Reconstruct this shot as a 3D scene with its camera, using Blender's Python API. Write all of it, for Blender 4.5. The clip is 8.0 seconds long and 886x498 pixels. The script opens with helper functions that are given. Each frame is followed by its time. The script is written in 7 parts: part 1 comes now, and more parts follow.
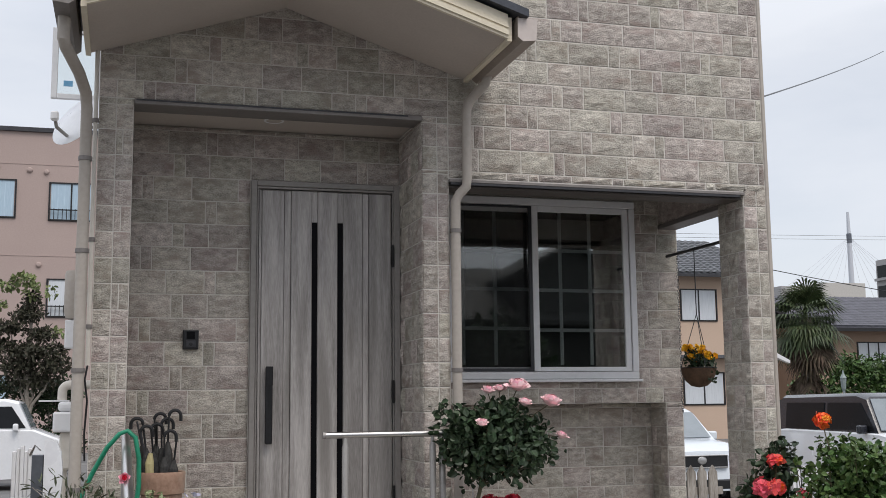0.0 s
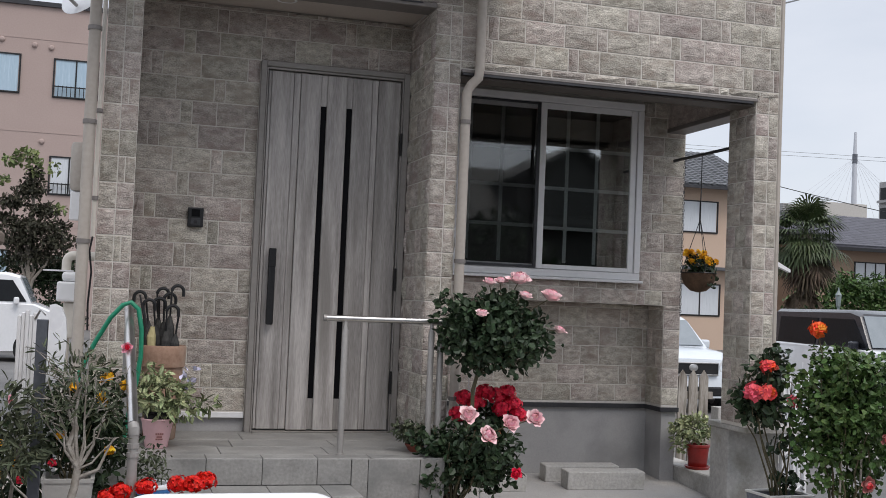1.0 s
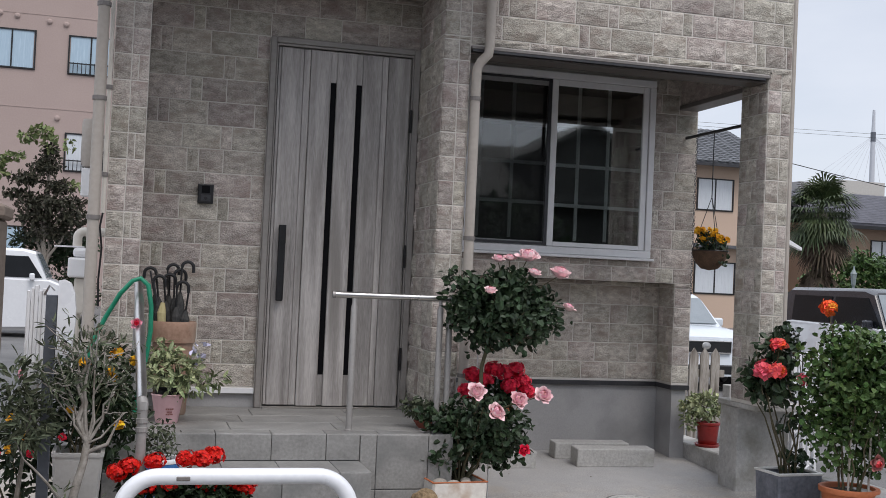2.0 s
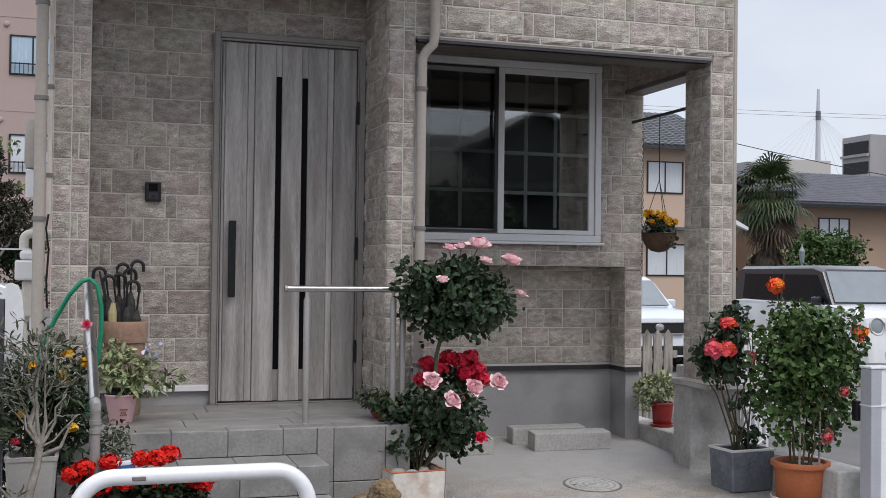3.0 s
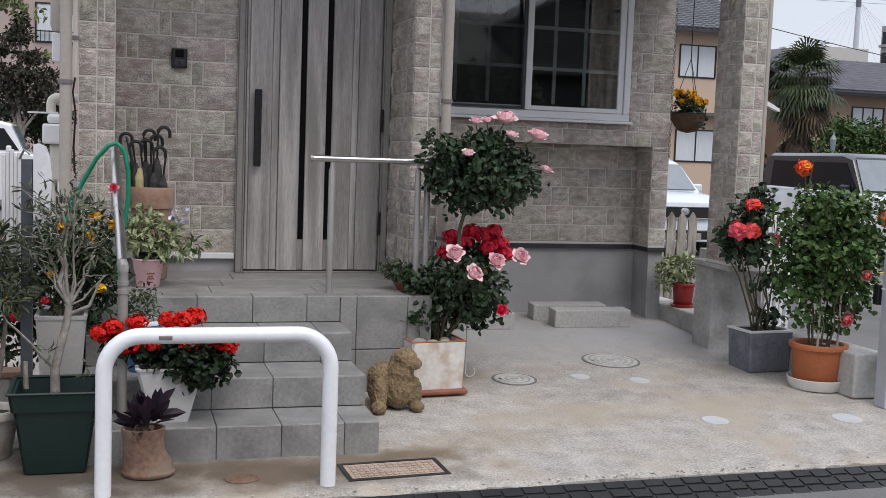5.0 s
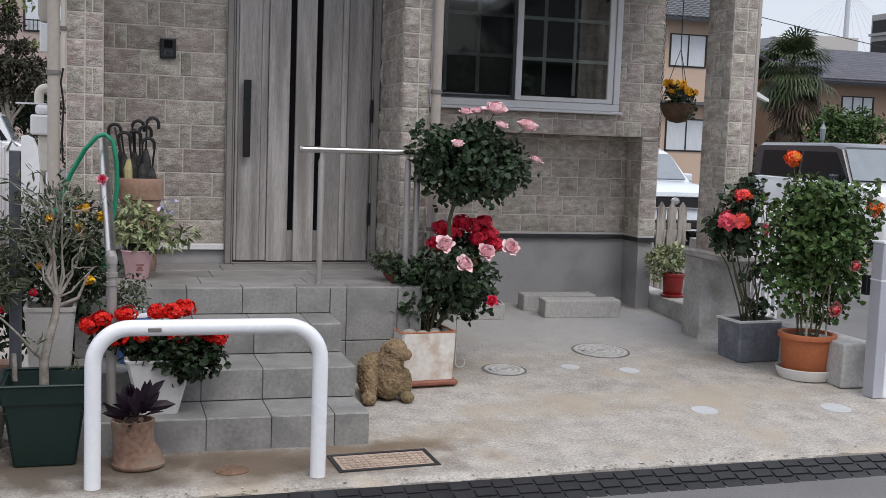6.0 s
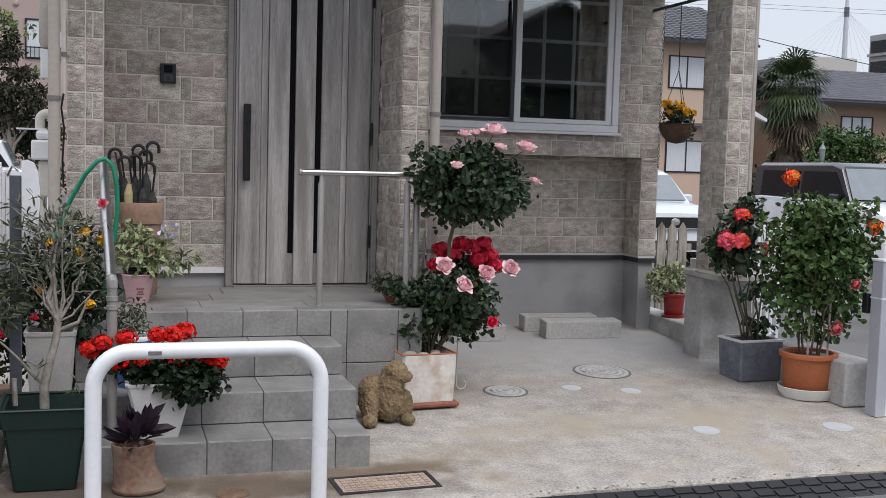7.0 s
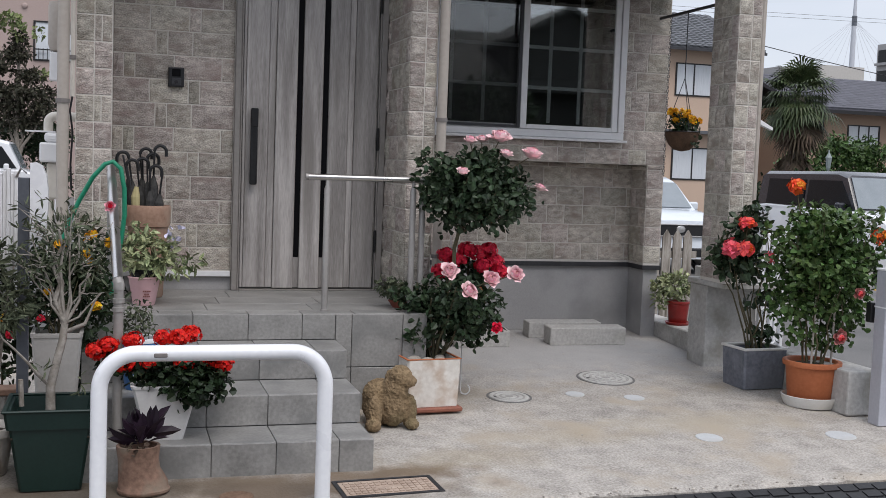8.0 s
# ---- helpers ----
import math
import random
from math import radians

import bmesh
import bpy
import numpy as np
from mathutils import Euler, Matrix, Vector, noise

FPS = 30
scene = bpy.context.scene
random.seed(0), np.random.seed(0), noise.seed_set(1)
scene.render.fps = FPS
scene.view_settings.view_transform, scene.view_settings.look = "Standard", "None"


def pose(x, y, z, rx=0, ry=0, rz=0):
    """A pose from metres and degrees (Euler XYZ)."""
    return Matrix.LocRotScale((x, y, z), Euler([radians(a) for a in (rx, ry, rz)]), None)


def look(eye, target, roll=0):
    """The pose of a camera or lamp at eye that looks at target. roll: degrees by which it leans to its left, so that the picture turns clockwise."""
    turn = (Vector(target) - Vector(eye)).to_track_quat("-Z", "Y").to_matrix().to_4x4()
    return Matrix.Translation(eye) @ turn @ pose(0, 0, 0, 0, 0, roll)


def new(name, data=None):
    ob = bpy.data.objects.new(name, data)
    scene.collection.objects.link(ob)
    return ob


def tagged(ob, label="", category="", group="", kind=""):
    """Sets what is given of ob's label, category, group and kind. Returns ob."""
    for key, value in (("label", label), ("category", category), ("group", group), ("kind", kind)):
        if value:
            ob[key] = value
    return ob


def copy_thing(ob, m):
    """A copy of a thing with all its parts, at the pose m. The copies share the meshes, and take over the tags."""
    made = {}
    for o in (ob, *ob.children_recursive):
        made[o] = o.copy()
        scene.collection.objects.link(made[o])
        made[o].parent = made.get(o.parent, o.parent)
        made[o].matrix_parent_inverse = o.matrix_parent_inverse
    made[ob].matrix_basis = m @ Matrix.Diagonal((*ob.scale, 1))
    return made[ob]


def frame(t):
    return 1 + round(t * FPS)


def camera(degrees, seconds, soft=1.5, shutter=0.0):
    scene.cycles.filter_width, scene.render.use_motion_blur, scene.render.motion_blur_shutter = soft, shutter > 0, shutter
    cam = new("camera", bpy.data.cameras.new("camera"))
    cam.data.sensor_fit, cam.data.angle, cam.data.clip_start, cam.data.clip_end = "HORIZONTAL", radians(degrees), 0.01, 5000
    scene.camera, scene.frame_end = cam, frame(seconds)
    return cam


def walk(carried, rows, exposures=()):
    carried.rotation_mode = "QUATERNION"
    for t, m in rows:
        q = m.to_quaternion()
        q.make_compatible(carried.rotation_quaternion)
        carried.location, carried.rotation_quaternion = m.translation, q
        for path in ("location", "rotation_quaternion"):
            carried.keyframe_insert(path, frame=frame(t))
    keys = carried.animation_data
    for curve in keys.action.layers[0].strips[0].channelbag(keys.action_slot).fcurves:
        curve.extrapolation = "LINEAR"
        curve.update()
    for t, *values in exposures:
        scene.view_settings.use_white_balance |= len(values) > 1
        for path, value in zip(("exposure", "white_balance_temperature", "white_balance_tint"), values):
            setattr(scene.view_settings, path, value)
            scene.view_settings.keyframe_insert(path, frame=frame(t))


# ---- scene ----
# ---------------------------------------------------------------- camera
cam = camera(43.5, 8.0, soft=0.7)
PATH = [
    (0, (-0.815, -7.215, 1.565), (-0.269, -5.31, 1.835), -0.6),
    (0.5, (-0.77, -7.187, 1.514), (-0.142, -5.293, 1.646), -0.0),
    (1, (-0.84, -7.2, 1.51), (-0.289, -5.28, 1.6), 2.4),
    (1.5, (-0.847, -7.23, 1.514), (-0.339, -5.296, 1.563), 1.9),
    (1.7, (-0.828, -7.223, 1.511), (-0.317, -5.291, 1.565), 2.5),
    (2.8, (-0.791, -7.186, 1.506), (-0.198, -5.276, 1.521), 1.1),
    (3, (-0.791, -7.231, 1.508), (-0.185, -5.325, 1.541), 0.7),
    (3.5, (-0.793, -7.251, 1.507), (-0.203, -5.341, 1.541), 1.6),
    (4, (-0.78, -7.271, 1.488), (-0.222, -5.351, 1.465), 1.5),
    (4.5, (-0.781, -7.243, 1.465), (-0.217, -5.331, 1.306), 2.6),
    (5, (-0.787, -7.237, 1.461), (-0.222, -5.327, 1.28), 2.1),
    (6.3, (-0.774, -7.237, 1.472), (-0.192, -5.334, 1.27), 2.1),
    (6.5, (-0.768, -7.249, 1.468), (-0.196, -5.342, 1.277), 1.8),
    (7, (-0.775, -7.248, 1.462), (-0.197, -5.34, 1.304), 1.6),
    (7.5, (-0.779, -7.251, 1.469), (-0.214, -5.339, 1.312), 1.8),
    (8, (-0.781, -7.27, 1.465), (-0.212, -5.358, 1.316), 2.1),
]
EXPOSURES = [(0.0, 0.08, 6820, 13), (0.6, 0.07, 6820, 13), (1.4, 0.06, 6600, 14), (8.0, 0.06, 6600, 14)]
walk(cam, [(t, look(eye, target, roll)) for t, eye, target, roll in PATH], EXPOSURES)

# ---------------------------------------------------------------- light: bright overcast sky
world = bpy.data.worlds.new("overcast_sky")
world.use_nodes = True
scene.world = world
wn, wl = world.node_tree.nodes, world.node_tree.links
wn.clear()
sky = wn.new("ShaderNodeTexSky")
sky.sky_type, sky.sun_disc = "NISHITA", False
sky.sun_elevation, sky.sun_rotation = radians(56), radians(165)
wcoord = wn.new("ShaderNodeTexCoord")
wmap = wn.new("ShaderNodeMapping")
wmap.inputs["Scale"].default_value = (1.6, 1.6, 5.0)
cloud = wn.new("ShaderNodeTexNoise")
cloud.inputs["Scale"].default_value = 1.7
cloud.inputs["Detail"].default_value = 6
ramp = wn.new("ShaderNodeMapRange")
ramp.inputs["From Min"].default_value, ramp.inputs["From Max"].default_value = 0.32, 0.60
ramp.inputs["To Min"].default_value, ramp.inputs["To Max"].default_value = 0.72, 0.97
skymul = wn.new("ShaderNodeVectorMath")
skymul.operation = "SCALE"
skymul.inputs["Scale"].default_value = 0.11
wmix = wn.new("ShaderNodeMix")
wmix.data_type = "RGBA"
wmix.inputs["B"].default_value = (0.76, 0.83, 0.92, 1)
wbg = wn.new("ShaderNodeBackground")
# an overcast sky is brighter overhead than at the horizon
wsep, wzen = wn.new("ShaderNodeSeparateXYZ"), wn.new("ShaderNodeMapRange")
wzen.inputs["From Min"].default_value, wzen.inputs["From Max"].default_value = 0.3, 1.0
wzen.inputs["To Min"].default_value, wzen.inputs["To Max"].default_value = 1.0, 1.85
wl.new(wcoord.outputs["Generated"], wsep.inputs[0])
wl.new(wsep.outputs["Z"], wzen.inputs["Value"])
wl.new(wzen.outputs["Result"], wbg.inputs["Strength"])
wout = wn.new("ShaderNodeOutputWorld")
wl.new(wcoord.outputs["Generated"], wmap.inputs["Vector"])
wl.new(wmap.outputs["Vector"], cloud.inputs["Vector"])
wl.new(cloud.outputs["Fac"], ramp.inputs["Value"])
wl.new(ramp.outputs["Result"], wmix.inputs["Factor"])
wl.new(sky.outputs["Color"], skymul.inputs[0])
wl.new(skymul.outputs["Vector"], wmix.inputs["A"])
wl.new(wmix.outputs["Result"], wbg.inputs["Color"])
wl.new(wbg.outputs["Background"], wout.inputs["Surface"])
sun = new("sun", bpy.data.lights.new("sun", "SUN"))
sun.data.energy, sun.data.angle, sun.data.color = 1.45, radians(30), (1.0, 0.965, 0.91)
sun.matrix_world = look((2.3, -8.5, 13), (0, 0, 0))

# ---------------------------------------------------------------- helpers for geometry
def part(name, bm, material, parent=None, label="", smooth=False, kind=""):
    """Link a bmesh as one mesh object under a thing."""
    me = bpy.data.meshes.new(name)
    bmesh.ops.recalc_face_normals(bm, faces=bm.faces)
    bm.to_mesh(me)
    bm.free()
    me.materials.append(material)
    if smooth:
        me.shade_smooth()
        me.set_sharp_from_angle(angle=radians(40))
    ob = new(name, me)
    ob.parent = parent
    return tagged(ob, label, kind=kind)


def thing(name, label, category, at=(0, 0, 0), rz=0, group="", kind=""):
    ob = new(name)
    ob.empty_display_size = 0.1
    ob.matrix_basis = pose(*at, 0, 0, rz)
    return tagged(ob, label, category, group, kind)


def box(bm, x0, x1, y0, y1, z0, z1, bevel=0.0, seg=1):
    m = Matrix.LocRotScale(((x0 + x1) / 2, (y0 + y1) / 2, (z0 + z1) / 2), None, (x1 - x0, y1 - y0, z1 - z0))
    r = bmesh.ops.create_cube(bm, size=1, matrix=m)
    if bevel:
        es = list({e for v in r["verts"] for e in v.link_edges})
        bmesh.ops.bevel(bm, geom=es, offset=bevel, segments=seg, affect="EDGES", profile=0.5)
    return bm


def B(*a, bevel=0.0, seg=1):
    return box(bmesh.new(), *a, bevel=bevel, seg=seg)


def tube(bm, pts, r, n=10, cap=True):
    """Sweep a circle along a line of points; r is one radius or one for each point."""
    pts = [Vector(p) for p in pts]
    rs = r if isinstance(r, (list, tuple)) else [r] * len(pts)
    rings, side = [], None
    for i, p in enumerate(pts):
        d = (pts[min(i + 1, len(pts) - 1)] - pts[max(i - 1, 0)]).normalized()
        if side is None:
            side = d.orthogonal().normalized()
        side = (side - d * side.dot(d)).normalized()
        up = d.cross(side)
        rings.append([bm.verts.new(p + rs[i] * (math.cos(2 * math.pi * k / n) * side + math.sin(2 * math.pi * k / n) * up)) for k in range(n)])
    for a, b in zip(rings, rings[1:]):
        for k in range(n):
            bm.faces.new((a[k], a[(k + 1) % n], b[(k + 1) % n], b[k]))
    if cap:
        bm.faces.new(rings[0][::-1])
        bm.faces.new(rings[-1])
    return bm


def arc(c, r, a0, a1, n, u, v):
    """Points of an arc about c in the plane of u and v, degrees."""
    c, u, v = Vector(c), Vector(u), Vector(v)
    return [c + r * (math.cos(radians(a0 + (a1 - a0) * k / n)) * u + math.sin(radians(a0 + (a1 - a0) * k / n)) * v) for k in range(n + 1)]


def lathe(bm, profile, n=32, c=(0, 0), turn=0.0, sx=1.0, sy=1.0):
    """Turn a profile of (radius, height) about a vertical axis."""
    rings = []
    for r, z in profile:
        rings.append([bm.verts.new((c[0] + sx * r * math.cos(turn + 2 * math.pi * k / n), c[1] + sy * r * math.sin(turn + 2 * math.pi * k / n), z)) for k in range(n)])
    for a, b in zip(rings, rings[1:]):
        for k in range(n):
            bm.faces.new((a[k], a[(k + 1) % n], b[(k + 1) % n], b[k]))
    if len(profile) > 2 and profile[0][0] > 0.02 and profile[-1][0] > 0.02:
        for k in range(n):
            bm.faces.new((rings[-1][k], rings[-1][(k + 1) % n], rings[0][(k + 1) % n], rings[0][k]))
    else:
        bm.faces.new(rings[0][::-1])
        bm.faces.new(rings[-1])
    return bm


def prism(bm, outline, axis, lo, hi):
    """Extrude an outline of 2D points along x, y or z."""
    def place(p, w):
        return {"x": (w, p[0], p[1]), "y": (p[0], w, p[1]), "z": (p[0], p[1], w)}[axis]
    a = [bm.verts.new(place(p, lo)) for p in outline]
    b = [bm.verts.new(place(p, hi)) for p in outline]
    bm.faces.new(a)
    bm.faces.new(b[::-1])
    n = len(a)
    for k in range(n):
        bm.faces.new((a[k], b[k], b[(k + 1) % n], a[(k + 1) % n]))
    return bm


# ---------------------------------------------------------------- materials
def surface(name, low, high, scale=4.0, fine=60.0, rough=0.7, metal=0.0, bump=0.15, vary=0.0, island=0.0, stretch=(1, 1, 1),
            third=None, third_scale=1.5, bump_dist=0.01, coat=0.0, rough_vary=0.1, hue=0.0, grain=0.45):
    """A surface with two scales of variation, fine relief and an optional tint of stains."""
    m = bpy.data.materials.new(name)
    m.use_nodes = True
    nt, b = m.node_tree, m.node_tree.nodes["Principled BSDF"]
    N, L = nt.nodes.new, nt.links.new
    co, mp = N("ShaderNodeTexCoord"), N("ShaderNodeMapping")
    mp.inputs["Scale"].default_value = stretch
    L(co.outputs["Object"], mp.inputs["Vector"])
    vec = mp.outputs["Vector"]
    info = N("ShaderNodeObjectInfo")
    if vary or island:
        shift = N("ShaderNodeVectorMath")
        shift.operation = "MULTIPLY_ADD"
        comb = N("ShaderNodeCombineXYZ")
        for k in "XYZ":
            L(info.outputs["Random"], comb.inputs[k])
        L(comb.outputs["Vector"], shift.inputs[0])
        shift.inputs[1].default_value = (37, 19, 53)
        L(vec, shift.inputs[2])
        vec = shift.outputs["Vector"]
    big, small = N("ShaderNodeTexNoise"), N("ShaderNodeTexNoise")
    big.inputs["Scale"].default_value, small.inputs["Scale"].default_value = scale, fine
    big.inputs["Detail"].default_value, small.inputs["Detail"].default_value = 5, 4
    L(vec, big.inputs["Vector"])
    L(vec, small.inputs["Vector"])
    add = N("ShaderNodeMath")
    add.operation = "MULTIPLY_ADD"
    add.inputs[1].default_value = grain
    half = N("ShaderNodeMath")
    half.operation = "MULTIPLY"
    half.inputs[1].default_value = 1 - grain
    L(big.outputs["Fac"], half.inputs[0])
    L(small.outputs["Fac"], add.inputs[0])
    L(half.outputs[0], add.inputs[2])
    rng = N("ShaderNodeMapRange")
    rng.inputs["From Min"].default_value, rng.inputs["From Max"].default_value = 0.33, 0.67
    L(add.outputs[0], rng.inputs["Value"])
    mix = N("ShaderNodeMix")
    mix.data_type = "RGBA"
    mix.inputs["A"].default_value, mix.inputs["B"].default_value = (*low, 1), (*high, 1)
    L(rng.outputs["Result"], mix.inputs["Factor"])
    colour = mix.outputs["Result"]
    if third:
        st = N("ShaderNodeTexNoise")
        st.inputs["Scale"].default_value, st.inputs["Detail"].default_value = third_scale, 6
        L(vec, st.inputs["Vector"])
        sr = N("ShaderNodeMapRange")
        sr.inputs["From Min"].default_value, sr.inputs["From Max"].default_value = 0.5, 0.72
        L(st.outputs["Fac"], sr.inputs["Value"])
        m3 = N("ShaderNodeMix")
        m3.data_type = "RGBA"
        m3.inputs["B"].default_value = (*third, 1)
        L(sr.outputs["Result"], m3.inputs["Factor"])
        L(colour, m3.inputs["A"])
        colour = m3.outputs["Result"]
    if vary or island:
        hsv = N("ShaderNodeHueSaturation")
        src = info.outputs["Random"]
        if island:
            src = N("ShaderNodeNewGeometry").outputs["Random Per Island"]
        vr = N("ShaderNodeMapRange")
        amount = vary or island
        vr.inputs["To Min"].default_value, vr.inputs["To Max"].default_value = 1 - amount, 1 + amount
        L(src, vr.inputs["Value"])
        L(vr.outputs["Result"], hsv.inputs["Value"])
        if hue:
            hm = N("ShaderNodeMath")
            hm.operation = "MULTIPLY"
            hm.inputs[1].default_value = 17.31
            fr = N("ShaderNodeMath")
            fr.operation = "FRACT"
            L(src, hm.inputs[0])
            L(hm.outputs[0], fr.inputs[0])
            hr = N("ShaderNodeMapRange")
            hr.inputs["To Min"].default_value, hr.inputs["To Max"].default_value = 0.5 - hue, 0.5 + hue
            L(fr.outputs[0], hr.inputs["Value"])
            L(hr.outputs["Result"], hsv.inputs["Hue"])
        L(colour, hsv.inputs["Color"])
        colour = hsv.outputs["Color"]
    L(colour, b.inputs["Base Color"])
    rr = N("ShaderNodeMapRange")
    rr.inputs["To Min"].default_value, rr.inputs["To Max"].default_value = max(0.02, rough - rough_vary), min(1, rough + rough_vary)
    L(big.outputs["Fac"], rr.inputs["Value"])
    L(rr.outputs["Result"], b.inputs["Roughness"])
    b.inputs["Metallic"].default_value = metal
    b.inputs["Coat Weight"].default_value = coat
    if bump:
        bp = N("ShaderNodeBump")
        bp.inputs["Strength"].default_value, bp.inputs["Distance"].default_value = bump, bump_dist
        L(add.outputs[0], bp.inputs["Height"])
        L(bp.outputs["Normal"], b.inputs["Normal"])
    return m


def leafy(name, low, high, rough=0.45, vary=0.35, hue=0.02, translucent=0.25):
    m = surface(name, low, high, scale=9, fine=80, rough=rough, bump=0.0, island=vary, hue=hue)
    m.node_tree.nodes["Principled BSDF"].inputs["Specular IOR Level"].default_value = 0.28
    return m


SIDING = surface("split_stone_siding", (0.24, 0.21, 0.181), (0.68, 0.625, 0.56), scale=17, fine=95, rough=0.85, bump=1.0, vary=0.17,
                 stretch=(1, 1, 2.0), third=(0.33, 0.27, 0.232), third_scale=7, bump_dist=0.022, hue=0.028, grain=0.5)
MORTAR = surface("pale_siding_joint", (0.55, 0.52, 0.48), (0.64, 0.61, 0.565), scale=6, fine=90, rough=0.9, bump=0.3)
TRIM = surface("brown_grey_metal_trim", (0.16, 0.145, 0.135), (0.22, 0.20, 0.19), scale=3, fine=40, rough=0.5, metal=0.2, bump=0.05)
DARKTRIM = surface("dark_metal_flashing", (0.03, 0.03, 0.035), (0.06, 0.06, 0.065), rough=0.45, metal=0.4, bump=0.05)
SOFFIT = surface("grey_beige_soffit_board", (0.45, 0.395, 0.35), (0.52, 0.46, 0.41), scale=3, fine=70, rough=0.8, bump=0.1)
CREAM = surface("cream_painted_fascia", (0.62, 0.55, 0.42), (0.70, 0.63, 0.50), scale=3, fine=40, rough=0.55, bump=0.06)
ROOFMETAL = surface("dark_blue_grey_roof_metal", (0.03, 0.033, 0.04), (0.06, 0.065, 0.08), rough=0.4, metal=0.3, bump=0.08)
FOUND = surface("grey_rendered_foundation", (0.31, 0.305, 0.305), (0.39, 0.385, 0.385), scale=2.5, fine=120, rough=0.85, bump=0.15, third=(0.22, 0.22, 0.22), third_scale=2)
CONCRETE = surface("weathered_concrete", (0.225, 0.207, 0.185), (0.535, 0.50, 0.455), scale=7, fine=85, rough=0.88, bump=0.6, third=(0.40, 0.34, 0.265), third_scale=2.2, grain=0.62)


def stained(m, spots):
    """Lay stains and tinted patches of ragged outline into a material, at places of the object."""
    nt = m.node_tree
    N, L = nt.nodes.new, nt.links.new
    b = nt.nodes["Principled BSDF"]
    colour = b.inputs["Base Color"].links[0].from_socket
    co, nz = N("ShaderNodeTexCoord"), N("ShaderNodeTexNoise")
    nz.inputs["Scale"].default_value, nz.inputs["Detail"].default_value = 6, 6
    L(co.outputs["Object"], nz.inputs["Vector"])
    for (x, y), (rx, ry), tint, amount in spots:
        mp, ln = N("ShaderNodeMapping"), N("ShaderNodeVectorMath")
        mp.vector_type = "POINT"
        mp.inputs["Location"].default_value = (-x / rx, -y / ry, 0)
        mp.inputs["Scale"].default_value = (1 / rx, 1 / ry, 0)
        ln.operation = "LENGTH"
        L(co.outputs["Object"], mp.inputs["Vector"])
        L(mp.outputs["Vector"], ln.inputs[0])
        ma, rg, mx = N("ShaderNodeMath"), N("ShaderNodeMapRange"), N("ShaderNodeMix")
        ma.operation = "MULTIPLY_ADD"
        ma.inputs[1].default_value = 1.3
        L(nz.outputs["Fac"], ma.inputs[0])
        L(ln.outputs["Value"], ma.inputs[2])
        rg.inputs["From Min"].default_value, rg.inputs["From Max"].default_value = 1.0, 1.7
        rg.inputs["To Min"].default_value, rg.inputs["To Max"].default_value = amount, 0
        L(ma.outputs[0], rg.inputs["Value"])
        mx.data_type = "RGBA"
        mx.inputs["B"].default_value = (*tint, 1)
        L(rg.outputs["Result"], mx.inputs["Factor"])
        L(colour, mx.inputs["A"])
        colour = mx.outputs["Result"]
    L(colour, b.inputs["Base Color"])


# grey patch near the house, darker brown along the step foot, stain by the cover
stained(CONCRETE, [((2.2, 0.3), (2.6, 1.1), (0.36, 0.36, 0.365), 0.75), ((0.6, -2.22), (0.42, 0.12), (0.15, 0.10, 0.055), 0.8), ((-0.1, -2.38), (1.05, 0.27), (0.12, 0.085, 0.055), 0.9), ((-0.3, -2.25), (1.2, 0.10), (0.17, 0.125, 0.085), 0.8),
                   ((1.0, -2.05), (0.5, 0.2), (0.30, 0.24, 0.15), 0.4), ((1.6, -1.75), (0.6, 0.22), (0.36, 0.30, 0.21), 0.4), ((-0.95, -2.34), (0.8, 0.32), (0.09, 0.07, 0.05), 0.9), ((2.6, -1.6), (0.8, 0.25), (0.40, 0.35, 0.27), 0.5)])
CONCBLOCK = surface("rough_concrete_block", (0.34, 0.332, 0.32), (0.52, 0.51, 0.49), scale=6, fine=45, rough=0.9, bump=0.6, third=(0.24, 0.23, 0.19), third_scale=4, grain=0.55)
ASPHALT = surface("worn_asphalt", (0.10, 0.10, 0.10), (0.19, 0.185, 0.18), scale=1.2, fine=160, rough=0.9, bump=0.5, third=(0.08, 0.08, 0.08), third_scale=0.5)
TILE = surface("grey_slate_look_tile", (0.18, 0.176, 0.168), (0.33, 0.322, 0.308), scale=6, fine=60, rough=0.42, bump=0.18, vary=0.07, third=(0.17, 0.17, 0.165), third_scale=4)
GROUT = surface("dark_tile_grout", (0.11, 0.11, 0.108), (0.18, 0.175, 0.17), rough=0.9, bump=0.2)
DOORWOOD = surface("grey_washed_wood_grain", (0.19, 0.174, 0.164), (0.50, 0.47, 0.45), scale=1.5, fine=20, rough=0.55, bump=0.22, vary=0.13, stretch=(12, 12, 0.9), bump_dist=0.004, third=(0.20, 0.184, 0.17), third_scale=0.9, grain=0.35)
FRAMEWOOD = surface("grey_brown_door_frame", (0.20, 0.185, 0.17), (0.27, 0.25, 0.235), scale=3, fine=30, rough=0.5, bump=0.06)
BLACK = surface("satin_black_metal", (0.012, 0.012, 0.013), (0.025, 0.025, 0.027), rough=0.35, metal=0.3, bump=0.03)
BLACKGLASS = surface("black_glass_strip", (0.003, 0.003, 0.004), (0.006, 0.006, 0.007), rough=0.5, bump=0.0, rough_vary=0.02)
BLACKGLASS.node_tree.nodes["Principled BSDF"].inputs["Specular IOR Level"].default_value = 0.08
WHITEPVC = surface("white_window_plastic", (0.70, 0.70, 0.71), (0.78, 0.78, 0.79), scale=3, fine=30, rough=0.35, bump=0.02)
WHITEPAINT = surface("glossy_white_paint", (0.76, 0.77, 0.80), (0.84, 0.85, 0.87), scale=5, fine=40, rough=0.3, bump=0.03, coat=0.3)
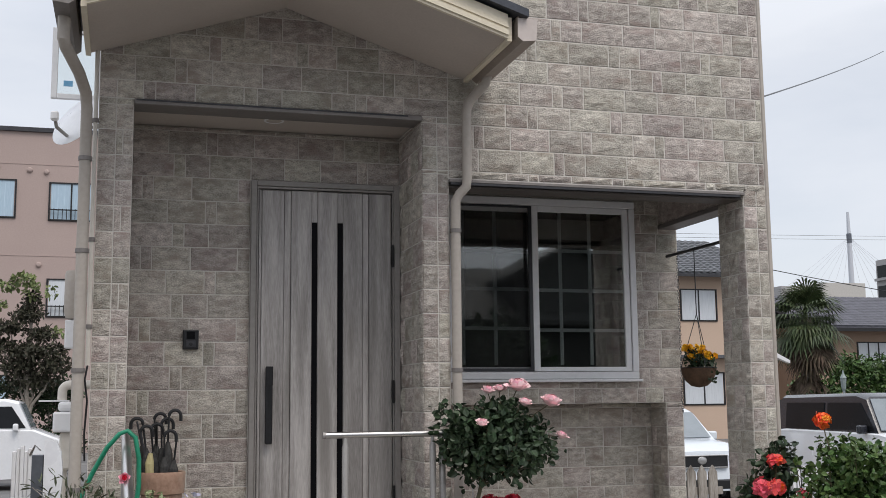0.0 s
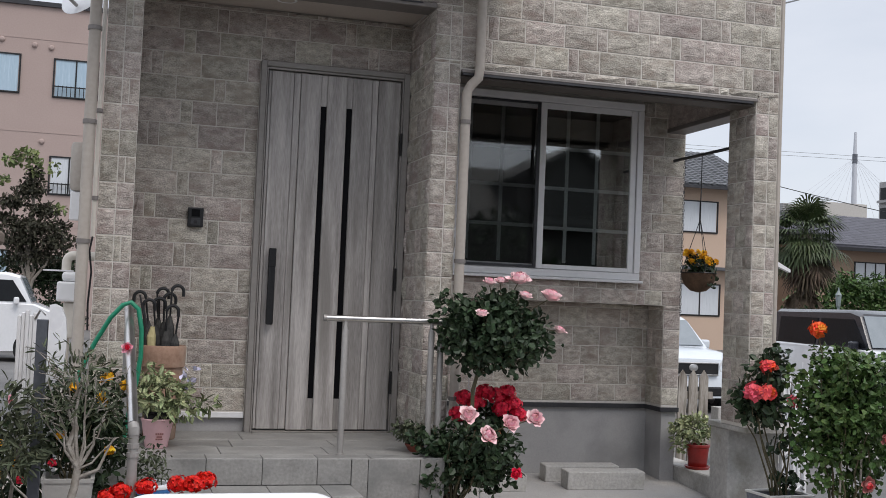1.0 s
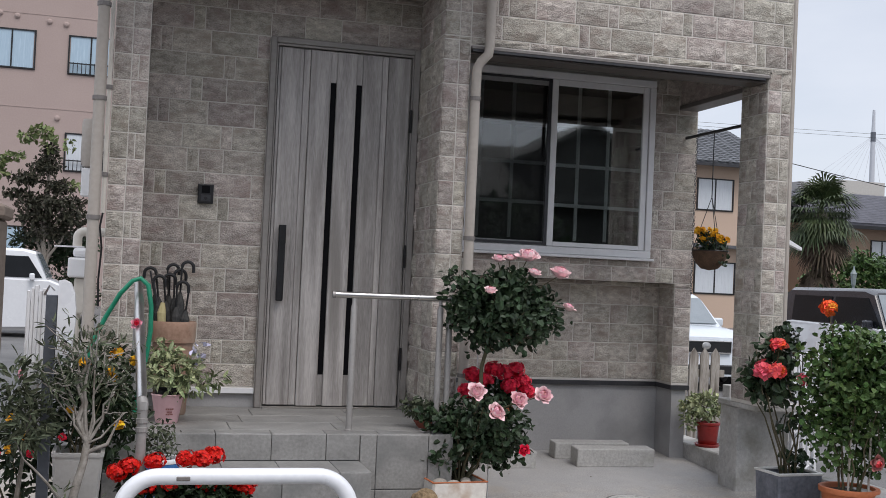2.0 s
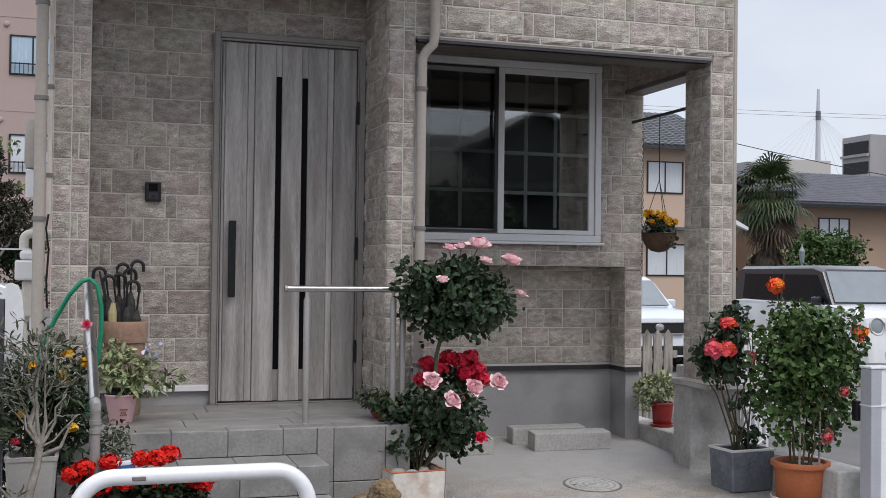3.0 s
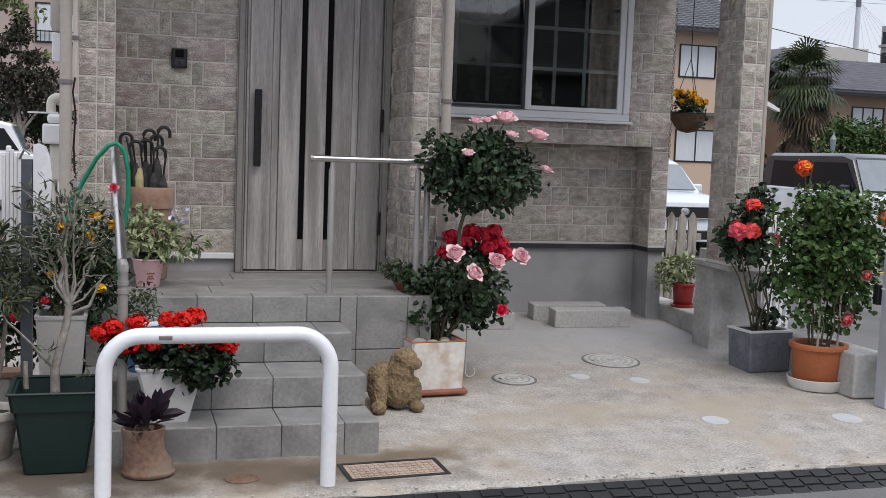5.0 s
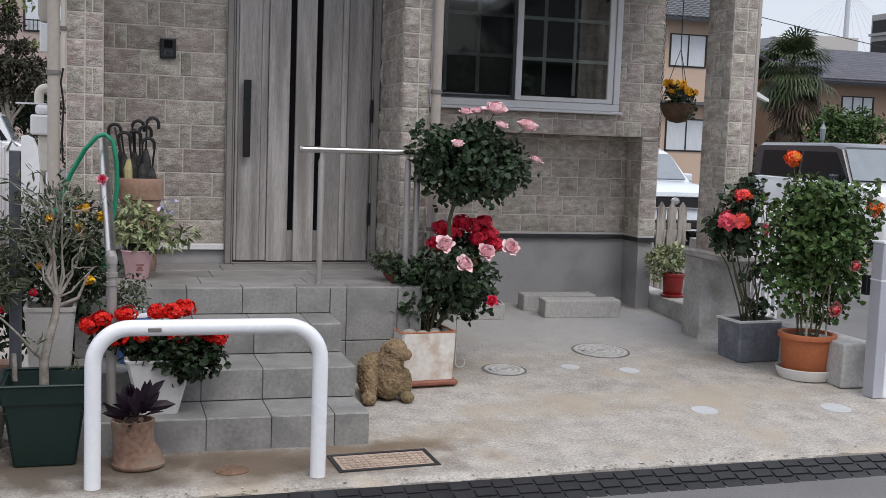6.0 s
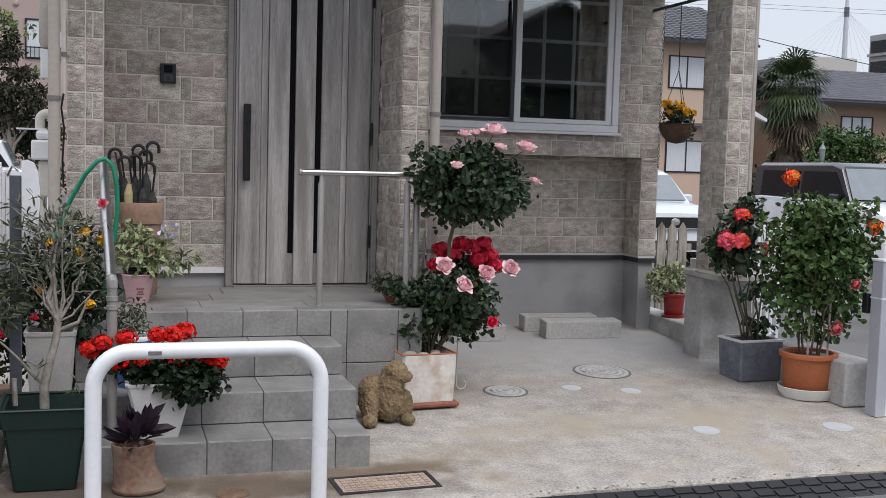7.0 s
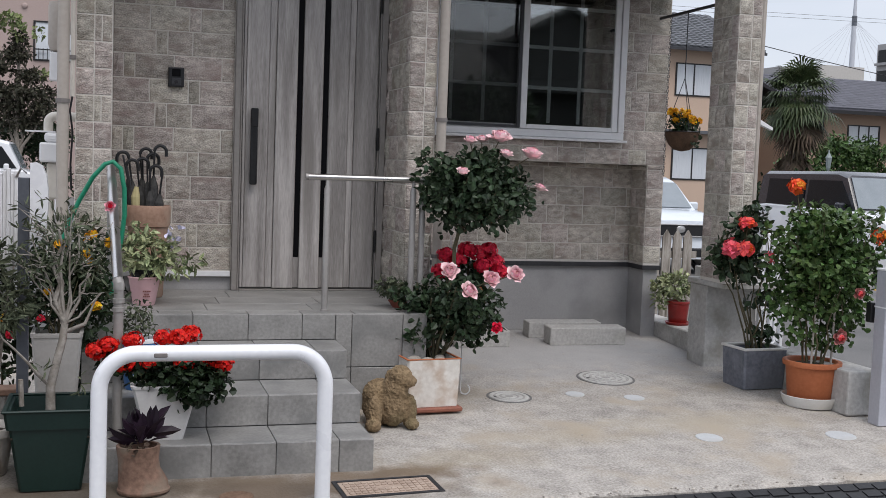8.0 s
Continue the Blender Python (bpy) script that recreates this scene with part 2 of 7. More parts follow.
STEEL = surface("brushed_stainless_steel", (0.50, 0.49, 0.48), (0.62, 0.61, 0.60), scale=6, fine=120, rough=0.3, metal=1.0, bump=0.04)
GREYPOST = surface("grey_painted_metal", (0.29, 0.275, 0.26), (0.36, 0.345, 0.33), scale=4, fine=50, rough=0.45, metal=0.3, bump=0.04)
SLATEPOST = surface("slate_grey_aluminium", (0.10, 0.11, 0.13), (0.15, 0.16, 0.185), scale=4, fine=50, rough=0.45, metal=0.4, bump=0.04)
BEIGEPIPE = surface("beige_plastic_downpipe", (0.36, 0.32, 0.28), (0.44, 0.395, 0.35), scale=3, fine=40, rough=0.5, bump=0.04)
CREAMPIPE = surface("cream_conduit", (0.56, 0.52, 0.46), (0.64, 0.60, 0.54), scale=3, fine=40, rough=0.5, bump=0.04)
TERRACOTTA = surface("orange_terracotta", (0.36, 0.10, 0.035), (0.47, 0.15, 0.06), scale=5, fine=50, rough=0.7, bump=0.15)
OLDTERRA = surface("pale_weathered_terracotta", (0.24, 0.14, 0.095), (0.40, 0.255, 0.185), scale=6, fine=45, rough=0.85, bump=0.3, third=(0.42, 0.33, 0.26), third_scale=5)
BOOTCLAY = surface("mossy_weathered_terracotta", (0.11, 0.065, 0.045), (0.30, 0.18, 0.13), scale=7, fine=50, rough=0.9, bump=0.4, third=(0.20, 0.17, 0.13), third_scale=9)
BROWNTRAY = surface("dull_red_brown_tray", (0.20, 0.065, 0.04), (0.29, 0.11, 0.07), scale=8, fine=50, rough=0.7, bump=0.2)
SOIL = surface("dark_potting_soil", (0.02, 0.015, 0.01), (0.06, 0.045, 0.03), scale=20, fine=120, rough=1.0, bump=1.0)
STONEDOG = surface("mossy_carved_stone", (0.13, 0.085, 0.045), (0.31, 0.22, 0.125), scale=10, fine=40, rough=0.95, bump=1.0, third=(0.10, 0.085, 0.04), third_scale=6, bump_dist=0.02)
BARK = surface("grey_bark", (0.14, 0.12, 0.10), (0.30, 0.27, 0.23), scale=12, fine=60, rough=0.9, bump=0.6)
STEM = surface("green_brown_stem", (0.06, 0.055, 0.03), (0.13, 0.11, 0.06), scale=12, fine=60, rough=0.8, bump=0.3)
ROSELEAF = leafy("dark_rose_leaf", (0.014, 0.027, 0.014), (0.046, 0.076, 0.036))
BUSHLEAF = leafy("fresh_green_leaf", (0.028, 0.062, 0.016), (0.085, 0.145, 0.04))
OLIVELEAF = leafy("grey_green_leaf", (0.045, 0.056, 0.032), (0.125, 0.145, 0.09), rough=0.7)
VARLEAF = leafy("variegated_leaf", (0.10, 0.15, 0.06), (0.46, 0.48, 0.28), vary=0.5, rough=0.55)
DARKLEAF = leafy("dark_evergreen_leaf", (0.010, 0.021, 0.009), (0.036, 0.06, 0.023))
GERLEAF = leafy("deep_geranium_leaf", (0.006, 0.014, 0.007), (0.026, 0.044, 0.018))
PURPLE = leafy("dark_purple_leaf", (0.012, 0.007, 0.012), (0.034, 0.018, 0.032), rough=0.4)
PALMLEAF = leafy("palm_frond_green", (0.028, 0.045, 0.018), (0.075, 0.10, 0.042), rough=0.5)
THATCH = leafy("dead_palm_frond", (0.045, 0.034, 0.024), (0.12, 0.088, 0.06), rough=0.8)
PINKPETAL = leafy("pale_pink_petal", (0.84, 0.50, 0.53), (0.90, 0.74, 0.73), vary=0.1, hue=0.006, rough=0.6)
PINKDEEP = leafy("deep_pink_petal", (0.80, 0.32, 0.37), (0.85, 0.50, 0.52), vary=0.12, rough=0.6)
REDPETAL = leafy("scarlet_petal", (0.58, 0.008, 0.004), (0.72, 0.016, 0.008), vary=0.2, hue=0.002, rough=0.55)
CRIMSON = leafy("crimson_petal", (0.62, 0.010, 0.035), (0.78, 0.03, 0.075), vary=0.25, hue=0.003, rough=0.55)
ORANGEPETAL = leafy("orange_red_petal", (0.80, 0.05, 0.02), (0.88, 0.22, 0.04), vary=0.2, hue=0.012, rough=0.55)
AMBER = leafy("amber_petal", (0.85, 0.22, 0.02), (0.90, 0.42, 0.05), vary=0.15, hue=0.008, rough=0.55)
PINKRED = leafy("pink_red_petal", (0.74, 0.06, 0.11), (0.82, 0.16, 0.20), vary=0.15, hue=0.006, rough=0.55)
CORAL = leafy("coral_pink_petal", (0.80, 0.045, 0.06), (0.86, 0.16, 0.13), vary=0.2, hue=0.006, rough=0.55)
YELLOWPETAL = leafy("golden_yellow_petal", (0.75, 0.36, 0.01), (0.85, 0.52, 0.03), vary=0.2, rough=0.55)

# ---------------------------------------------------------------- the large structure
F = -0.585            # front plane of the house
ROW, ROW0 = 0.15167, 2.858
PORCH = 0.612         # level of the porch floor
LEFT, RIGHT = -1.0, 3.405


def ground_z(y):
    return 0.0574 * (y + 2.17)


def structure(name, bm, mat, label, category, smooth=False):
    return tagged(part(name, bm, mat, None, label, smooth, "structure"), category=category)


# ground sheet with the asphalt road and lots, to the horizon
bm = bmesh.new()
xs = [-900, -60, -20, -8, -3, 0, 4, 8, 20, 60, 900]
ys = [-900, -60, -20, -8, -4, -3.0, -2.0, 0, 8, 30, 60, 900]
grid = [[bm.verts.new((x, y, -0.075 - 0.012 * max(0, min(6, -2.7 - y)))) for x in xs] for y in ys]
for a, b in zip(grid, grid[1:]):
    for k in range(len(xs) - 1):
        bm.faces.new((a[k], a[k + 1], b[k + 1], b[k]))
structure("ground", bm, ASPHALT, "worn grey asphalt ground around the house and street", "ground")

# concrete drive and apron, sloping down to the road
bm = bmesh.new()
n = 150
top = []
for i in range(n + 1):
    x = -2.6 + 6.35 * i / n
    edge = -2.69 + 0.012 * x * 2 + 0.03 * noise.noise((x * 4.1, 0.3, 0)) + 0.028 * noise.noise((x * 15, 3, 0)) + 0.015 * noise.noise((x * 43, 7, 0))
    top.append([bm.verts.new((x, y, ground_z(y) - (0.012 if k == 0 else 0))) for k, y in enumerate((edge, edge + 0.035, -2.2, -1.4, -0.6, 0.2, 1.0))])
    top[-1].insert(0, bm.verts.new((x, edge - 0.01, -0.2)))
for a, b in zip(top, top[1:]):
    for k in range(len(a) - 1):
        bm.faces.new((a[k], b[k], b[k + 1], a[k + 1]))
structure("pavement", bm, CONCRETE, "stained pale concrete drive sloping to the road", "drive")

# ---- siding made of separate split-faced stones
BRICKS = {}


def brick_mesh(w, h, d, variant):
    key = (max(1, round(w * 100)), max(1, round(h * 100)), round(d * 1000), variant)
    if key not in BRICKS:
        w, h = key[0] / 100 - 0.006, key[1] / 100 - 0.006
        rnd = random.Random(str(key))
        nx, nz = 5, 4
        vs, fs = [], []
        for j in range(nz):
            for i in range(nx):
                border = i in (0, nx - 1) or j in (0, nz - 1)
                x = (-0.5 + i / (nx - 1)) * (w * 0.97 - 0.004) + (0 if border else rnd.uniform(-0.07, 0.07) * w)
                z = (-0.5 + j / (nz - 1)) * (h * 0.96 - 0.002)
                vs.append((x, -d + (0.004 if border else rnd.uniform(-0.009, 0.002)), z))
        for j in range(nz - 1):
            for i in range(nx - 1):
                a = j * nx + i
                fs.append((a, a + 1, a + nx + 1, a + nx))
        ring = list(range(nx)) + [nx * (j + 1) - 1 for j in range(1, nz)] + [nx * (nz - 1) + i for i in range(nx - 2, -1, -1)] + [nx * j for j in range(nz - 2, 0, -1)]
        base = len(vs)
        for r in ring:
            x, _, z = vs[r]
            vs.append((x * w / max(0.004, w * 0.97 - 0.004), 0.0, z * h / max(0.002, h * 0.96 - 0.002)))
        for k in range(len(ring)):
            a, b = ring[k], ring[(k + 1) % len(ring)]
            fs.append((b, a, base + k, base + (k + 1) % len(ring)))
        me = bpy.data.meshes.new("brick")
        me.from_pydata(vs, [], fs)
        me.materials.append(SIDING)
        BRICKS[key] = me
    return BRICKS[key]


def random_joints(seed):
    rnd = random.Random(seed)
    out, x = [], -3.0
    while x < 5.5:
        x += rnd.choice((0.07, 0.15, 0.16, 0.23, 0.24, 0.29, 0.30))
        out.append(x)
    return out


FRONT_J = {0: [1.52, 1.67, 1.74, 1.97, 2.26, 2.34, 2.49, 2.8, 2.95, 3.02, 3.26],
           1: [1.33, 1.62, 1.85, 1.92, 2.07, 2.37, 2.61, 2.9, 3.13, 3.2, 3.36],
           2: [1.3, 1.37, 1.55, 1.82, 2.05, 2.12, 2.42, 2.58, 2.65, 2.83, 3.1, 3.33]}
FRONT_J = {k: sorted([x - 2.42 for x in v if x - 2.42 < 1.05] + [1.13] + v) for k, v in FRONT_J.items()}
DOOR_J = {0: [-0.736, -0.668, -0.427, -0.131, 0.11, 0.31, 0.38, 0.62, 0.77], 2: [-0.578, -0.338, -0.268, -0.03, 0.26, 0.5, 0.57, 0.81],
          1: [-0.774, -0.542, -0.47, -0.316, -0.05, 0.17, 0.41, 0.66, 0.73]}
PAIR_J = {0: [0.10], 1: [0.10, 0.14], 2: [0.035, 0.10]}


def bricks(parent, u0, u1, z0, z1, joints, place, holes=(), depth=0.008, phase=0):
    """Lay the rows of stones of one wall face. place(u, z) gives a stone's pose; u runs along the wall."""
    k = math.floor((z0 - ROW0) / ROW + 1e-6)
    count = 0
    while ROW0 + k * ROW < z1 - 0.01:
        za, zb = max(z0, ROW0 + k * ROW), min(z1, ROW0 + (k + 1) * ROW)
        js = [u0] + [u for u in joints[(k + phase) % 3] if u0 + 0.035 < u < u1 - 0.035] + [u1]
        for a, b in zip(js, js[1:]):
            spans = [(a, b, za, zb)]
            for h0, h1, g0, g1 in holes:
                cut = []
                for (p, q, r, s) in spans:
                    if q <= h0 or p >= h1 or s <= g0 or r >= g1:
                        cut.append((p, q, r, s))
                        continue
                    if p < h0:
                        cut.append((p, h0, r, s))
                    if q > h1:
                        cut.append((h1, q, r, s))
                    p, q = max(p, h0), min(q, h1)
                    if r < g0:
                        cut.append((p, q, r, g0))
                    if s > g1:
                        cut.append((p, q, g1, s))
                spans = cut
            for p, q, r, s in spans:
                if q - p < 0.02 or s - r < 0.015:
                    continue
                ob = new("brick", brick_mesh(q - p, s - r, depth, count % 3))
                ob.parent = parent
                ob.matrix_basis = place((p + q) / 2, (r + s) / 2) @ Matrix.Diagonal(((q - p) / (max(1, round((q - p) * 100)) / 100), 1, (s - r) / (max(1, round((s - r) * 100)) / 100), 1))
                count += 1
        k += 1


def facing(y):
    return lambda u, z: pose(u, y, z)


def side(x, y1):
    """Stones on a face that looks towards -x; u is measured from y1 towards the camera."""
    return lambda u, z: pose(x, y1 - u, z, 0, 0, -90)


# front wall with its openings
T = F + 0.010
bm = bmesh.new()
box(bm, LEFT, 1.128, T, -0.38, 3.352, 6.2)
box(bm, 1.128, RIGHT, T, -0.38, 2.955, 6.2)
wall_front = structure("wall_front", bm, MORTAR, "grey-beige split-stone siding wall of the upper storey", "wall")
wall_left_pillar = structure("wall_pillar_left", B(LEFT, -0.802, T, 0.12, 0.05, 3.352), MORTAR, "stone-clad pillar beside the front porch", "pillar")
wall_mid_pillar = structure("wall_pillar_middle", B(0.955, 1.128, T, 0.12, 0.70, 2.955), MORTAR, "stone-clad pillar between porch and alcove", "pillar")
pillar_head = structure("wall_pillar_head", B(0.955, 1.128, T, 0.12, 2.955, 3.352), MORTAR, "stone-clad head of the pillar beside the porch", "pillar")
column = structure("wall_column_right", B(3.232, RIGHT, T, -0.235, 0.73, 2.955), MORTAR, "stone-clad corner column of the covered alcove", "column")
wall_porch = structure("wall_porch", B(-0.802, 0.955, 0.012, 0.12, 0.70, 3.34), MORTAR, "stone-clad recessed wall beside the front door", "wall")
bm = bmesh.new()
WY = 0.725            # window wall
box(bm, 1.128, 1.48, WY, WY + 0.16, 1.53, 3.13)
box(bm, 3.02, RIGHT, WY, WY + 0.16, 1.53, 3.13)
box(bm, 1.48, 3.02, WY, WY + 0.16, 1.53, 1.715)
box(bm, 1.48, 3.02, WY, WY + 0.16, 3.10, 3.13)
wall_alcove = structure("wall_alcove", bm, MORTAR, "stone-clad window wall inside the covered alcove", "wall")
wall_niche_pier = structure("wall_niche_pier", B(3.262, RIGHT, WY, 1.05, 0.73, 1.53), MORTAR, "stone-clad pier beside the low niche", "pillar")
wall_niche = structure("wall_niche", B(1.128, 3.262, 0.995, 1.10, 0.73, 1.53), MORTAR, "stone-clad back wall of the low niche", "wall")
structure("ceiling_niche", B(1.128, 3.262, WY + 0.162, 1.10, 1.53, 1.60), SOFFIT, "soffit board above the niche", "ceiling")
# body of the house behind, closing the rooms
bm = bmesh.new()
box(bm, LEFT, -0.97, 0.12, 7.0, 0.0, 6.2)
box(bm, 3.375, RIGHT, 0.885, 7.0, 0.1, 6.2)
box(bm, -0.97, 3.375, 6.97, 7.0, 0.0, 6.2)
structure("wall_back", bm, MORTAR, "plain side and back walls of the house", "wall")
structure("wall_inner", B(0.955, 1.127, 0.12, 6.9, 0.1, 3.3), SOFFIT, "plain inner wall of the house", "wall")
structure("floor_room", B(1.128, 3.37, 1.11, 6.9, 0.6, 0.66), FRAMEWOOD, "dim wooden floor of the room behind the window", "floor")
structure("ceiling_room", B(1.128, 3.37, 0.89, 6.9, 3.2, 3.24), SOFFIT, "dim ceiling of the room behind the window", "ceiling")
structure("roof", B(LEFT - 0.2, RIGHT + 0.2, F - 0.2, 7.1, 6.2, 6.35), ROOFMETAL, "plain dark roof slab of the house", "roof")
structure("wall_header_side", B(3.25, RIGHT, -0.38, WY, 2.93, 6.2), SIDING, "plain wall above the side opening", "wall")

bricks(wall_front, LEFT, 1.128, 3.352, 4.75, FRONT_J, facing(T))
bricks(wall_front, 1.128, RIGHT, 2.962, 4.75, FRONT_J, facing(T))
bricks(wall_left_pillar, 0, 0.198, 0.1, 3.352, PAIR_J, lambda u, z: pose(LEFT + u, T, z))
bricks(wall_mid_pillar, 0, 0.173, 0.70, 2.985, PAIR_J, lambda u, z: pose(0.955 + u, T, z), phase=1)
bricks(pillar_head, 0, 0.173, 2.985, 3.352, PAIR_J, lambda u, z: pose(0.955 + u, T, z), phase=1)
bricks(wall_mid_pillar, 0.0, 0.60, 0.70, 3.33, {0: [0.13, 0.36], 1: [0.24, 0.31, 0.5], 2: [0.07, 0.3, 0.44]}, side(0.955, 0.012))
bricks(column, 0, RIGHT - 3.232, 0.75, 2.985, PAIR_J, lambda u, z: pose(3.232 + u, T, z), phase=2)
bricks(column, 0, RIGHT - 3.232, 0.75, 2.89, PAIR_J, lambda u, z: pose(RIGHT - u, -0.235, z, 0, 0, 180))
bricks(wall_mid_pillar, 0, 0.30, 0.75, 2.90, {0: [0.13], 1: [0.2], 2: [0.07, 0.22]}, lambda u, z: pose(1.128, T + u, z, 0, 0, 90))
bricks(column, 0, 0.34, 0.75, 2.95, {0: [0.12, 0.25], 1: [0.17], 2: [0.09, 0.22]}, side(3.232, -0.235))
bricks(wall_porch, -0.802, 0.955, 0.74, 3.34, DOOR_J, facing(0.012), holes=[(-0.05, 0.94, 0.0, 3.0)])
ALC_J = {k: random_joints(40 + k) for k in range(3)}
bricks(wall_alcove, 1.128, RIGHT, 1.53, 3.13, ALC_J, facing(WY), holes=[(1.45, 3.03, 1.70, 3.2)])
bricks(wall_niche_pier, 3.262, RIGHT, 0.75, 1.53, ALC_J, facing(WY))
bricks(wall_niche_pier, 0, 0.27, 0.75, 1.53, {0: [0.15], 1: [0.09], 2: [0.2]}, side(3.262, 0.995))
bricks(wall_niche, 1.128, 3.262, 0.75, 1.53, ALC_J, facing(0.995), phase=1)

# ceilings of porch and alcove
# brown soffit of the alcove, with the shade under it put into the colour
SHADEDSOFFIT = surface("brown_soffit_metal_shade_darkened", (0.07, 0.058, 0.05), (0.10, 0.085, 0.075), rough=0.6, bump=0.05)
structure("ceiling_porch", B(-0.80, 0.953, -0.38, 0.115, 3.345, 3.40), SOFFIT, "plain grey-beige porch ceiling", "ceiling")
structure("ceiling_alcove", B(1.13, 3.25, -0.38, WY + 0.16, 3.13, 3.17), SHADEDSOFFIT, "brown ceiling of the covered alcove, its shade put into the colour", "ceiling")

# lintel trims
bm = B(-0.80, 0.953, F - 0.012, -0.40, 3.318, 3.350, bevel=0.003)
structure("trim_porch", bm, TRIM, "grey-brown metal trim over the porch opening", "trim")
structure("trim_porch_drip", B(-0.79, 0.86, F - 0.018, F - 0.013, 3.338, 3.346), DARKTRIM, "dark drip edge over the porch opening", "trim")
bm = B(1.13, 3.235, F - 0.012, -0.40, 2.933, 2.953, bevel=0.003)
structure("trim_alcove", bm, TRIM, "grey-brown metal trim over the alcove opening", "trim")
structure("trim_alcove_drip", B(1.14, 3.20, F - 0.010, F + 0.02, 2.918, 2.932), DARKTRIM, "dark drip edge over the alcove opening", "trim")
structure("trim_alcove_soffit", B(1.135, 3.23, F + 0.022, -0.382, 2.906, 2.9165), SHADEDSOFFIT, "brown underside of the alcove lintel, coloured darker for its shade", "trim")
structure("trim_side_opening", B(3.24, 3.40, -0.235, WY, 2.895, 2.93, bevel=0.003), TRIM, "pale trim above the side opening", "trim")

# foundations and flashing
bm = bmesh.new()
box(bm, 1.128, 3.285, 1.005, 1.25, 0.05, 0.70)
box(bm, 3.275, RIGHT - 0.01, WY + 0.012, 1.004, 0.05, 0.70)
structure("foundation", bm, FOUND, "smooth grey rendered foundation under the alcove wall", "foundation")
structure("foundation_porch", B(-0.80, 0.96, 0.02, 0.115, 0.58, 0.70), FOUND, "grey foundation strip behind the porch floor", "foundation")
structure("foundation_pillar", B(0.965, 1.12, T + 0.012, 0.1, 0.05, 0.70), FOUND, "grey foundation under the middle pillar", "foundation")
bm = bmesh.new()
box(bm, 1.128, 3.27, 0.972, 0.994, 0.70, 0.735)
box(bm, 3.25, RIGHT + 0.004, WY - 0.02, WY - 0.001, 0.70, 0.735)
box(bm, 3.25, 3.261, WY - 0.001, 0.971, 0.70, 0.735)
structure("trim_flashing", bm, DARKTRIM, "dark flashing strip above the foundation", "trim")
structure("trim_porch_base", B(-0.80, -0.055, -0.012, 0.011, 0.70, 0.735, bevel=0.002), WHITEPVC, "white metal starter strip under the porch siding", "trim")
structure("trim_pillar_base", B(0.935, 0.954, F, 0.0, 0.665, 0.70), TRIM, "grey starter strip under the pillar siding", "trim")
structure("trim_corner", B(RIGHT + 0.001, RIGHT + 0.03, T - 0.008, T + 0.05, 0.75, 6.2, bevel=0.006), BEIGEPIPE, "narrow beige corner trim of the house", "trim")

# stub of concrete under the column and the low ledge beside the alcove
structure("foundation_column", B(3.255, 3.66, -0.30, -0.06, 0.05, 0.69, bevel=0.006), CONCBLOCK, "weathered concrete stub under the corner column", "pillar")
structure("foundation_column_cap", B(3.235, 3.68, -0.57, -0.05, 0.691, 0.73, bevel=0.006), CONCBLOCK, "concrete cap under the corner column", "pillar")
structure("foundation_ledge", B(3.40, 3.62, -0.06, 1.6, 0.0, 0.285, bevel=0.008), CONCBLOCK, "low concrete kerb ledge along the plot boundary", "kerb")

# ---- porch and steps faced with tiles
bm = bmesh.new()
box(bm, -1.0, 0.955, -1.128, 0.02, -0.05, PORCH - 0.012)
porch_floor = structure("floor_porch", bm, GROUT, "grey tiled porch floor in front of the door", "porch")
bm = bmesh.new()
for k, y in enumerate((-2.168, -1.842, -1.474)):
    box(bm, -0.93, 0.415, y, -1.129, -0.1 if k == 0 else 0.155 * k - 0.011, 0.155 * (k + 1) - 0.012)
steps = structure("steps", bm, GROUT, "three grey tiled steps up to the porch", "steps")
TILES = {}


def tile(parent, x0, x1, y0, y1, z0, z1):
    """One tile with chamfered edges, as an object of its own."""
    g = 0.0018
    dims = (x1 - x0 - 2 * g, y1 - y0 - (2 * g if y1 - y0 > 0.05 else 0), z1 - z0 - (2 * g if z1 - z0 > 0.05 else 0))
    key = tuple(round(v, 3) for v in dims)
    if key not in TILES:
        bm = B(-dims[0] / 2, dims[0] / 2, -dims[1] / 2, dims[1] / 2, -dims[2] / 2, dims[2] / 2, bevel=0.002)
        me = bpy.data.meshes.new("tile")
        bm.to_mesh(me)
        bm.free()
        me.materials.append(TILE)
        TILES[key] = me
    ob = new("tile", TILES[key])
    ob.parent = parent
    ob.matrix_basis = pose((x0 + x1) / 2, (y0 + y1) / 2, (z0 + z1) / 2)


def cuts(lo, hi, first, step):
    js = [lo] + [first + k * step for k in range(-20, 20) if lo + 0.03 < first + k * step < hi - 0.03] + [hi]
    return list(zip(js, js[1:]))


for k, (y, yb) in enumerate(((-2.168, -1.842), (-1.842, -1.474), (-1.474, -1.128))):
    z = 0.155 * (k + 1)
    for a, b in cuts(-0.93, 0.427, -0.338 + 0.298 * 0, 0.298):
        tile(steps, a, b, y - 0.010, y, (-0.02 if k == 0 else z - 0.155 + 0.001), z - 0.002)
        tile(steps, a, b, y - 0.010, yb - 0.010, z - 0.0115, z)
for a, b in cuts(-1.0, 0.965, -0.362, 0.30):
    if a < 0.4:
        tile(porch_floor, a, min(b, 0.426), -1.139, -1.129, 0.466, PORCH - 0.002)
for a, b in ((0.428, 0.522), (0.522, 0.82), (0.82, 0.965)):
    tile(porch_floor, a, b, -1.139, -1.129, 0.306, PORCH - 0.002)
    tile(porch_floor, a, b, -1.139, -1.129, -0.02, 0.304)
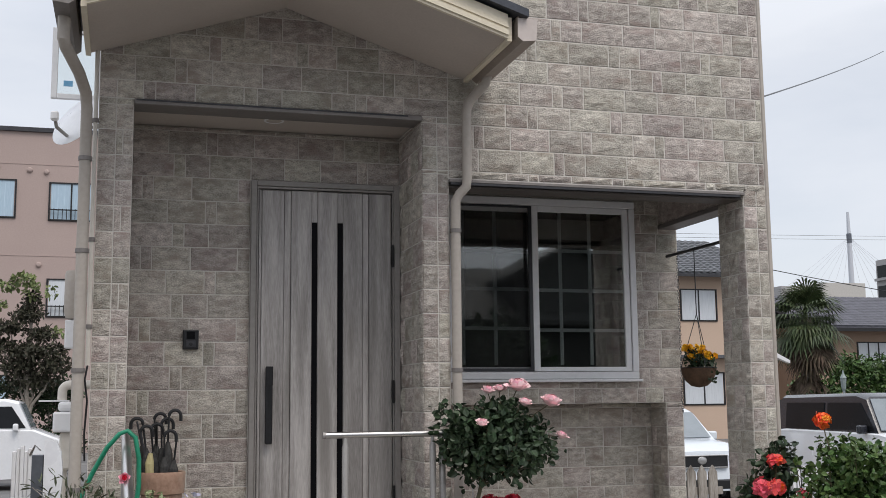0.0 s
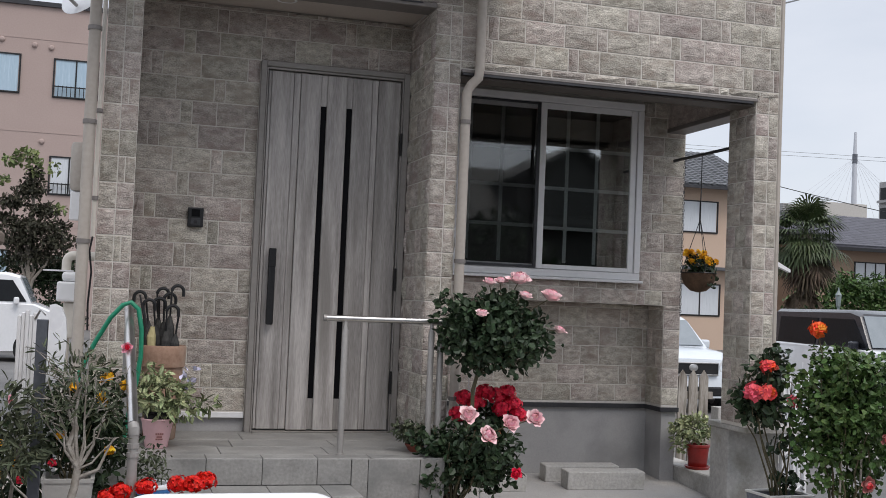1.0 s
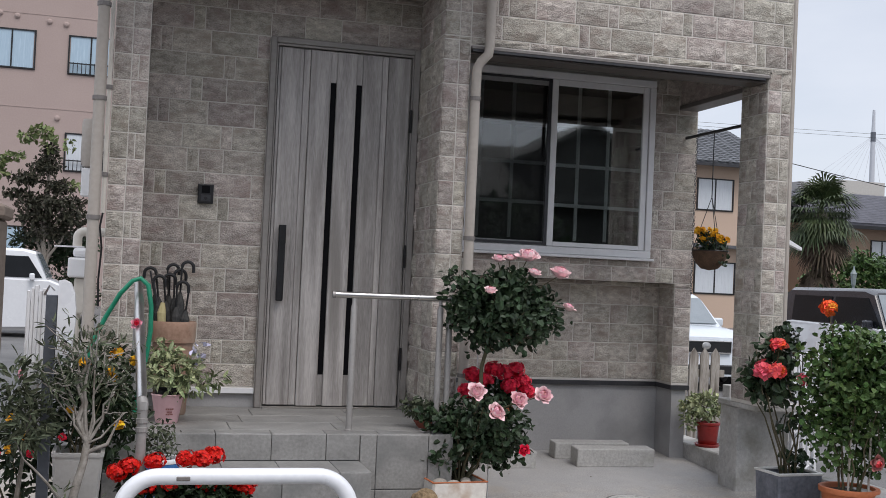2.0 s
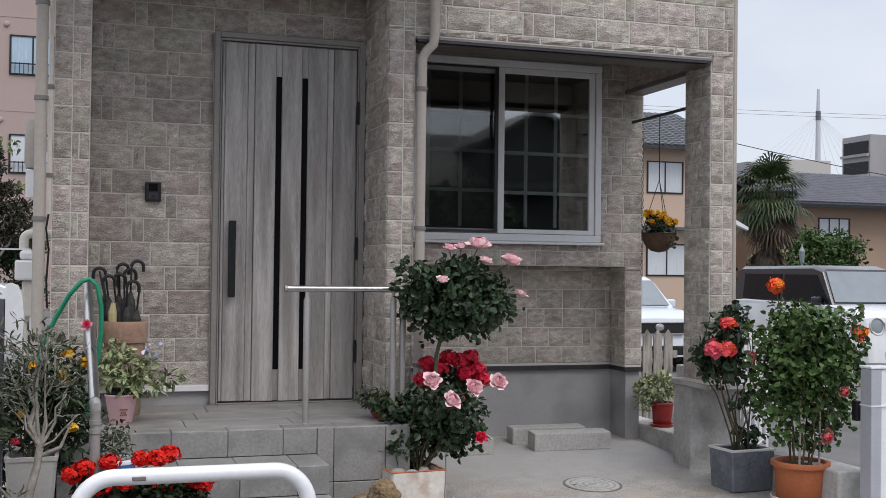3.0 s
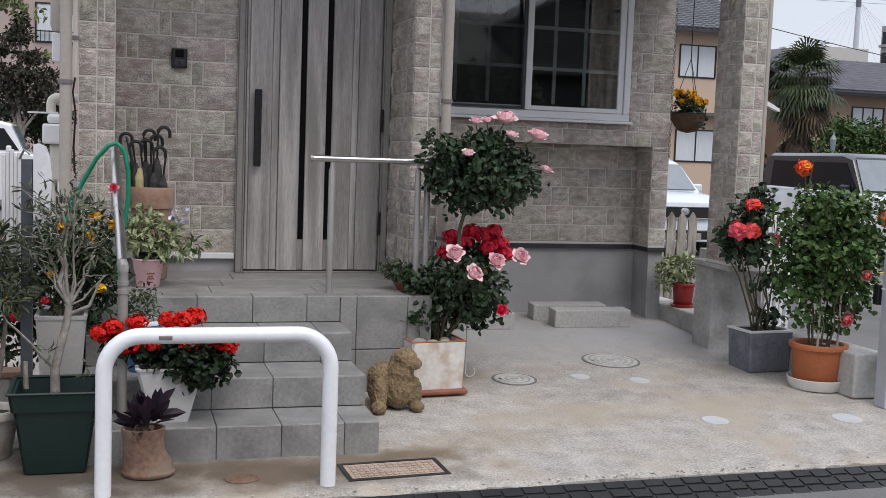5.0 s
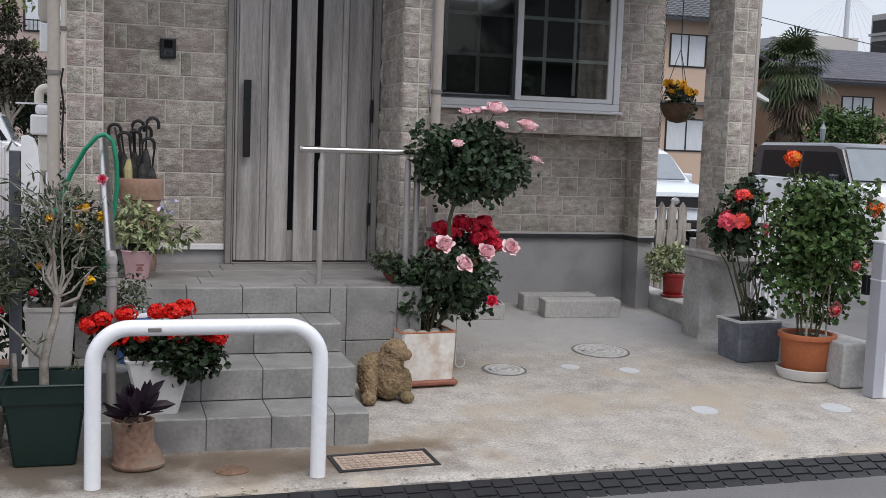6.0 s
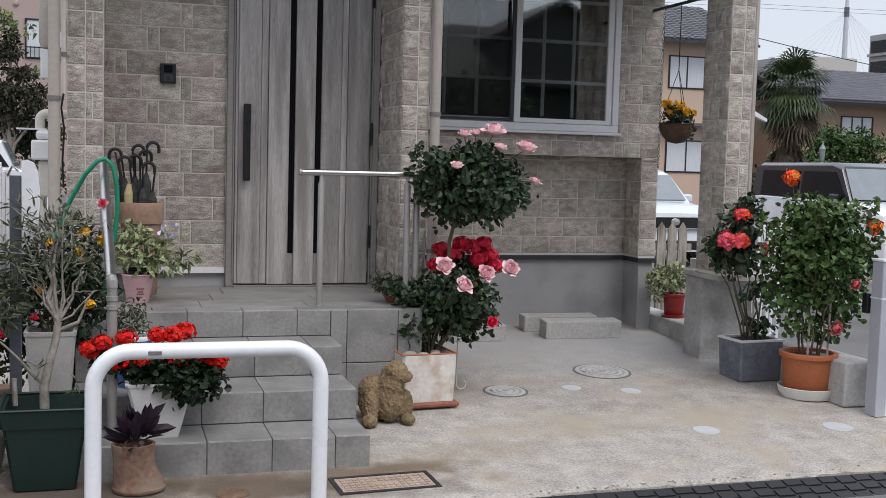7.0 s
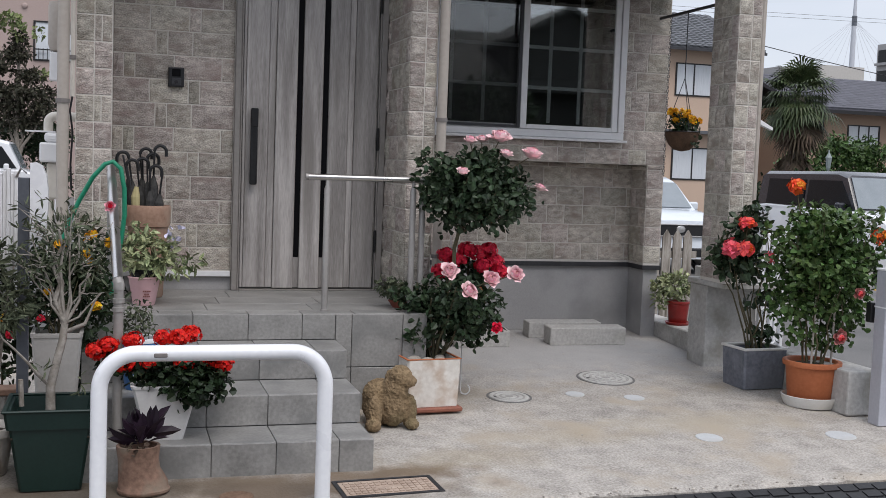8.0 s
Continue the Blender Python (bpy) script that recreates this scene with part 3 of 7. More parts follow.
for j, (c, d) in enumerate(((-1.139, -0.99), (-0.99, -0.69), (-0.69, -0.39), (-0.39, -0.09), (-0.09, 0.018))):
    for a, b in cuts(-1.0, 0.965, -0.362 + (0.0 if j == 0 else (0.09 * j)), 0.30 if j == 0 else 0.60):
        tile(porch_floor, a, b, c, d, PORCH - 0.011, PORCH)

# ---- front door
door = thing("door_1", "closed grey wood-grain entrance door with two narrow glass slits", "door", kind="structure")
bm = bmesh.new()
box(bm, -0.050, -0.013, -0.035, 0.06, PORCH, 3.005, bevel=0.004)
box(bm, -0.011, -0.001, -0.028, 0.06, PORCH, 2.965, bevel=0.002)
box(bm, 0.904, 0.944, -0.035, 0.06, PORCH, 3.005, bevel=0.004)
box(bm, 0.893, 0.902, -0.028, 0.06, PORCH, 2.965, bevel=0.002)
box(bm, -0.0125, 0.9035, -0.035, 0.06, 2.968, 3.005, bevel=0.004)
box(bm, 0.0, 0.8925, -0.026, 0.06, 2.952, 2.966, bevel=0.002)
box(bm, 0.0, 0.8925, -0.03, 0.06, PORCH, 0.622, bevel=0.002)
part("door_frame", bm, FRAMEWOOD, door, "grey-brown metal door frame")
part("door_core", B(0.002, 0.887, 0.004, 0.05, 0.628, 2.946), DARKTRIM, door, "dark backing of the door leaf")
# broad boards stand proud of the narrow strips between them
for a, b, d, foot in ((0.004, 0.022, -0.012, 0.632), (0.023, 0.166, -0.020, 0.632), (0.168, 0.212, -0.013, 0.632), (0.214, 0.349, -0.026, 0.628), (0.388, 0.519, -0.026, 0.628),
                      (0.559, 0.689, -0.020, 0.632), (0.691, 0.731, -0.013, 0.632), (0.733, 0.882, -0.020, 0.632)):
    part("board", B(a, b, d, 0.003, foot, 2.942, bevel=0.003), DOORWOOD, door)
for a, b in ((0.3495, 0.3875), (0.5195, 0.5585)):
    part("glass_strip", B(a, b, -0.006, 0.003, 0.832, 2.738), BLACKGLASS, door, "narrow black glass slit")
    part("filler", B(a, b, -0.010, 0.003, 2.740, 2.942), DOORWOOD, door)
    part("filler", B(a, b, -0.010, 0.003, 0.632, 0.830), DOORWOOD, door)
bm = bmesh.new()
box(bm, 0.050, 0.096, -0.080, -0.048, 1.30, 1.79, bevel=0.010, seg=2)
box(bm, 0.056, 0.090, -0.046, -0.017, 1.33, 1.40, bevel=0.004)
box(bm, 0.056, 0.090, -0.046, -0.017, 1.64, 1.785, bevel=0.004)
part("door_handle", bm, BLACK, door, "long black pull handle")
part("lock_plate", B(0.050, 0.096, -0.082, -0.076, 1.67, 1.79, bevel=0.003), BLACK, door)
for z in (0.87, 1.55, 2.45):
    part("hinge", B(0.886, 0.900, -0.045, -0.018, z, z + 0.15, bevel=0.003), BLACK, door)

# ---- window with a two-leaf sliding sash
window = thing("window_1", "white double sliding window with glazing bars", "window", kind="structure")
wx0, wx1, wz0, wz1 = 1.48, 3.02, 1.715, 3.10
bm = bmesh.new()
box(bm, wx0, wx1, WY - 0.045, WY + 0.10, wz0, wz0 + 0.055, bevel=0.004)
box(bm, wx0, wx1, WY - 0.045, WY + 0.10, 3.045, 3.10, bevel=0.004)
box(bm, wx0, wx0 + 0.05, WY - 0.045, WY + 0.10, wz0 + 0.056, 3.044, bevel=0.004)
box(bm, wx1 - 0.05, wx1, WY - 0.045, WY + 0.10, wz0 + 0.056, 3.044, bevel=0.004)
part("window_frame", bm, WHITEPVC, window)
part("window_sill", B(wx0 - 0.02, wx1 + 0.02, WY - 0.07, WY - 0.02, wz0 - 0.022, wz0 - 0.002, bevel=0.004), WHITEPVC, window)
glass = bpy.data.materials.new("window_glass")
glass.use_nodes = True
gb = glass.node_tree.nodes["Principled BSDF"]
gb.inputs["Base Color"].default_value = (0.80, 0.86, 0.84, 1)
gb.inputs["Roughness"].default_value = 0.02
gb.inputs["Transmission Weight"].default_value = 1.0
gb.inputs["IOR"].default_value = 2.6
# added dark pane behind the bars: its tint stands in for the unlit room
tinted = glass.copy()
tinted.name = "tinted_inner_glass"
tinted.node_tree.nodes["Principled BSDF"].inputs["Base Color"].default_value = (0.16, 0.20, 0.185, 1)
tinted.node_tree.nodes["Principled BSDF"].inputs["IOR"].default_value = 1.5


def sash(x0, x1, y, bars_x, bars_z, label):
    bm = bmesh.new()
    z0, z1 = wz0 + 0.058, 3.042
    box(bm, x0, x0 + 0.050, y, y + 0.03, z0, z1, bevel=0.003)
    box(bm, x1 - 0.048, x1, y, y + 0.03, z0, z1, bevel=0.003)
    box(bm, x0 + 0.0505, x1 - 0.0485, y, y + 0.03, z0, z0 + 0.034, bevel=0.003)
    box(bm, x0 + 0.0505, x1 - 0.0485, y, y + 0.03, z1 - 0.045, z1, bevel=0.003)
    s = part("sash", bm, WHITEPVC, window, label)
    p = part("pane", B(x0 + 0.04, x1 - 0.04, y + 0.012, y + 0.018, z0 + 0.03, z1 - 0.04), glass, s, "dark reflecting glass pane")
    p.visible_shadow = False
    part("inner_pane", B(x0 + 0.04, x1 - 0.04, y + 0.034, y + 0.040, z0 + 0.03, z1 - 0.04), tinted, s, "added inner pane, tinted dark to keep the room dim")
    for bx in bars_x:
        part("glazing_bar", B(bx - 0.013, bx + 0.013, y + 0.020, y + 0.028, z0 + 0.05, z1 - 0.045), WHITEPVC, s)
    for bz in bars_z:
        part("glazing_bar", B(x0 + 0.045, x1 - 0.045, y + 0.0205, y + 0.0275, bz - 0.013, bz + 0.013), WHITEPVC, s)
    return s


sash(2.16, 2.966, WY - 0.035, (2.394, 2.640), (2.699, 2.392, 2.087), "right sliding sash with white bars")
screen_mat = surface("dark_insect_screen", (0.01, 0.01, 0.011), (0.02, 0.02, 0.022), scale=3, rough=0.8, bump=0.0)
screen_mat.node_tree.nodes["Principled BSDF"].inputs["Alpha"].default_value = 0.2
sc = part("insect_screen", B(1.535, 2.155, WY - 0.031, WY - 0.029, wz0 + 0.06, 3.04), screen_mat, window, "dark insect screen")
sc.visible_shadow = False
bm = bmesh.new()
for x0, x1, z0, z1 in ((2.128, 2.156, 1.778, 3.038), (1.535, 1.556, 1.778, 3.038), (1.5565, 2.1275, 1.778, 1.796), (1.5565, 2.1275, 3.020, 3.038)):
    box(bm, x0, x1, WY - 0.044, WY - 0.034, z0, z1, bevel=0.002)
part("screen_frame", bm, DARKTRIM, window, "dark thin frame of the insect screen")
sash(1.53, 2.22, WY + 0.005, (1.62, 1.876), (2.69, 2.40, 2.10), "left sliding sash with white bars")
# ---------------------------------------------------------------- fittings of the house
roof = thing("porch_roof", "small gabled porch roof with cream fascia and grey-beige soffit", "porch roof", (0.09, F, 3.61))
half, rise, reach = 1.142, 0.375, 0.86
PINKBEIGE = surface("pinkish_beige_plastic", (0.50, 0.435, 0.40), (0.57, 0.50, 0.465), scale=3, fine=40, rough=0.5, bump=0.04)
GUTTER = surface("brown_beige_gutter", (0.27, 0.225, 0.19), (0.34, 0.29, 0.25), scale=3, fine=40, rough=0.5, bump=0.04)


def slope(bm, s, z0, z1, y0, y1, over=0.0):
    """One pitch of the roof as a slab, s is its side."""
    xo = half + over
    pts = [(0, rise + z0), (s * xo, z0 - over * rise / half), (s * xo, z1 - over * rise / half), (0, rise + z1)]
    return prism(bm, pts, "y", y0, y1)


for s in (-1, 1):
    part("soffit", slope(bmesh.new(), s, 0.0, 0.02, -reach, -0.002), SOFFIT, roof, "flat grey-beige soffit board")
    bm = slope(bmesh.new(), s, -0.012, 0.13, -reach - 0.022, -reach - 0.001)
    part("fascia", bm, CREAM, roof, "cream painted rake board")
    bm = slope(bmesh.new(), s, 0.005, 0.035, -reach - 0.034, -reach - 0.023)
    slope(bm, s, 0.05, 0.064, -reach - 0.030, -reach - 0.023)
    part("moulding", bm, CREAM, roof, "stepped cream moulding of the rake board")
    part("eave_board", B(*sorted((s * half, s * (half + 0.03))), -reach, -0.004, -0.02, 0.12), CREAM, roof)
    part("roof_sheet", slope(bmesh.new(), s, 0.145, 0.19, -reach - 0.07, -0.003, over=0.11), ROOFMETAL, roof, "dark blue-grey metal roofing")
    # box gutter
    bm = bmesh.new()
    g0 = s * (half + 0.055)
    g1 = s * (half + 0.175)
    out = [(g0, 0.06), (g0, -0.06), (g0 + s * 0.03, -0.085), (g1 - s * 0.01, -0.075), (g1, 0.05), (g1 - s * 0.008, 0.05), (g1 - s * 0.018, -0.066), (g0 + s * 0.034, -0.075), (g0 + s * 0.008, -0.055), (g0 + s * 0.008, 0.06)]
    prism(bm, out, "y", -reach - 0.03, -0.01)
    part("gutter", bm, GUTTER if s > 0 else TRIM, roof, "beige eaves gutter" if s > 0 else "dark eaves gutter").location.z = 0.06
    bm = prism(bmesh.new(), [(g0, 0.05), (g0, -0.06), (g0 + s * 0.03, -0.085), (g1 - s * 0.01, -0.075), (g1, 0.05)], "y", -reach - 0.034, -reach - 0.030)
    part("gutter_end", bm, PINKBEIGE if s > 0 else TRIM, roof, "pale pinkish-beige gutter end cap" if s > 0 else "").location.z = 0.06
part("ridge_cap", prism(bmesh.new(), [(-0.09, rise + 0.155), (0, rise + 0.215), (0.09, rise + 0.155), (0, rise + 0.185)], "y", -reach - 0.075, -0.003), ROOFMETAL, roof)


def pipe(name, label, pts, r, mat, clips=(), clip_to=0.0):
    p = thing(name, label, "downpipe", pts[-1])
    o = Vector(pts[-1])
    part("pipe", tube(bmesh.new(), [Vector(q) - o for q in pts], r, 14), mat, p, smooth=True)
    for z in clips:
        at = min(pts, key=lambda q: abs(q[2] - z))
        bm = lathe(bmesh.new(), [(r + 0.001, -0.012), (r + 0.006, -0.012), (r + 0.006, 0.012), (r + 0.001, 0.012)], 14, (at[0] - o.x, at[1] - o.y))
        box(bm, at[0] - o.x - 0.008, at[0] - o.x + 0.008, at[1] - o.y + r, at[1] - o.y + r + clip_to, -0.008, 0.008)
        ob = part("clip", bm, TRIM, p, "pipe bracket")
        ob.location.z = z - o.z
    return p


pipe("downpipe", "beige plastic downpipe beside the alcove window",
     [(1.345, -0.735, 3.60), (1.335, -0.725, 3.55), (1.285, -0.675, 3.49), (1.245, -0.64, 3.44), (1.235, -0.635, 3.38), (1.235, -0.635, 2.96), (1.23, -0.63, 2.90), (1.19, -0.61, 2.855), (1.168, -0.60, 2.81), (1.165, -0.60, 2.6), (1.165, -0.60, 1.2), (1.165, -0.60, 0.10)],
     0.031, BEIGEPIPE, (2.62, 1.75, 0.9), 0.01)
pipe("downpipe", "thick grey-beige downpipe at the house corner",
     [(-1.17, -1.25, 3.60), (-1.17, -1.25, 3.47), (-1.16, -1.22, 3.44), (-1.10, -0.95, 3.38), (-1.068, -0.76, 3.32), (-1.062, -0.70, 3.24), (-1.062, -0.70, 2.4), (-1.062, -0.70, 1.2), (-1.062, -0.70, 0.02)],
     0.033, BEIGEPIPE, (2.95, 2.42, 1.75, 1.1), 0.1)
pipe("conduit", "slim cream cable conduit up the house corner", [(-1.016, -0.60, 3.62), (-1.016, -0.60, 2.6), (-1.016, -0.60, 1.78)], 0.013, CREAMPIPE, (3.2, 2.5, 2.0), 0.01)
cable = thing("cable", "black cable hanging out of the conduit", "cable", (-1.016, -0.61, 1.25))
part("wire", tube(bmesh.new(), [(0, 0, 0.53), (-0.012, -0.01, 0.45), (0.004, -0.012, 0.33), (-0.006, 0, 0.15), (0.0, 0, 0)], 0.006, 6), BLACK, cable, smooth=True)

# intercom
ic = thing("intercom", "small black door intercom on the stone wall", "intercom", (-0.417, -0.002, 1.962))
part("housing", B(-0.049, 0.049, -0.028, 0.008, -0.062, 0.062, bevel=0.006, seg=2), BLACK, ic)
part("camera_window", B(-0.026, 0.026, -0.032, -0.0285, 0.004, 0.05, bevel=0.002), BLACKGLASS, ic, "glossy camera window")
part("speaker_plate", B(-0.03, 0.03, -0.032, -0.0285, -0.05, -0.006, bevel=0.002), DARKTRIM, ic)
part("button", lathe(bmesh.new(), [(0.012, -0.034), (0.012, -0.033), (0.010, -0.0325)], 14), BLACK, ic).matrix_basis = pose(0, 0, -0.03, 90, 0, 0) @ Matrix.Translation((0, 0, 0.066))

lampd = thing("downlight", "flush round downlight in the porch ceiling", "ceiling lamp", (0.06, -0.28, 3.343))
part("ring", lathe(bmesh.new(), [(0.05, 0.002), (0.065, 0.0), (0.063, -0.004), (0.05, -0.003)], 24), WHITEPVC, lampd)
part("lens", lathe(bmesh.new(), [(0.049, 0.0), (0.049, -0.002)], 24), SOFFIT, lampd)

# meters and boxes on the side wall
meter = thing("gas_meter", "white gas meter with pipe elbows on the side wall", "meter", (-1.13, -0.10, 1.30))
part("body", B(-0.085, 0.06, -0.09, 0.09, 0.10, 0.22, bevel=0.012, seg=2), WHITEPVC, meter)
part("cover", B(-0.06, 0.05, -0.07, 0.07, 0.221, 0.28, bevel=0.02, seg=2), WHITEPVC, meter)
part("lower_body", B(-0.045, 0.045, -0.06, 0.06, -0.12, 0.099, bevel=0.01), CREAMPIPE, meter)
bm = tube(bmesh.new(), [(-0.04, 0, 0.281), (-0.04, 0, 0.34)] + arc((0.0, 0, 0.34), 0.04, 180, 90, 5, (1, 0, 0), (0, 0, 1)) + [(0.06, 0, 0.38), (0.128, 0, 0.38)], 0.028, 12)
part("elbow_pipe", bm, CREAMPIPE, meter, "cream insulated elbow pipe", smooth=True)
part("supply_pipe", tube(bmesh.new(), [(-0.02, 0, -0.12), (-0.02, 0, -1.27)], 0.02, 10), CREAMPIPE, meter, smooth=True)
part("shelf", B(-0.17, 0.0, -0.05, 0.05, 0.281, 0.29), WHITEPVC, meter)
hood = thing("vent_hood", "beige vent hood on the side wall", "vent", (-1.15, 0.55, 2.12))
bm = lathe(bmesh.new(), [(0.02, 0.0), (0.05, 0.01), (0.062, 0.05), (0.062, 0.30), (0.055, 0.325), (0.0, 0.33)], 20)
part("shell", bm, BEIGEPIPE, hood, smooth=True)
part("bracket", B(0.05, 0.15, -0.02, 0.02, 0.12, 0.2), BEIGEPIPE, hood)
part("vent_box", B(-0.05, 0.03, -0.04, 0.04, -0.19, -0.002, bevel=0.006), WHITEPVC, hood)
dish = thing("satellite_dish", "white satellite dish on the side wall", "satellite dish", (-1.17, 0.62, 3.5))
bm = lathe(bmesh.new(), [(0.002, 0.05), (0.10, 0.04), (0.17, 0.02), (0.215, 0.0), (0.22, -0.004), (0.216, -0.008), (0.16, 0.01), (0.09, 0.03), (0.002, 0.042)], 30)
d = part("reflector", bm, WHITEPAINT, dish, smooth=True)
d.matrix_basis = pose(0, 0, 0, 60, 0, -48)
part("arm", tube(bmesh.new(), [(-0.06, -0.10, -0.14), (-0.12, -0.26, -0.12), (-0.13, -0.30, -0.06)], 0.012, 8), GREYPOST, dish, smooth=True)
part("feed", B(-0.155, -0.105, -0.34, -0.28, -0.09, -0.03, bevel=0.01), WHITEPVC, dish)
part("mount", tube(bmesh.new(), [(0.0, 0.02, 0.0), (0.06, 0.08, -0.02), (0.17, 0.08, -0.02)], 0.02, 8), GREYPOST, dish, smooth=True)
case = thing("window_2", "open white casement window standing out from the side wall", "window", (-1.21, 0.62, 3.84), kind="structure")
bm = bmesh.new()
for x0, x1, z0, z1 in ((-0.14, -0.10, -0.20, 0.30), (0.17, 0.20, -0.20, 0.30), (-0.099, 0.169, -0.20, -0.165), (-0.099, 0.169, 0.265, 0.30)):
    box(bm, x0, x1, -0.02, 0.02, z0, z1, bevel=0.003)
part("window_frame", bm, WHITEPVC, case)
part("pane", B(-0.10, 0.17, -0.003, 0.003, -0.166, 0.266), glass, case).visible_shadow = False
part("sticker", B(-0.06, 0.0, -0.006, -0.004, -0.11, -0.07), leafy("faded_blue_sticker", (0.1, 0.25, 0.45), (0.15, 0.3, 0.5)), case, "small blue sticker")
brk = thing("bracket", "small white bracket on the corner trim", "bracket", (3.437, -0.55, 1.84))
part("plate", prism(bmesh.new(), [(0, 0.02), (0.10, -0.03), (0.10, -0.05), (0.0, -0.012)], "y", -0.02, 0.02), WHITEPVC, brk)

# ---------------------------------------------------------------- plants
def leaves(name, parent, mat, blobs, size, rnd, narrow=0.55, droop=0.0, out=0.6, label="", shell=0.55, kind="stuff"):
    """Many folded leaves round the given blobs (centre, radii, number), as one mesh."""
    vs, fs = [], []
    for (cx, cy, cz), (rx, ry, rz), n in blobs:
        for _ in range(n):
            d = Vector((rnd.gauss(0, 1), rnd.gauss(0, 1), rnd.gauss(0, 1))).normalized()
            k = (shell + (1 - shell) * rnd.random()) * (0.86 + 0.28 * noise.noise(d * 2.3 + Vector((cx * 7, cy * 5, cz * 3))) + 0.1 * rnd.random())
            p = Vector((cx + rx * d.x * k, cy + ry * d.y * k, cz + rz * d.z * k))
            w = Vector((rnd.gauss(0, 1), rnd.gauss(0, 1), rnd.gauss(0, 1))).normalized()
            a = (w + out * d + Vector((0, 0, -droop))).normalized()
            up = (d + Vector((0, 0, 0.8)) + 0.6 * Vector((rnd.gauss(0, 1), rnd.gauss(0, 1), rnd.gauss(0, 1)))).normalized()
            b = a.cross(up)
            if b.length < 0.1:
                continue
            b.normalize()
            up = b.cross(a)
            s = size * rnd.uniform(0.65, 1.3)
            h = s * narrow * 0.5
            i = len(vs)
            vs += [tuple(p), tuple(p + a * s * 0.35 + b * h + up * h * 0.35), tuple(p + a * s * 0.45 - up * h * 0.1), tuple(p + a * s * 0.35 - b * h + up * h * 0.35),
                   tuple(p + a * s * 0.75 + b * h * 0.75 + up * h * 0.2), tuple(p + a * s * 0.75 - b * h * 0.75 + up * h * 0.2), tuple(p + a * s - up * s * 0.08)]
            fs += [(i, i + 2, i + 1), (i, i + 3, i + 2), (i + 2, i + 6, i + 4, i + 1), (i + 2, i + 3, i + 5, i + 6)]
    me = bpy.data.meshes.new(name)
    me.from_pydata(vs, [], fs)
    me.materials.append(mat)
    ob = new(name, me)
    ob.parent = parent
    return tagged(ob, label, kind=kind)


def petal(bm, base, c, axis, turn, radius, reach, flare, half, rnd):
    """One cupped petal: a patch of a shell round c that opens outwards at its lip."""
    axis = Vector(axis).normalized()
    s = axis.orthogonal().normalized()
    t = axis.cross(s)
    c = Vector(c)
    rows = []
    wave = [rnd.uniform(-0.16, 0.2) for _ in range(5)]
    for j in range(5):
        v = j / 4
        polar = math.pi * 0.94 - (math.pi * 0.94 - reach) * v
        row = []
        for k in range(5):
            u = (k - 2) / 2
            a = turn + u * half * (0.55 + 0.6 * math.sin(math.pi * min(1, 0.2 + v * 0.62)))
            o = math.cos(a) * s + math.sin(a) * t
            lip = v ** 3 * (flare * (1 - 0.45 * u * u) + wave[k])
            r = radius * (1 + 0.05 * rnd.uniform(-1, 1) * v)
            row.append(bm.verts.new(c + o * (math.sin(polar) * r + lip * radius) + axis * (math.cos(polar) * r * (1 - 0.16 * v * u * u) - lip * radius * 0.15)))
        rows.append(row)
    for k in range(4):
        bm.faces.new((base, rows[0][k + 1], rows[0][k]))
    for a, b in zip(rows, rows[1:]):
        for k in range(4):
            bm.faces.new((a[k], a[k + 1], b[k + 1], b[k]))


def rose(parent, at, size, axis, mat, inner, rnd):
    """A rose bloom: open outer whorls round a tight heart of petals."""
    c = Vector(at) + Vector(axis).normalized() * size * 0.5
    bm = bmesh.new()
    base = bm.verts.new(c - Vector(axis).normalized() * size * 0.82)
    t0 = rnd.random() * 6
    for whorl, (n, r, reach, flare, half) in enumerate(((5, 0.78, 1.50, 0.95, 0.62), (5, 0.76, 1.18, 0.62, 0.62), (4, 0.70, 0.90, 0.40, 0.70))):
        for k in range(n):
            petal(bm, base, c, axis, t0 + whorl * 0.6 + k * 6.283 / n + rnd.uniform(-0.2, 0.2), size * r * rnd.uniform(0.94, 1.06), reach + rnd.uniform(-0.25, 0.2), flare * rnd.uniform(0.7, 1.2), half, rnd)
    fl = part("bloom", bm, mat, parent, smooth=True)
    bm = bmesh.new()
    base = bm.verts.new(c - Vector(axis).normalized() * size * 0.5)
    for whorl, (n, r, reach, flare) in enumerate(((4, 0.58, 0.62, 0.18), (4, 0.45, 0.5, 0.12), (3, 0.30, 0.4, 0.05))):
        for k in range(n):
            petal(bm, base, c + Vector(axis).normalized() * size * (0.10 + 0.10 * whorl), axis, t0 + whorl + k * 6.283 / n, size * r, reach, flare, 0.95, rnd)
    part("heart", bm, inner, fl, smooth=True)
    return fl


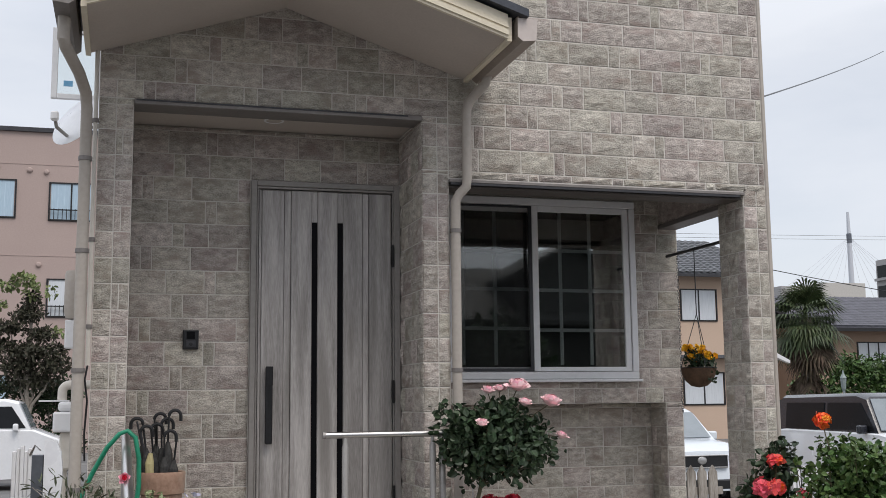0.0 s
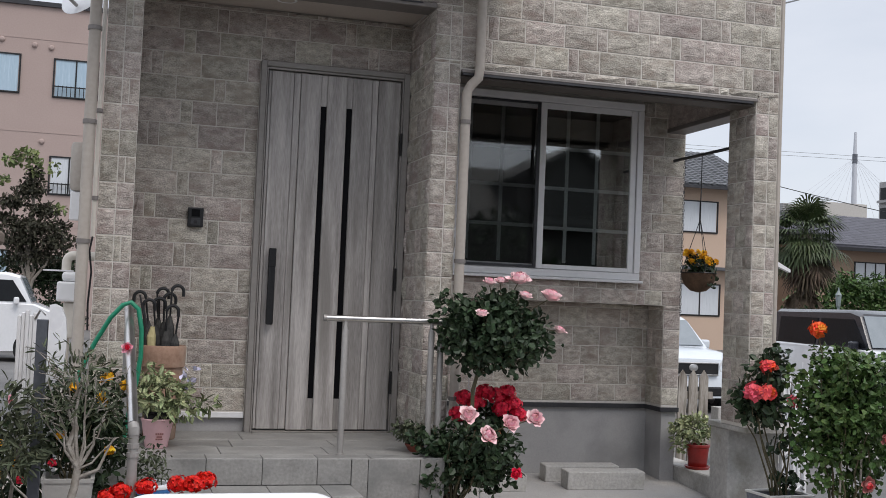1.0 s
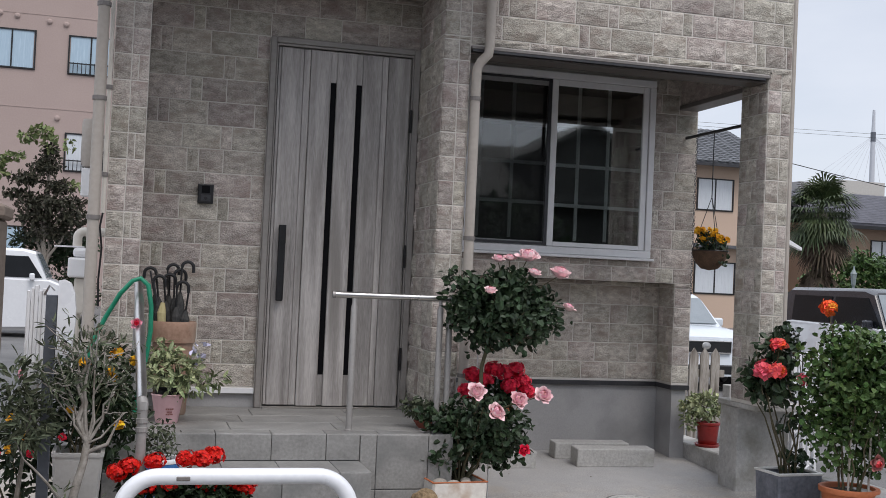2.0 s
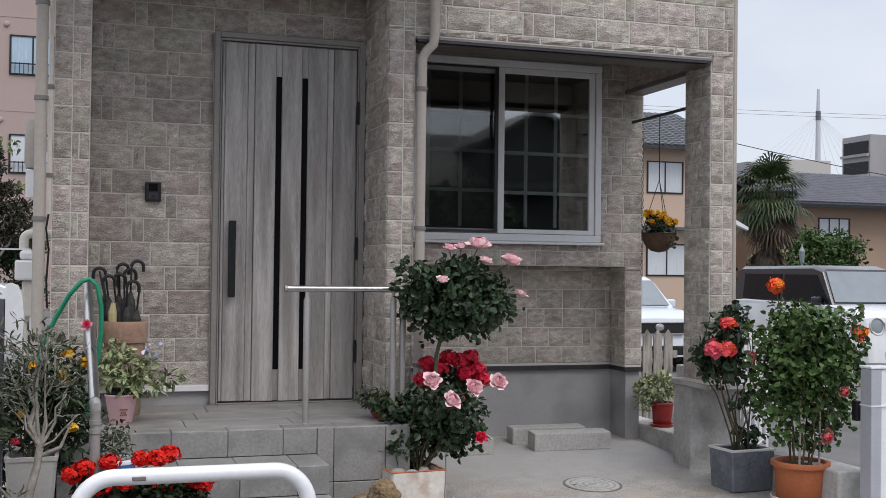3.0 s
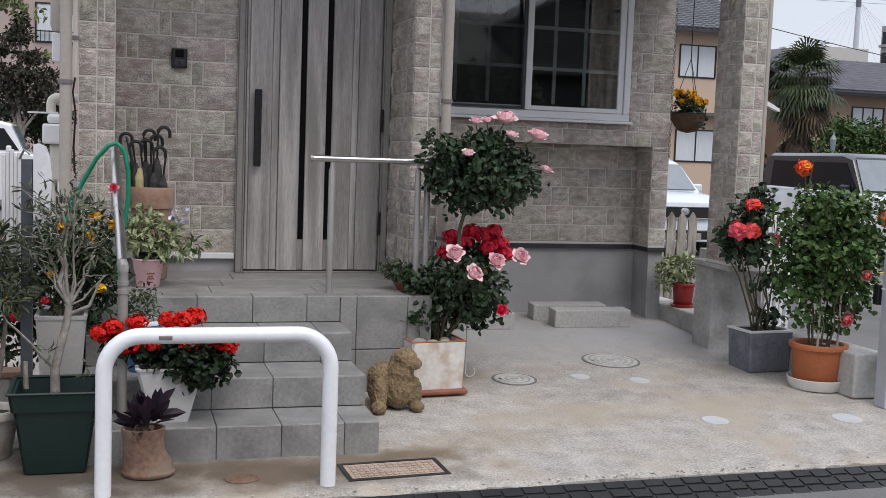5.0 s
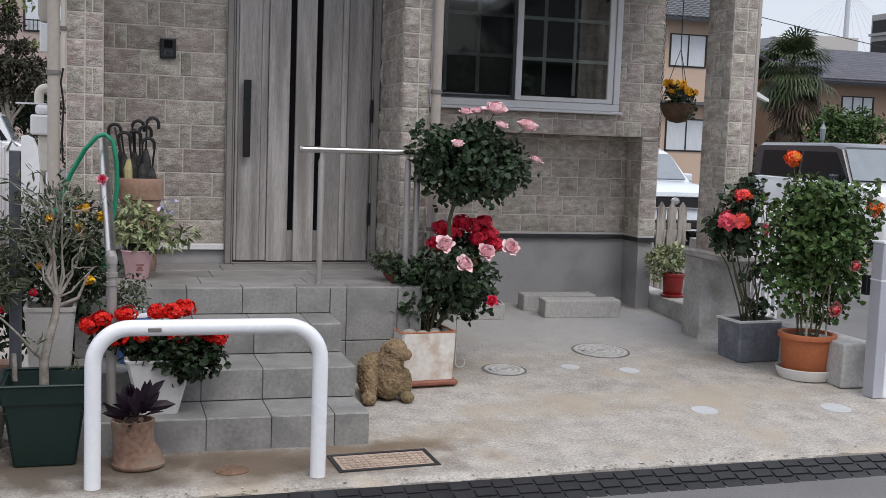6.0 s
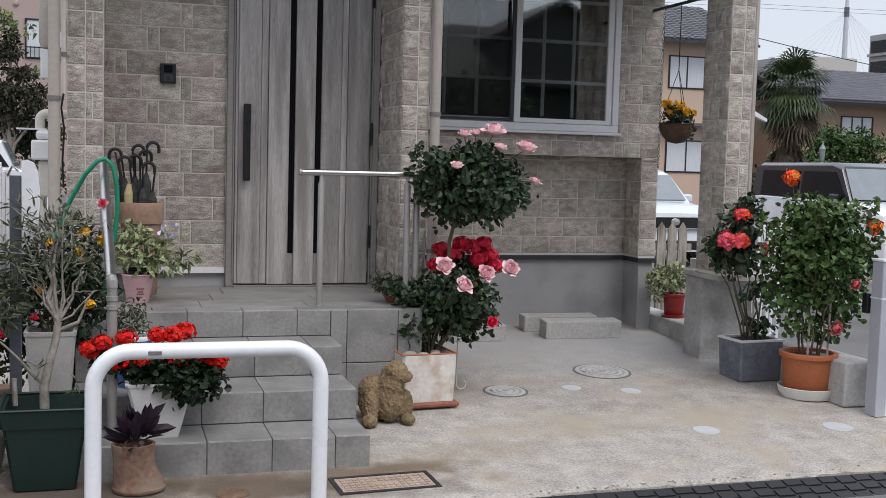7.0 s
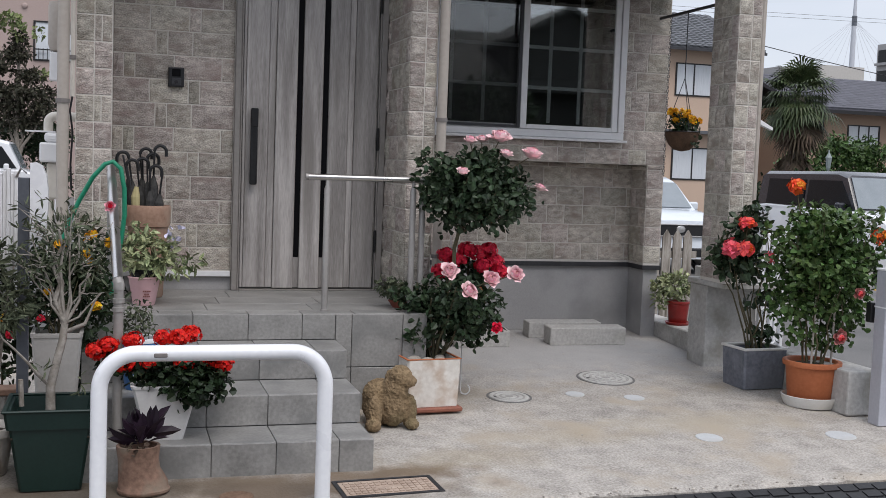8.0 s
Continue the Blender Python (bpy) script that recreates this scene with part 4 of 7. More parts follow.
def cluster(name, parent, at, r, mat, rnd, n=60, petal_size=0.014, flat=0.75, label=""):
    """A head of many small blossoms."""
    vs, fs = [], []
    for _ in range(n):
        d = Vector((rnd.gauss(0, 1), rnd.gauss(0, 1), rnd.gauss(0.3, 1))).normalized()
        p = Vector(at) + Vector((d.x * r, d.y * r, d.z * r * flat)) * rnd.uniform(0.5, 1.15)
        s = d.orthogonal().normalized()
        t = d.cross(s)
        t0 = rnd.random() * 6
        for k in range(5):
            a = t0 + k * 1.2566
            o = math.cos(a) * s + math.sin(a) * t
            q = d.cross(o)
            i = len(vs)
            z = petal_size * rnd.uniform(0.8, 1.2)
            vs += [tuple(p), tuple(p + o * z * 0.7 + q * z * 0.45 + d * z * 0.2), tuple(p + o * z * 1.1 + d * z * rnd.uniform(-0.1, 0.3)), tuple(p + o * z * 0.7 - q * z * 0.45 + d * z * 0.2)]
            fs.append((i, i + 3, i + 2, i + 1))
    me = bpy.data.meshes.new(name)
    me.from_pydata(vs, [], fs)
    me.materials.append(mat)
    ob = new(name, me)
    ob.parent = parent
    return tagged(ob, label, kind="stuff")


def stems(parent, lines, mat, name="stem", n=7):
    for pts, r0, r1 in lines:
        rs = [r0 + (r1 - r0) * k / (len(pts) - 1) for k in range(len(pts))]
        part(name, tube(bmesh.new(), pts, rs, n), mat, parent, smooth=True)


def wander(a, b, k, rnd, amount=0.05):
    a, b = Vector(a), Vector(b)
    return [a.lerp(b, i / k) + (Vector((rnd.uniform(-1, 1), rnd.uniform(-1, 1), rnd.uniform(-0.5, 0.5))) * amount if 0 < i < k else Vector()) for i in range(k + 1)]


def round_pot(parent, r0, r1, z0, z1, mat, lip=0.012, lip_h=0.04, n=36, wall=0.012, soil=0.03, name="pot", label=""):
    prof = [(0.01, z0), (r0 - 0.006, z0), (r0, z0 + 0.006), (r1, z1 - lip_h), (r1 + lip, z1 - lip_h + 0.004), (r1 + lip + 0.003, z1 - 0.006), (r1 + lip, z1), (r1 - wall * 0.4, z1), (r1 - wall, z1 - 0.01), (r1 - wall - 0.004, z1 - soil - 0.01), (0.01, z1 - soil - 0.01)]
    p = part(name, lathe(bmesh.new(), prof, n), mat, parent, label, smooth=True)
    part("soil", lathe(bmesh.new(), [(r1 - wall - 0.002, z1 - soil - 0.008), (r1 - wall - 0.004, z1 - soil), (r1 * 0.4, z1 - soil + 0.008), (0.005, z1 - soil + 0.01)], 20), SOIL, p)
    return p


def square_pot(parent, a0, b0, a1, b1, z0, z1, mat, lip=0.0, lip_h=0.03, wall=0.014, soil=0.035, name="pot", label="", rimmat=None):
    """A tapering square pot with thin walls; a, b are half sizes at the foot and at the rim."""
    bm = bmesh.new()
    rings = []
    f = lambda z: (a0 + (a1 - a0) * (z - z0) / (z1 - z0), b0 + (b1 - b0) * (z - z0) / (z1 - z0))
    levels = [(z0, 0), (z1 - lip_h, 0), (z1 - lip_h, lip), (z1, lip), (z1, -wall), (z1 - soil - 0.01, -wall - 0.003)]
    for z, e in levels:
        a, b = f(z)
        a, b = a + e, b + e
        c = 0.012
        rings.append([bm.verts.new((x, y, z)) for x, y in ((-a + c, -b), (a - c, -b), (a, -b + c), (a, b - c), (a - c, b), (-a + c, b), (-a, b - c), (-a, -b + c))])
    for p, q in zip(rings, rings[1:]):
        for k in range(8):
            bm.faces.new((p[k], p[(k + 1) % 8], q[(k + 1) % 8], q[k]))
    bm.faces.new(rings[0][::-1])
    bm.faces.new(rings[-1])
    p = part(name, bm, mat, parent, label)
    part("soil", B(-a1 + wall + 0.004, a1 - wall - 0.004, -b1 + wall + 0.004, b1 - wall - 0.004, z1 - soil - 0.012, z1 - soil, bevel=0.004), SOIL, p)
    return p


# ---- standard rose in the white planter
R = random.Random(11)
wp = thing("potted_rose_tree", "pink standard rose tree in a worn white planter on the drive", "potted plant", (0.96, -1.065, ground_z(-1.065)), 5)
WORNWHITE = surface("worn_white_glaze", (0.56, 0.52, 0.47), (0.74, 0.71, 0.66), scale=6, fine=40, rough=0.6, bump=0.25, third=(0.40, 0.27, 0.18), third_scale=7)
part("saucer", B(-0.176, 0.176, -0.235, 0.235, 0.0, 0.028, bevel=0.008), BROWNTRAY, wp, "terracotta tray")
square_pot(wp, 0.154, 0.205, 0.164, 0.212, 0.029, 0.30, WORNWHITE, name="planter", label="white glazed planter with chipped rim")
bm = bmesh.new()
for x0, x1, y0, y1 in ((-0.166, 0.166, -0.214, -0.199), (-0.166, 0.166, 0.199, 0.214), (-0.166, -0.151, -0.198, 0.198), (0.151, 0.166, -0.198, 0.198)):
    box(bm, x0, x1, y0, y1, 0.301, 0.307, bevel=0.002)
part("chipped_rim", bm, TERRACOTTA, wp, "bare terracotta rim")
STONE = surface("river_stone", (0.25, 0.22, 0.19), (0.42, 0.38, 0.33), rough=0.8, vary=0.2)
for x, y, r in ((-0.09, -0.12, 0.035), (-0.02, -0.15, 0.03), (0.06, -0.14, 0.028), (-0.1, -0.02, 0.04), (0.09, -0.06, 0.026)):
    bm = bmesh.new()
    bmesh.ops.create_icosphere(bm, subdivisions=2, radius=r, matrix=Matrix.Translation((x, y, 0.275 + r * 0.4)) @ Matrix.Diagonal((1.3, 1, 0.7, 1)))
    part("stone", bm, STONE, wp, smooth=True)
o = wp.location
rot = Matrix.Rotation(radians(-5), 3, "Z")
loc = lambda x, y, z: tuple(rot @ (Vector((x, y, z)) - o))
top_c, low_c = loc(1.245, -1.06, 1.31), loc(1.15, -1.06, 0.63)
stems(wp, [(wander((0.085, 0.0, 0.26), loc(1.17, -1.06, 1.12), 6, R, 0.012), 0.014, 0.011)], STEM, "trunk", 9)
for k in range(9):
    a = k * 0.7
    tip = Vector(top_c) + Vector((0.25 * math.cos(a), 0.22 * math.sin(a), R.uniform(-0.1, 0.2)))
    stems(wp, [(wander(loc(1.17, -1.06, 1.08 + 0.01 * k), tip, 4, R, 0.03), 0.008, 0.003)], STEM, "branch", 6)
for k in range(10):
    a = k * 0.63
    tip = Vector(low_c) + Vector((0.24 * math.cos(a), 0.2 * math.sin(a), R.uniform(-0.05, 0.18)))
    stems(wp, [(wander((0.08 + 0.02 * math.cos(a), 0.03 * math.sin(a), 0.26), tip, 4, R, 0.03), 0.008, 0.003)], STEM, "branch", 6)
tc, lc = Vector(top_c), Vector(low_c)
leaves("crown", wp, ROSELEAF, [(tc, (0.37, 0.33, 0.25), 2600), (tc + Vector((-0.18, 0, 0.06)), (0.2, 0.2, 0.2), 420), (tc + Vector((0.18, 0, 0.02)), (0.2, 0.2, 0.19), 420), (tc + Vector((0, -0.05, 0.16)), (0.22, 0.18, 0.12), 260), (tc + Vector((-0.3, 0, 0.18)), (0.09, 0.08, 0.09), 45)], 0.042, R, narrow=0.7, label="dense dark rose leaves", shell=0.3)
leaves("lower_foliage", wp, ROSELEAF, [(lc, (0.31, 0.28, 0.20), 1500), (lc + Vector((0.1, 0, -0.1)), (0.22, 0.2, 0.15), 380), (lc + Vector((-0.25, 0, -0.16)), (0.12, 0.12, 0.1), 160), (lc + Vector((-0.22, 0.05, 0.05)), (0.16, 0.15, 0.12), 200)], 0.043, R, narrow=0.7, label="dark rose leaves round the stem", shell=0.3)
for (x, y, z), s in zip([(1.36, -1.15, 1.63), (1.56, -1.15, 1.54), (1.1, -1.28, 1.43), (1.18, -1.15, 1.61), (1.26, -1.12, 1.62), (1.38, -1.2, 1.54), (1.62, -1.15, 1.35)], (0.052, 0.050, 0.030, 0.032, 0.030, 0.034, 0.030)):
    rose(wp, loc(x, y, z), s, (R.uniform(-0.4, 0.4), -0.35, 0.95), PINKPETAL, PINKDEEP, R)
    stems(wp, [(wander(loc(x, y, z), tc + Vector((0.3 * (x - 1.25), 0, 0.05)), 3, R, 0.015), 0.003, 0.004)], STEM, "stalk", 5)
for (x, y, z), s in zip([(1.03, -1.32, 0.87), (1.13, -1.36, 0.765), (1.27, -1.34, 0.83), (1.45, -1.25, 0.85)], (0.041, 0.043, 0.040, 0.041)):
    rose(wp, loc(x, y, z), s, (R.uniform(-0.2, 0.3), -0.85, 0.6), PINKPETAL, PINKDEEP, R)
    stems(wp, [(wander(loc(x, y + 0.02, z), lc + Vector((0.3 * (x - 1.2), 0, 0.1)), 3, R, 0.015), 0.003, 0.004)], STEM, "stalk", 5)
rose(wp, loc(1.33, -1.3, 0.55), 0.024, (0, -1, 0.2), CRIMSON, CRIMSON, R)

# ---- crimson geranium behind the rose, hung on a white wire stand
hg = thing("hanging_geranium", "crimson geranium in a hanging pot behind the rose", "potted plant", (1.31, -0.80, ground_z(-0.8)))
round_pot(hg, 0.07, 0.10, 0.52, 0.66, TERRACOTTA, name="hanging_pot")
stems(hg, [(arc((0, 0, 0.655), 0.0, 0, 1, 1, (1, 0, 0), (0, 0, 1))[:1] + [(0, 0, 0.75), (0.02, 0, 0.8)], 0.006, 0.004)], STEM)
leaves("foliage", hg, ROSELEAF, [((0, 0, 0.72), (0.17, 0.13, 0.09), 260)], 0.05, R, narrow=0.95)
for x, y, z in [(1.15, -0.85, 0.93), (1.28, -0.85, 0.965), (1.35, -0.85, 0.945), (1.46, -0.85, 0.9), (1.5, -0.85, 0.83), (1.42, -0.85, 0.965), (1.12, -0.85, 0.83), (1.22, -0.87, 0.9), (1.38, -0.88, 0.87)]:
    cluster("flower_head", hg, (x - 1.31, y + 0.80, z - ground_z(-0.8)), 0.052, CRIMSON, R, n=90, petal_size=0.017)
WIRE = surface("white_coated_wire", (0.6, 0.6, 0.6), (0.7, 0.7, 0.7), rough=0.4)
pts = [(0.01, -0.02, 0.0), (0.01, -0.02, 1.0)]
stand = part("wire_stand", tube(bmesh.new(), [(-0.05, -0.09, 0.02), (-0.05, -0.09, 0.34)], 0.0045, 6), WIRE, hg, "white wire stand with a curled foot", smooth=True)
part("curl", tube(bmesh.new(), arc((-0.02, -0.09, 0.03), 0.03, 180, 420, 10, (1, 0, 0), (0, 0, 1)), 0.0045, 6), WIRE, stand, smooth=True)
part("hook_wire", tube(bmesh.new(), [(-0.10, 0, 0.70), (-0.12, 0, 0.98), (-0.10, 0, 1.03), (-0.08, 0, 0.98), (-0.06, 0, 0.70)], 0.004, 6), WIRE, hg, smooth=True)
for z in (0.34,):
    part("stand_arm", tube(bmesh.new(), [(-0.05, -0.09, z), (-0.03, -0.03, 0.51), (0, 0, 0.519)], 0.0045, 6), WIRE, hg, smooth=True)

# ---- stone dog, one plain mesh
bm = bmesh.new()
for (x, y, z), (rx, ry, rz) in (((-0.02, 0.06, 0.10), (0.13, 0.12, 0.10)), ((-0.05, 0.05, 0.16), (0.10, 0.09, 0.09)), ((0.03, -0.01, 0.20), (0.075, 0.075, 0.10)), ((0.055, -0.03, 0.275), (0.065, 0.062, 0.062)), ((0.10, -0.05, 0.255), (0.045, 0.04, 0.033)),
                                ((-0.09, -0.06, 0.08), (0.045, 0.05, 0.10)), ((-0.095, -0.10, 0.03), (0.045, 0.055, 0.035)), ((0.11, -0.02, 0.09), (0.045, 0.045, 0.09)), ((0.125, -0.055, 0.028), (0.04, 0.045, 0.03)), ((0.02, -0.03, 0.11), (0.08, 0.06, 0.10)), ((0.0, -0.01, 0.265), (0.028, 0.03, 0.045))):
    bmesh.ops.create_icosphere(bm, subdivisions=3, radius=1, matrix=Matrix.LocRotScale((x, y, z), None, (rx, ry, rz)))
dog = part("dog_statue", bm, STONEDOG, None, "mossy brown carved stone dog sitting on the drive")
dog.matrix_basis = pose(0.672, -1.47, ground_z(-1.5) - 0.003, 0, 0, -8) @ Matrix.Diagonal((0.97, 1.0, 1.03, 1))
tagged(dog, category="statue")
rm = dog.modifiers.new("fuse", "REMESH")
rm.mode, rm.voxel_size = "VOXEL", 0.006
tex = bpy.data.textures.new("carving", "CLOUDS")
tex.noise_scale = 0.014
dm = dog.modifiers.new("carving", "DISPLACE")
dm.texture, dm.strength, dm.mid_level = tex, 0.013, 0.5

# ---- white hoop barrier
hoop = thing("hoop_barrier", "glossy white steel hoop barrier at the kerb", "barrier", (-0.36, -2.56, ground_z(-2.56)))
zt, w, rr = 0.668, 0.47, 0.15
pts = [(-w, 0, 0.0), (-w, 0, 0.25), (-w, 0, zt - rr)] + arc((-w + rr, 0, zt - rr), rr, 180, 90, 10, (1, 0, 0), (0, 0, 1))[1:] + [(0, 0, zt)] + arc((w - rr, 0, zt - rr), rr, 90, 0, 10, (1, 0, 0), (0, 0, 1)) + [(w, 0, 0.25), (w, 0, 0)]
part("tube", tube(bmesh.new(), pts, 0.034, 20), WHITEPAINT, hoop, smooth=True)
part("cap", B(-0.255, -0.20, -0.037, -0.031, zt - 0.012, zt + 0.006, bevel=0.003), TRIM, hoop, "small grey plug")

# ---- handrails
rail = thing("handrail", "grey metal handrail with a stainless bar on the porch", "handrail", (0.62, -1.0, PORCH))
part("bar", tube(bmesh.new(), [(-0.345, 0, 0.765), (0.345, 0.03, 0.765)], 0.018, 14), STEEL, rail, "stainless top bar", smooth=True)
part("bar_end", tube(bmesh.new(), [(-0.362, 0, 0.765), (-0.345, 0, 0.765)], 0.020, 14), GREYPOST, rail, smooth=True)
for x, y, h in ((-0.235, 0.0, 0.75), (0.275, 0.01, 0.75), (0.335, 0.02, 0.745)):
    p = part("post", tube(bmesh.new(), [(x, y, 0.0), (x, y, h - 0.05), (x, y, h - 0.03), (x, y, h)], [0.0185, 0.0185, 0.011, 0.011], 14), GREYPOST, rail, smooth=True)
    part("base_ring", lathe(bmesh.new(), [(0.019, 0.0), (0.024, 0.0), (0.024, 0.006), (0.019, 0.008)], 16, (x, y)), GREYPOST, p)
rail2 = thing("handrail", "sloping stainless handrail beside the steps", "handrail", (-0.755, -2.0, 0.155))
part("bar", tube(bmesh.new(), [(-0.045, 0.95, 1.235), (-0.005, 0.02, 0.73)], 0.0245, 14), STEEL, rail2, "sloping stainless bar", smooth=True)
part("bend", tube(bmesh.new(), [(-0.005, 0.02, 0.73), (0.0, 0.0, 0.715), (0, 0, 0.69)], 0.0255, 14), GREYPOST, rail2, smooth=True)
part("post", tube(bmesh.new(), [(0, 0, 0.0), (0, 0, 0.69)], 0.0225, 14), GREYPOST, rail2, "grey lower post", smooth=True)
for z in (0.64, 0.60):
    part("collar", lathe(bmesh.new(), [(0.022, z - 0.012), (0.027, z - 0.01), (0.027, z + 0.01), (0.022, z + 0.012)], 16), GREYPOST, rail2)
part("post", tube(bmesh.new(), [(-0.044, 0.92, 0.456), (-0.044, 0.92, 1.21)], 0.018, 12), GREYPOST, rail2, smooth=True)

# ---- hose
HOSE = surface("green_rubber_hose", (0.0, 0.17, 0.09), (0.01, 0.25, 0.14), rough=0.45, bump=0.1)
hose = thing("garden_hose", "green garden hose slung over the handrail", "hose", (-0.79, -1.15, PORCH))
pts = [(-1.06, 0.85), (-1.03, 1.05), (-0.96, 1.21), (-0.89, 1.34), (-0.83, 1.41), (-0.79, 1.425), (-0.75, 1.39), (-0.73, 1.28), (-0.727, 1.15), (-0.74, 1.03), (-0.77, 0.86), (-0.79, 0.72)]
part("hose", tube(bmesh.new(), [(x + 0.79, 0.0 if i > 2 else 0.05, z - PORCH) for i, (x, z) in enumerate(pts)], 0.0125, 10), HOSE, hose, smooth=True)

# ---- umbrella stand
um = thing("umbrella_stand", "tall pale terracotta jar holding folded umbrellas", "umbrella stand", (-0.585, -0.36, PORCH))
prof = [(0.01, 0), (0.088, 0.0), (0.095, 0.01), (0.105, 0.25), (0.118, 0.42), (0.118, 0.425), (0.13, 0.43), (0.134, 0.50), (0.136, 0.545), (0.130, 0.555), (0.122, 0.55), (0.115, 0.40), (0.01, 0.30)]
part("jar", lathe(bmesh.new(), prof, 36), OLDTERRA, um, smooth=True)
DARKCLOTH = surface("dark_patterned_umbrella_cloth", (0.012, 0.012, 0.013), (0.06, 0.058, 0.055), scale=30, fine=80, rough=0.8)
for k, (x, z, lean, mat) in enumerate(((-0.52, 1.52, 0.02, BLACK), (-0.56, 1.47, 0.02, BLACK), (-0.655, 1.485, -0.04, BLACK), (-0.735, 1.475, -0.05, BLACK), (-0.475, 1.375, 0.05, BLACK), (-0.70, 1.49, -0.03, DARKTRIM), (-0.62, 1.44, 0.0, BLACK), (-0.60, 1.50, 0.0, BLACK), (-0.68, 1.43, 0.0, DARKTRIM), (-0.545, 1.40, 0.0, BLACK))):
    hx, hz, y = x + 0.585, z - PORCH, (-0.05, 0.02, 0.05, -0.02, -0.06, 0.06, 0.0, 0.07, -0.05, -0.07)[k]
    u = thing("umbrella", "folded dark umbrella with a crook handle in the jar", "umbrella", (-0.585, -0.36, PORCH + 0.305), group="umbrellas in the jar")
    s = -1 if k in (2, 3) else 1
    foot = (hx * 0.3 , y * 0.5, 0.0)
    tip = Vector((hx - 0.034 * s, y, hz - 0.305 - 0.03))
    part("shaft", tube(bmesh.new(), [foot, tip], 0.006, 8), mat, u, smooth=True)
    part("crook", tube(bmesh.new(), [tip] + arc((hx, y, hz - 0.305 - 0.03), 0.034, 180, 0 if k != 4 else -20, 8, (s, 0, 0), (0, 0, 1)) + [(hx + 0.034 * s, y, hz - 0.365)], 0.010, 8), BLACK, u, "black crook handle", smooth=True)
    f, t = Vector(foot), Vector(tip)
    part("cloth", tube(bmesh.new(), [f.lerp(t, 0.02), f.lerp(t, 0.45), f.lerp(t, 0.62), f.lerp(t, 0.74)], [0.014, 0.034, 0.030, 0.009], 8), DARKCLOTH, u, "furled patterned cloth")
bk = thing("umbrella", "folded pale yellow umbrella in the jar", "umbrella", (-0.585, -0.36, PORCH + 0.305), group="umbrellas in the jar")
part("cloth", tube(bmesh.new(), [(-0.06, -0.06, 0.0), (-0.075, -0.07, 0.3), (-0.07, -0.07, 0.36)], [0.015, 0.026, 0.012], 8), surface("pale_straw_cloth", (0.42, 0.36, 0.18), (0.52, 0.46, 0.26), rough=0.8), bk)

# ---- pink pot with variegated plant
pk = thing("potted_plant", "variegated trailing plant in a pink bucket on the porch", "potted plant", (-0.61, -0.74, PORCH))
PINKPOT = surface("pink_enamel", (0.70, 0.42, 0.44), (0.77, 0.50, 0.52), rough=0.5, bump=0.05)
round_pot(pk, 0.062, 0.088, 0.0, 0.165, PINKPOT, lip=0.003, lip_h=0.008, name="bucket", label="pink enamel bucket")
part("inner_pot", lathe(bmesh.new(), [(0.072, 0.14), (0.074, 0.19), (0.082, 0.195), (0.082, 0.205), (0.070, 0.205), (0.066, 0.15)], 28), BLACK, pk, "black plastic inner pot")
bm = bmesh.new()
for i, (z, w) in enumerate(((0.085, 0.045), (0.068, 0.03), (0.055, 0.04))):
    r = 0.0645 + 0.026 * z / 0.165 + 0.002
    for k in range(4):
        a = -math.pi / 2 + 0.15 + (k - 1.5) * w / 4 / r
        c = Vector((r * math.cos(a), r * math.sin(a), z))
        box(bm, c.x - w / 9, c.x + w / 9, c.y - 0.0008, c.y + 0.0008, z - 0.004, z + 0.004)
part("lettering", bm, surface("brown_lettering", (0.2, 0.08, 0.07), (0.25, 0.1, 0.09)), pk, "bars of small brown lettering")
leaves("foliage", pk, VARLEAF, [((0.02, 0, 0.29), (0.19, 0.15, 0.12), 420), ((0.1, -0.02, 0.22), (0.16, 0.1, 0.07), 130), ((0.26, 0, 0.25), (0.08, 0.05, 0.04), 26), ((-0.05, 0, 0.4), (0.12, 0.1, 0.07), 90)], 0.055, R, narrow=0.36, droop=0.3)
leaves("small_blooms", pk, leafy("pale_lilac_bloom", (0.45, 0.42, 0.6), (0.6, 0.58, 0.7)), [((0.16, -0.03, 0.4), (0.05, 0.05, 0.08), 12)], 0.03, R, narrow=0.9)
stems(pk, [(wander((0, 0, 0.19), (0.1 * math.cos(k), 0.08 * math.sin(k), 0.34), 3, R, 0.02), 0.003, 0.002) for k in range(6)], STEM)

# ---- succulents in a low dish on the porch
su = thing("potted_plant", "grey-green succulents in a low red dish on the porch", "potted plant", (0.88, -0.86, PORCH))
round_pot(su, 0.06, 0.075, 0.0, 0.045, surface("red_brown_dish", (0.2, 0.05, 0.035), (0.28, 0.08, 0.05)), soil=0.012, lip_h=0.015, lip=0.004, name="dish")
leaves("foliage", su, OLIVELEAF, [((-0.02, 0, 0.1), (0.11, 0.09, 0.06), 260), ((-0.1, -0.03, 0.13), (0.07, 0.05, 0.05), 90)], 0.035, R, narrow=0.5)

# ---- grey planter with coral roses
gp = thing("potted_rose", "coral and orange roses in a slate-grey square planter", "potted plant", (3.335, -0.82, ground_z(-0.82)), 4)
SLATE = surface("slate_grey_planter", (0.10, 0.11, 0.135), (0.23, 0.24, 0.275), scale=7, fine=40, rough=0.75, bump=0.25, third=(0.14, 0.15, 0.16))
square_pot(gp, 0.156, 0.122, 0.168, 0.132, 0.0, 0.255, SLATE, name="planter")
bm = bmesh.new()
for x0, x1, y0, y1 in ((-0.172, 0.172, -0.136, -0.112), (-0.172, 0.172, 0.112, 0.136), (-0.172, -0.148, -0.111, 0.111), (0.148, 0.172, -0.111, 0.111)):
    box(bm, x0, x1, y0, y1, 0.2555, 0.271, bevel=0.003)
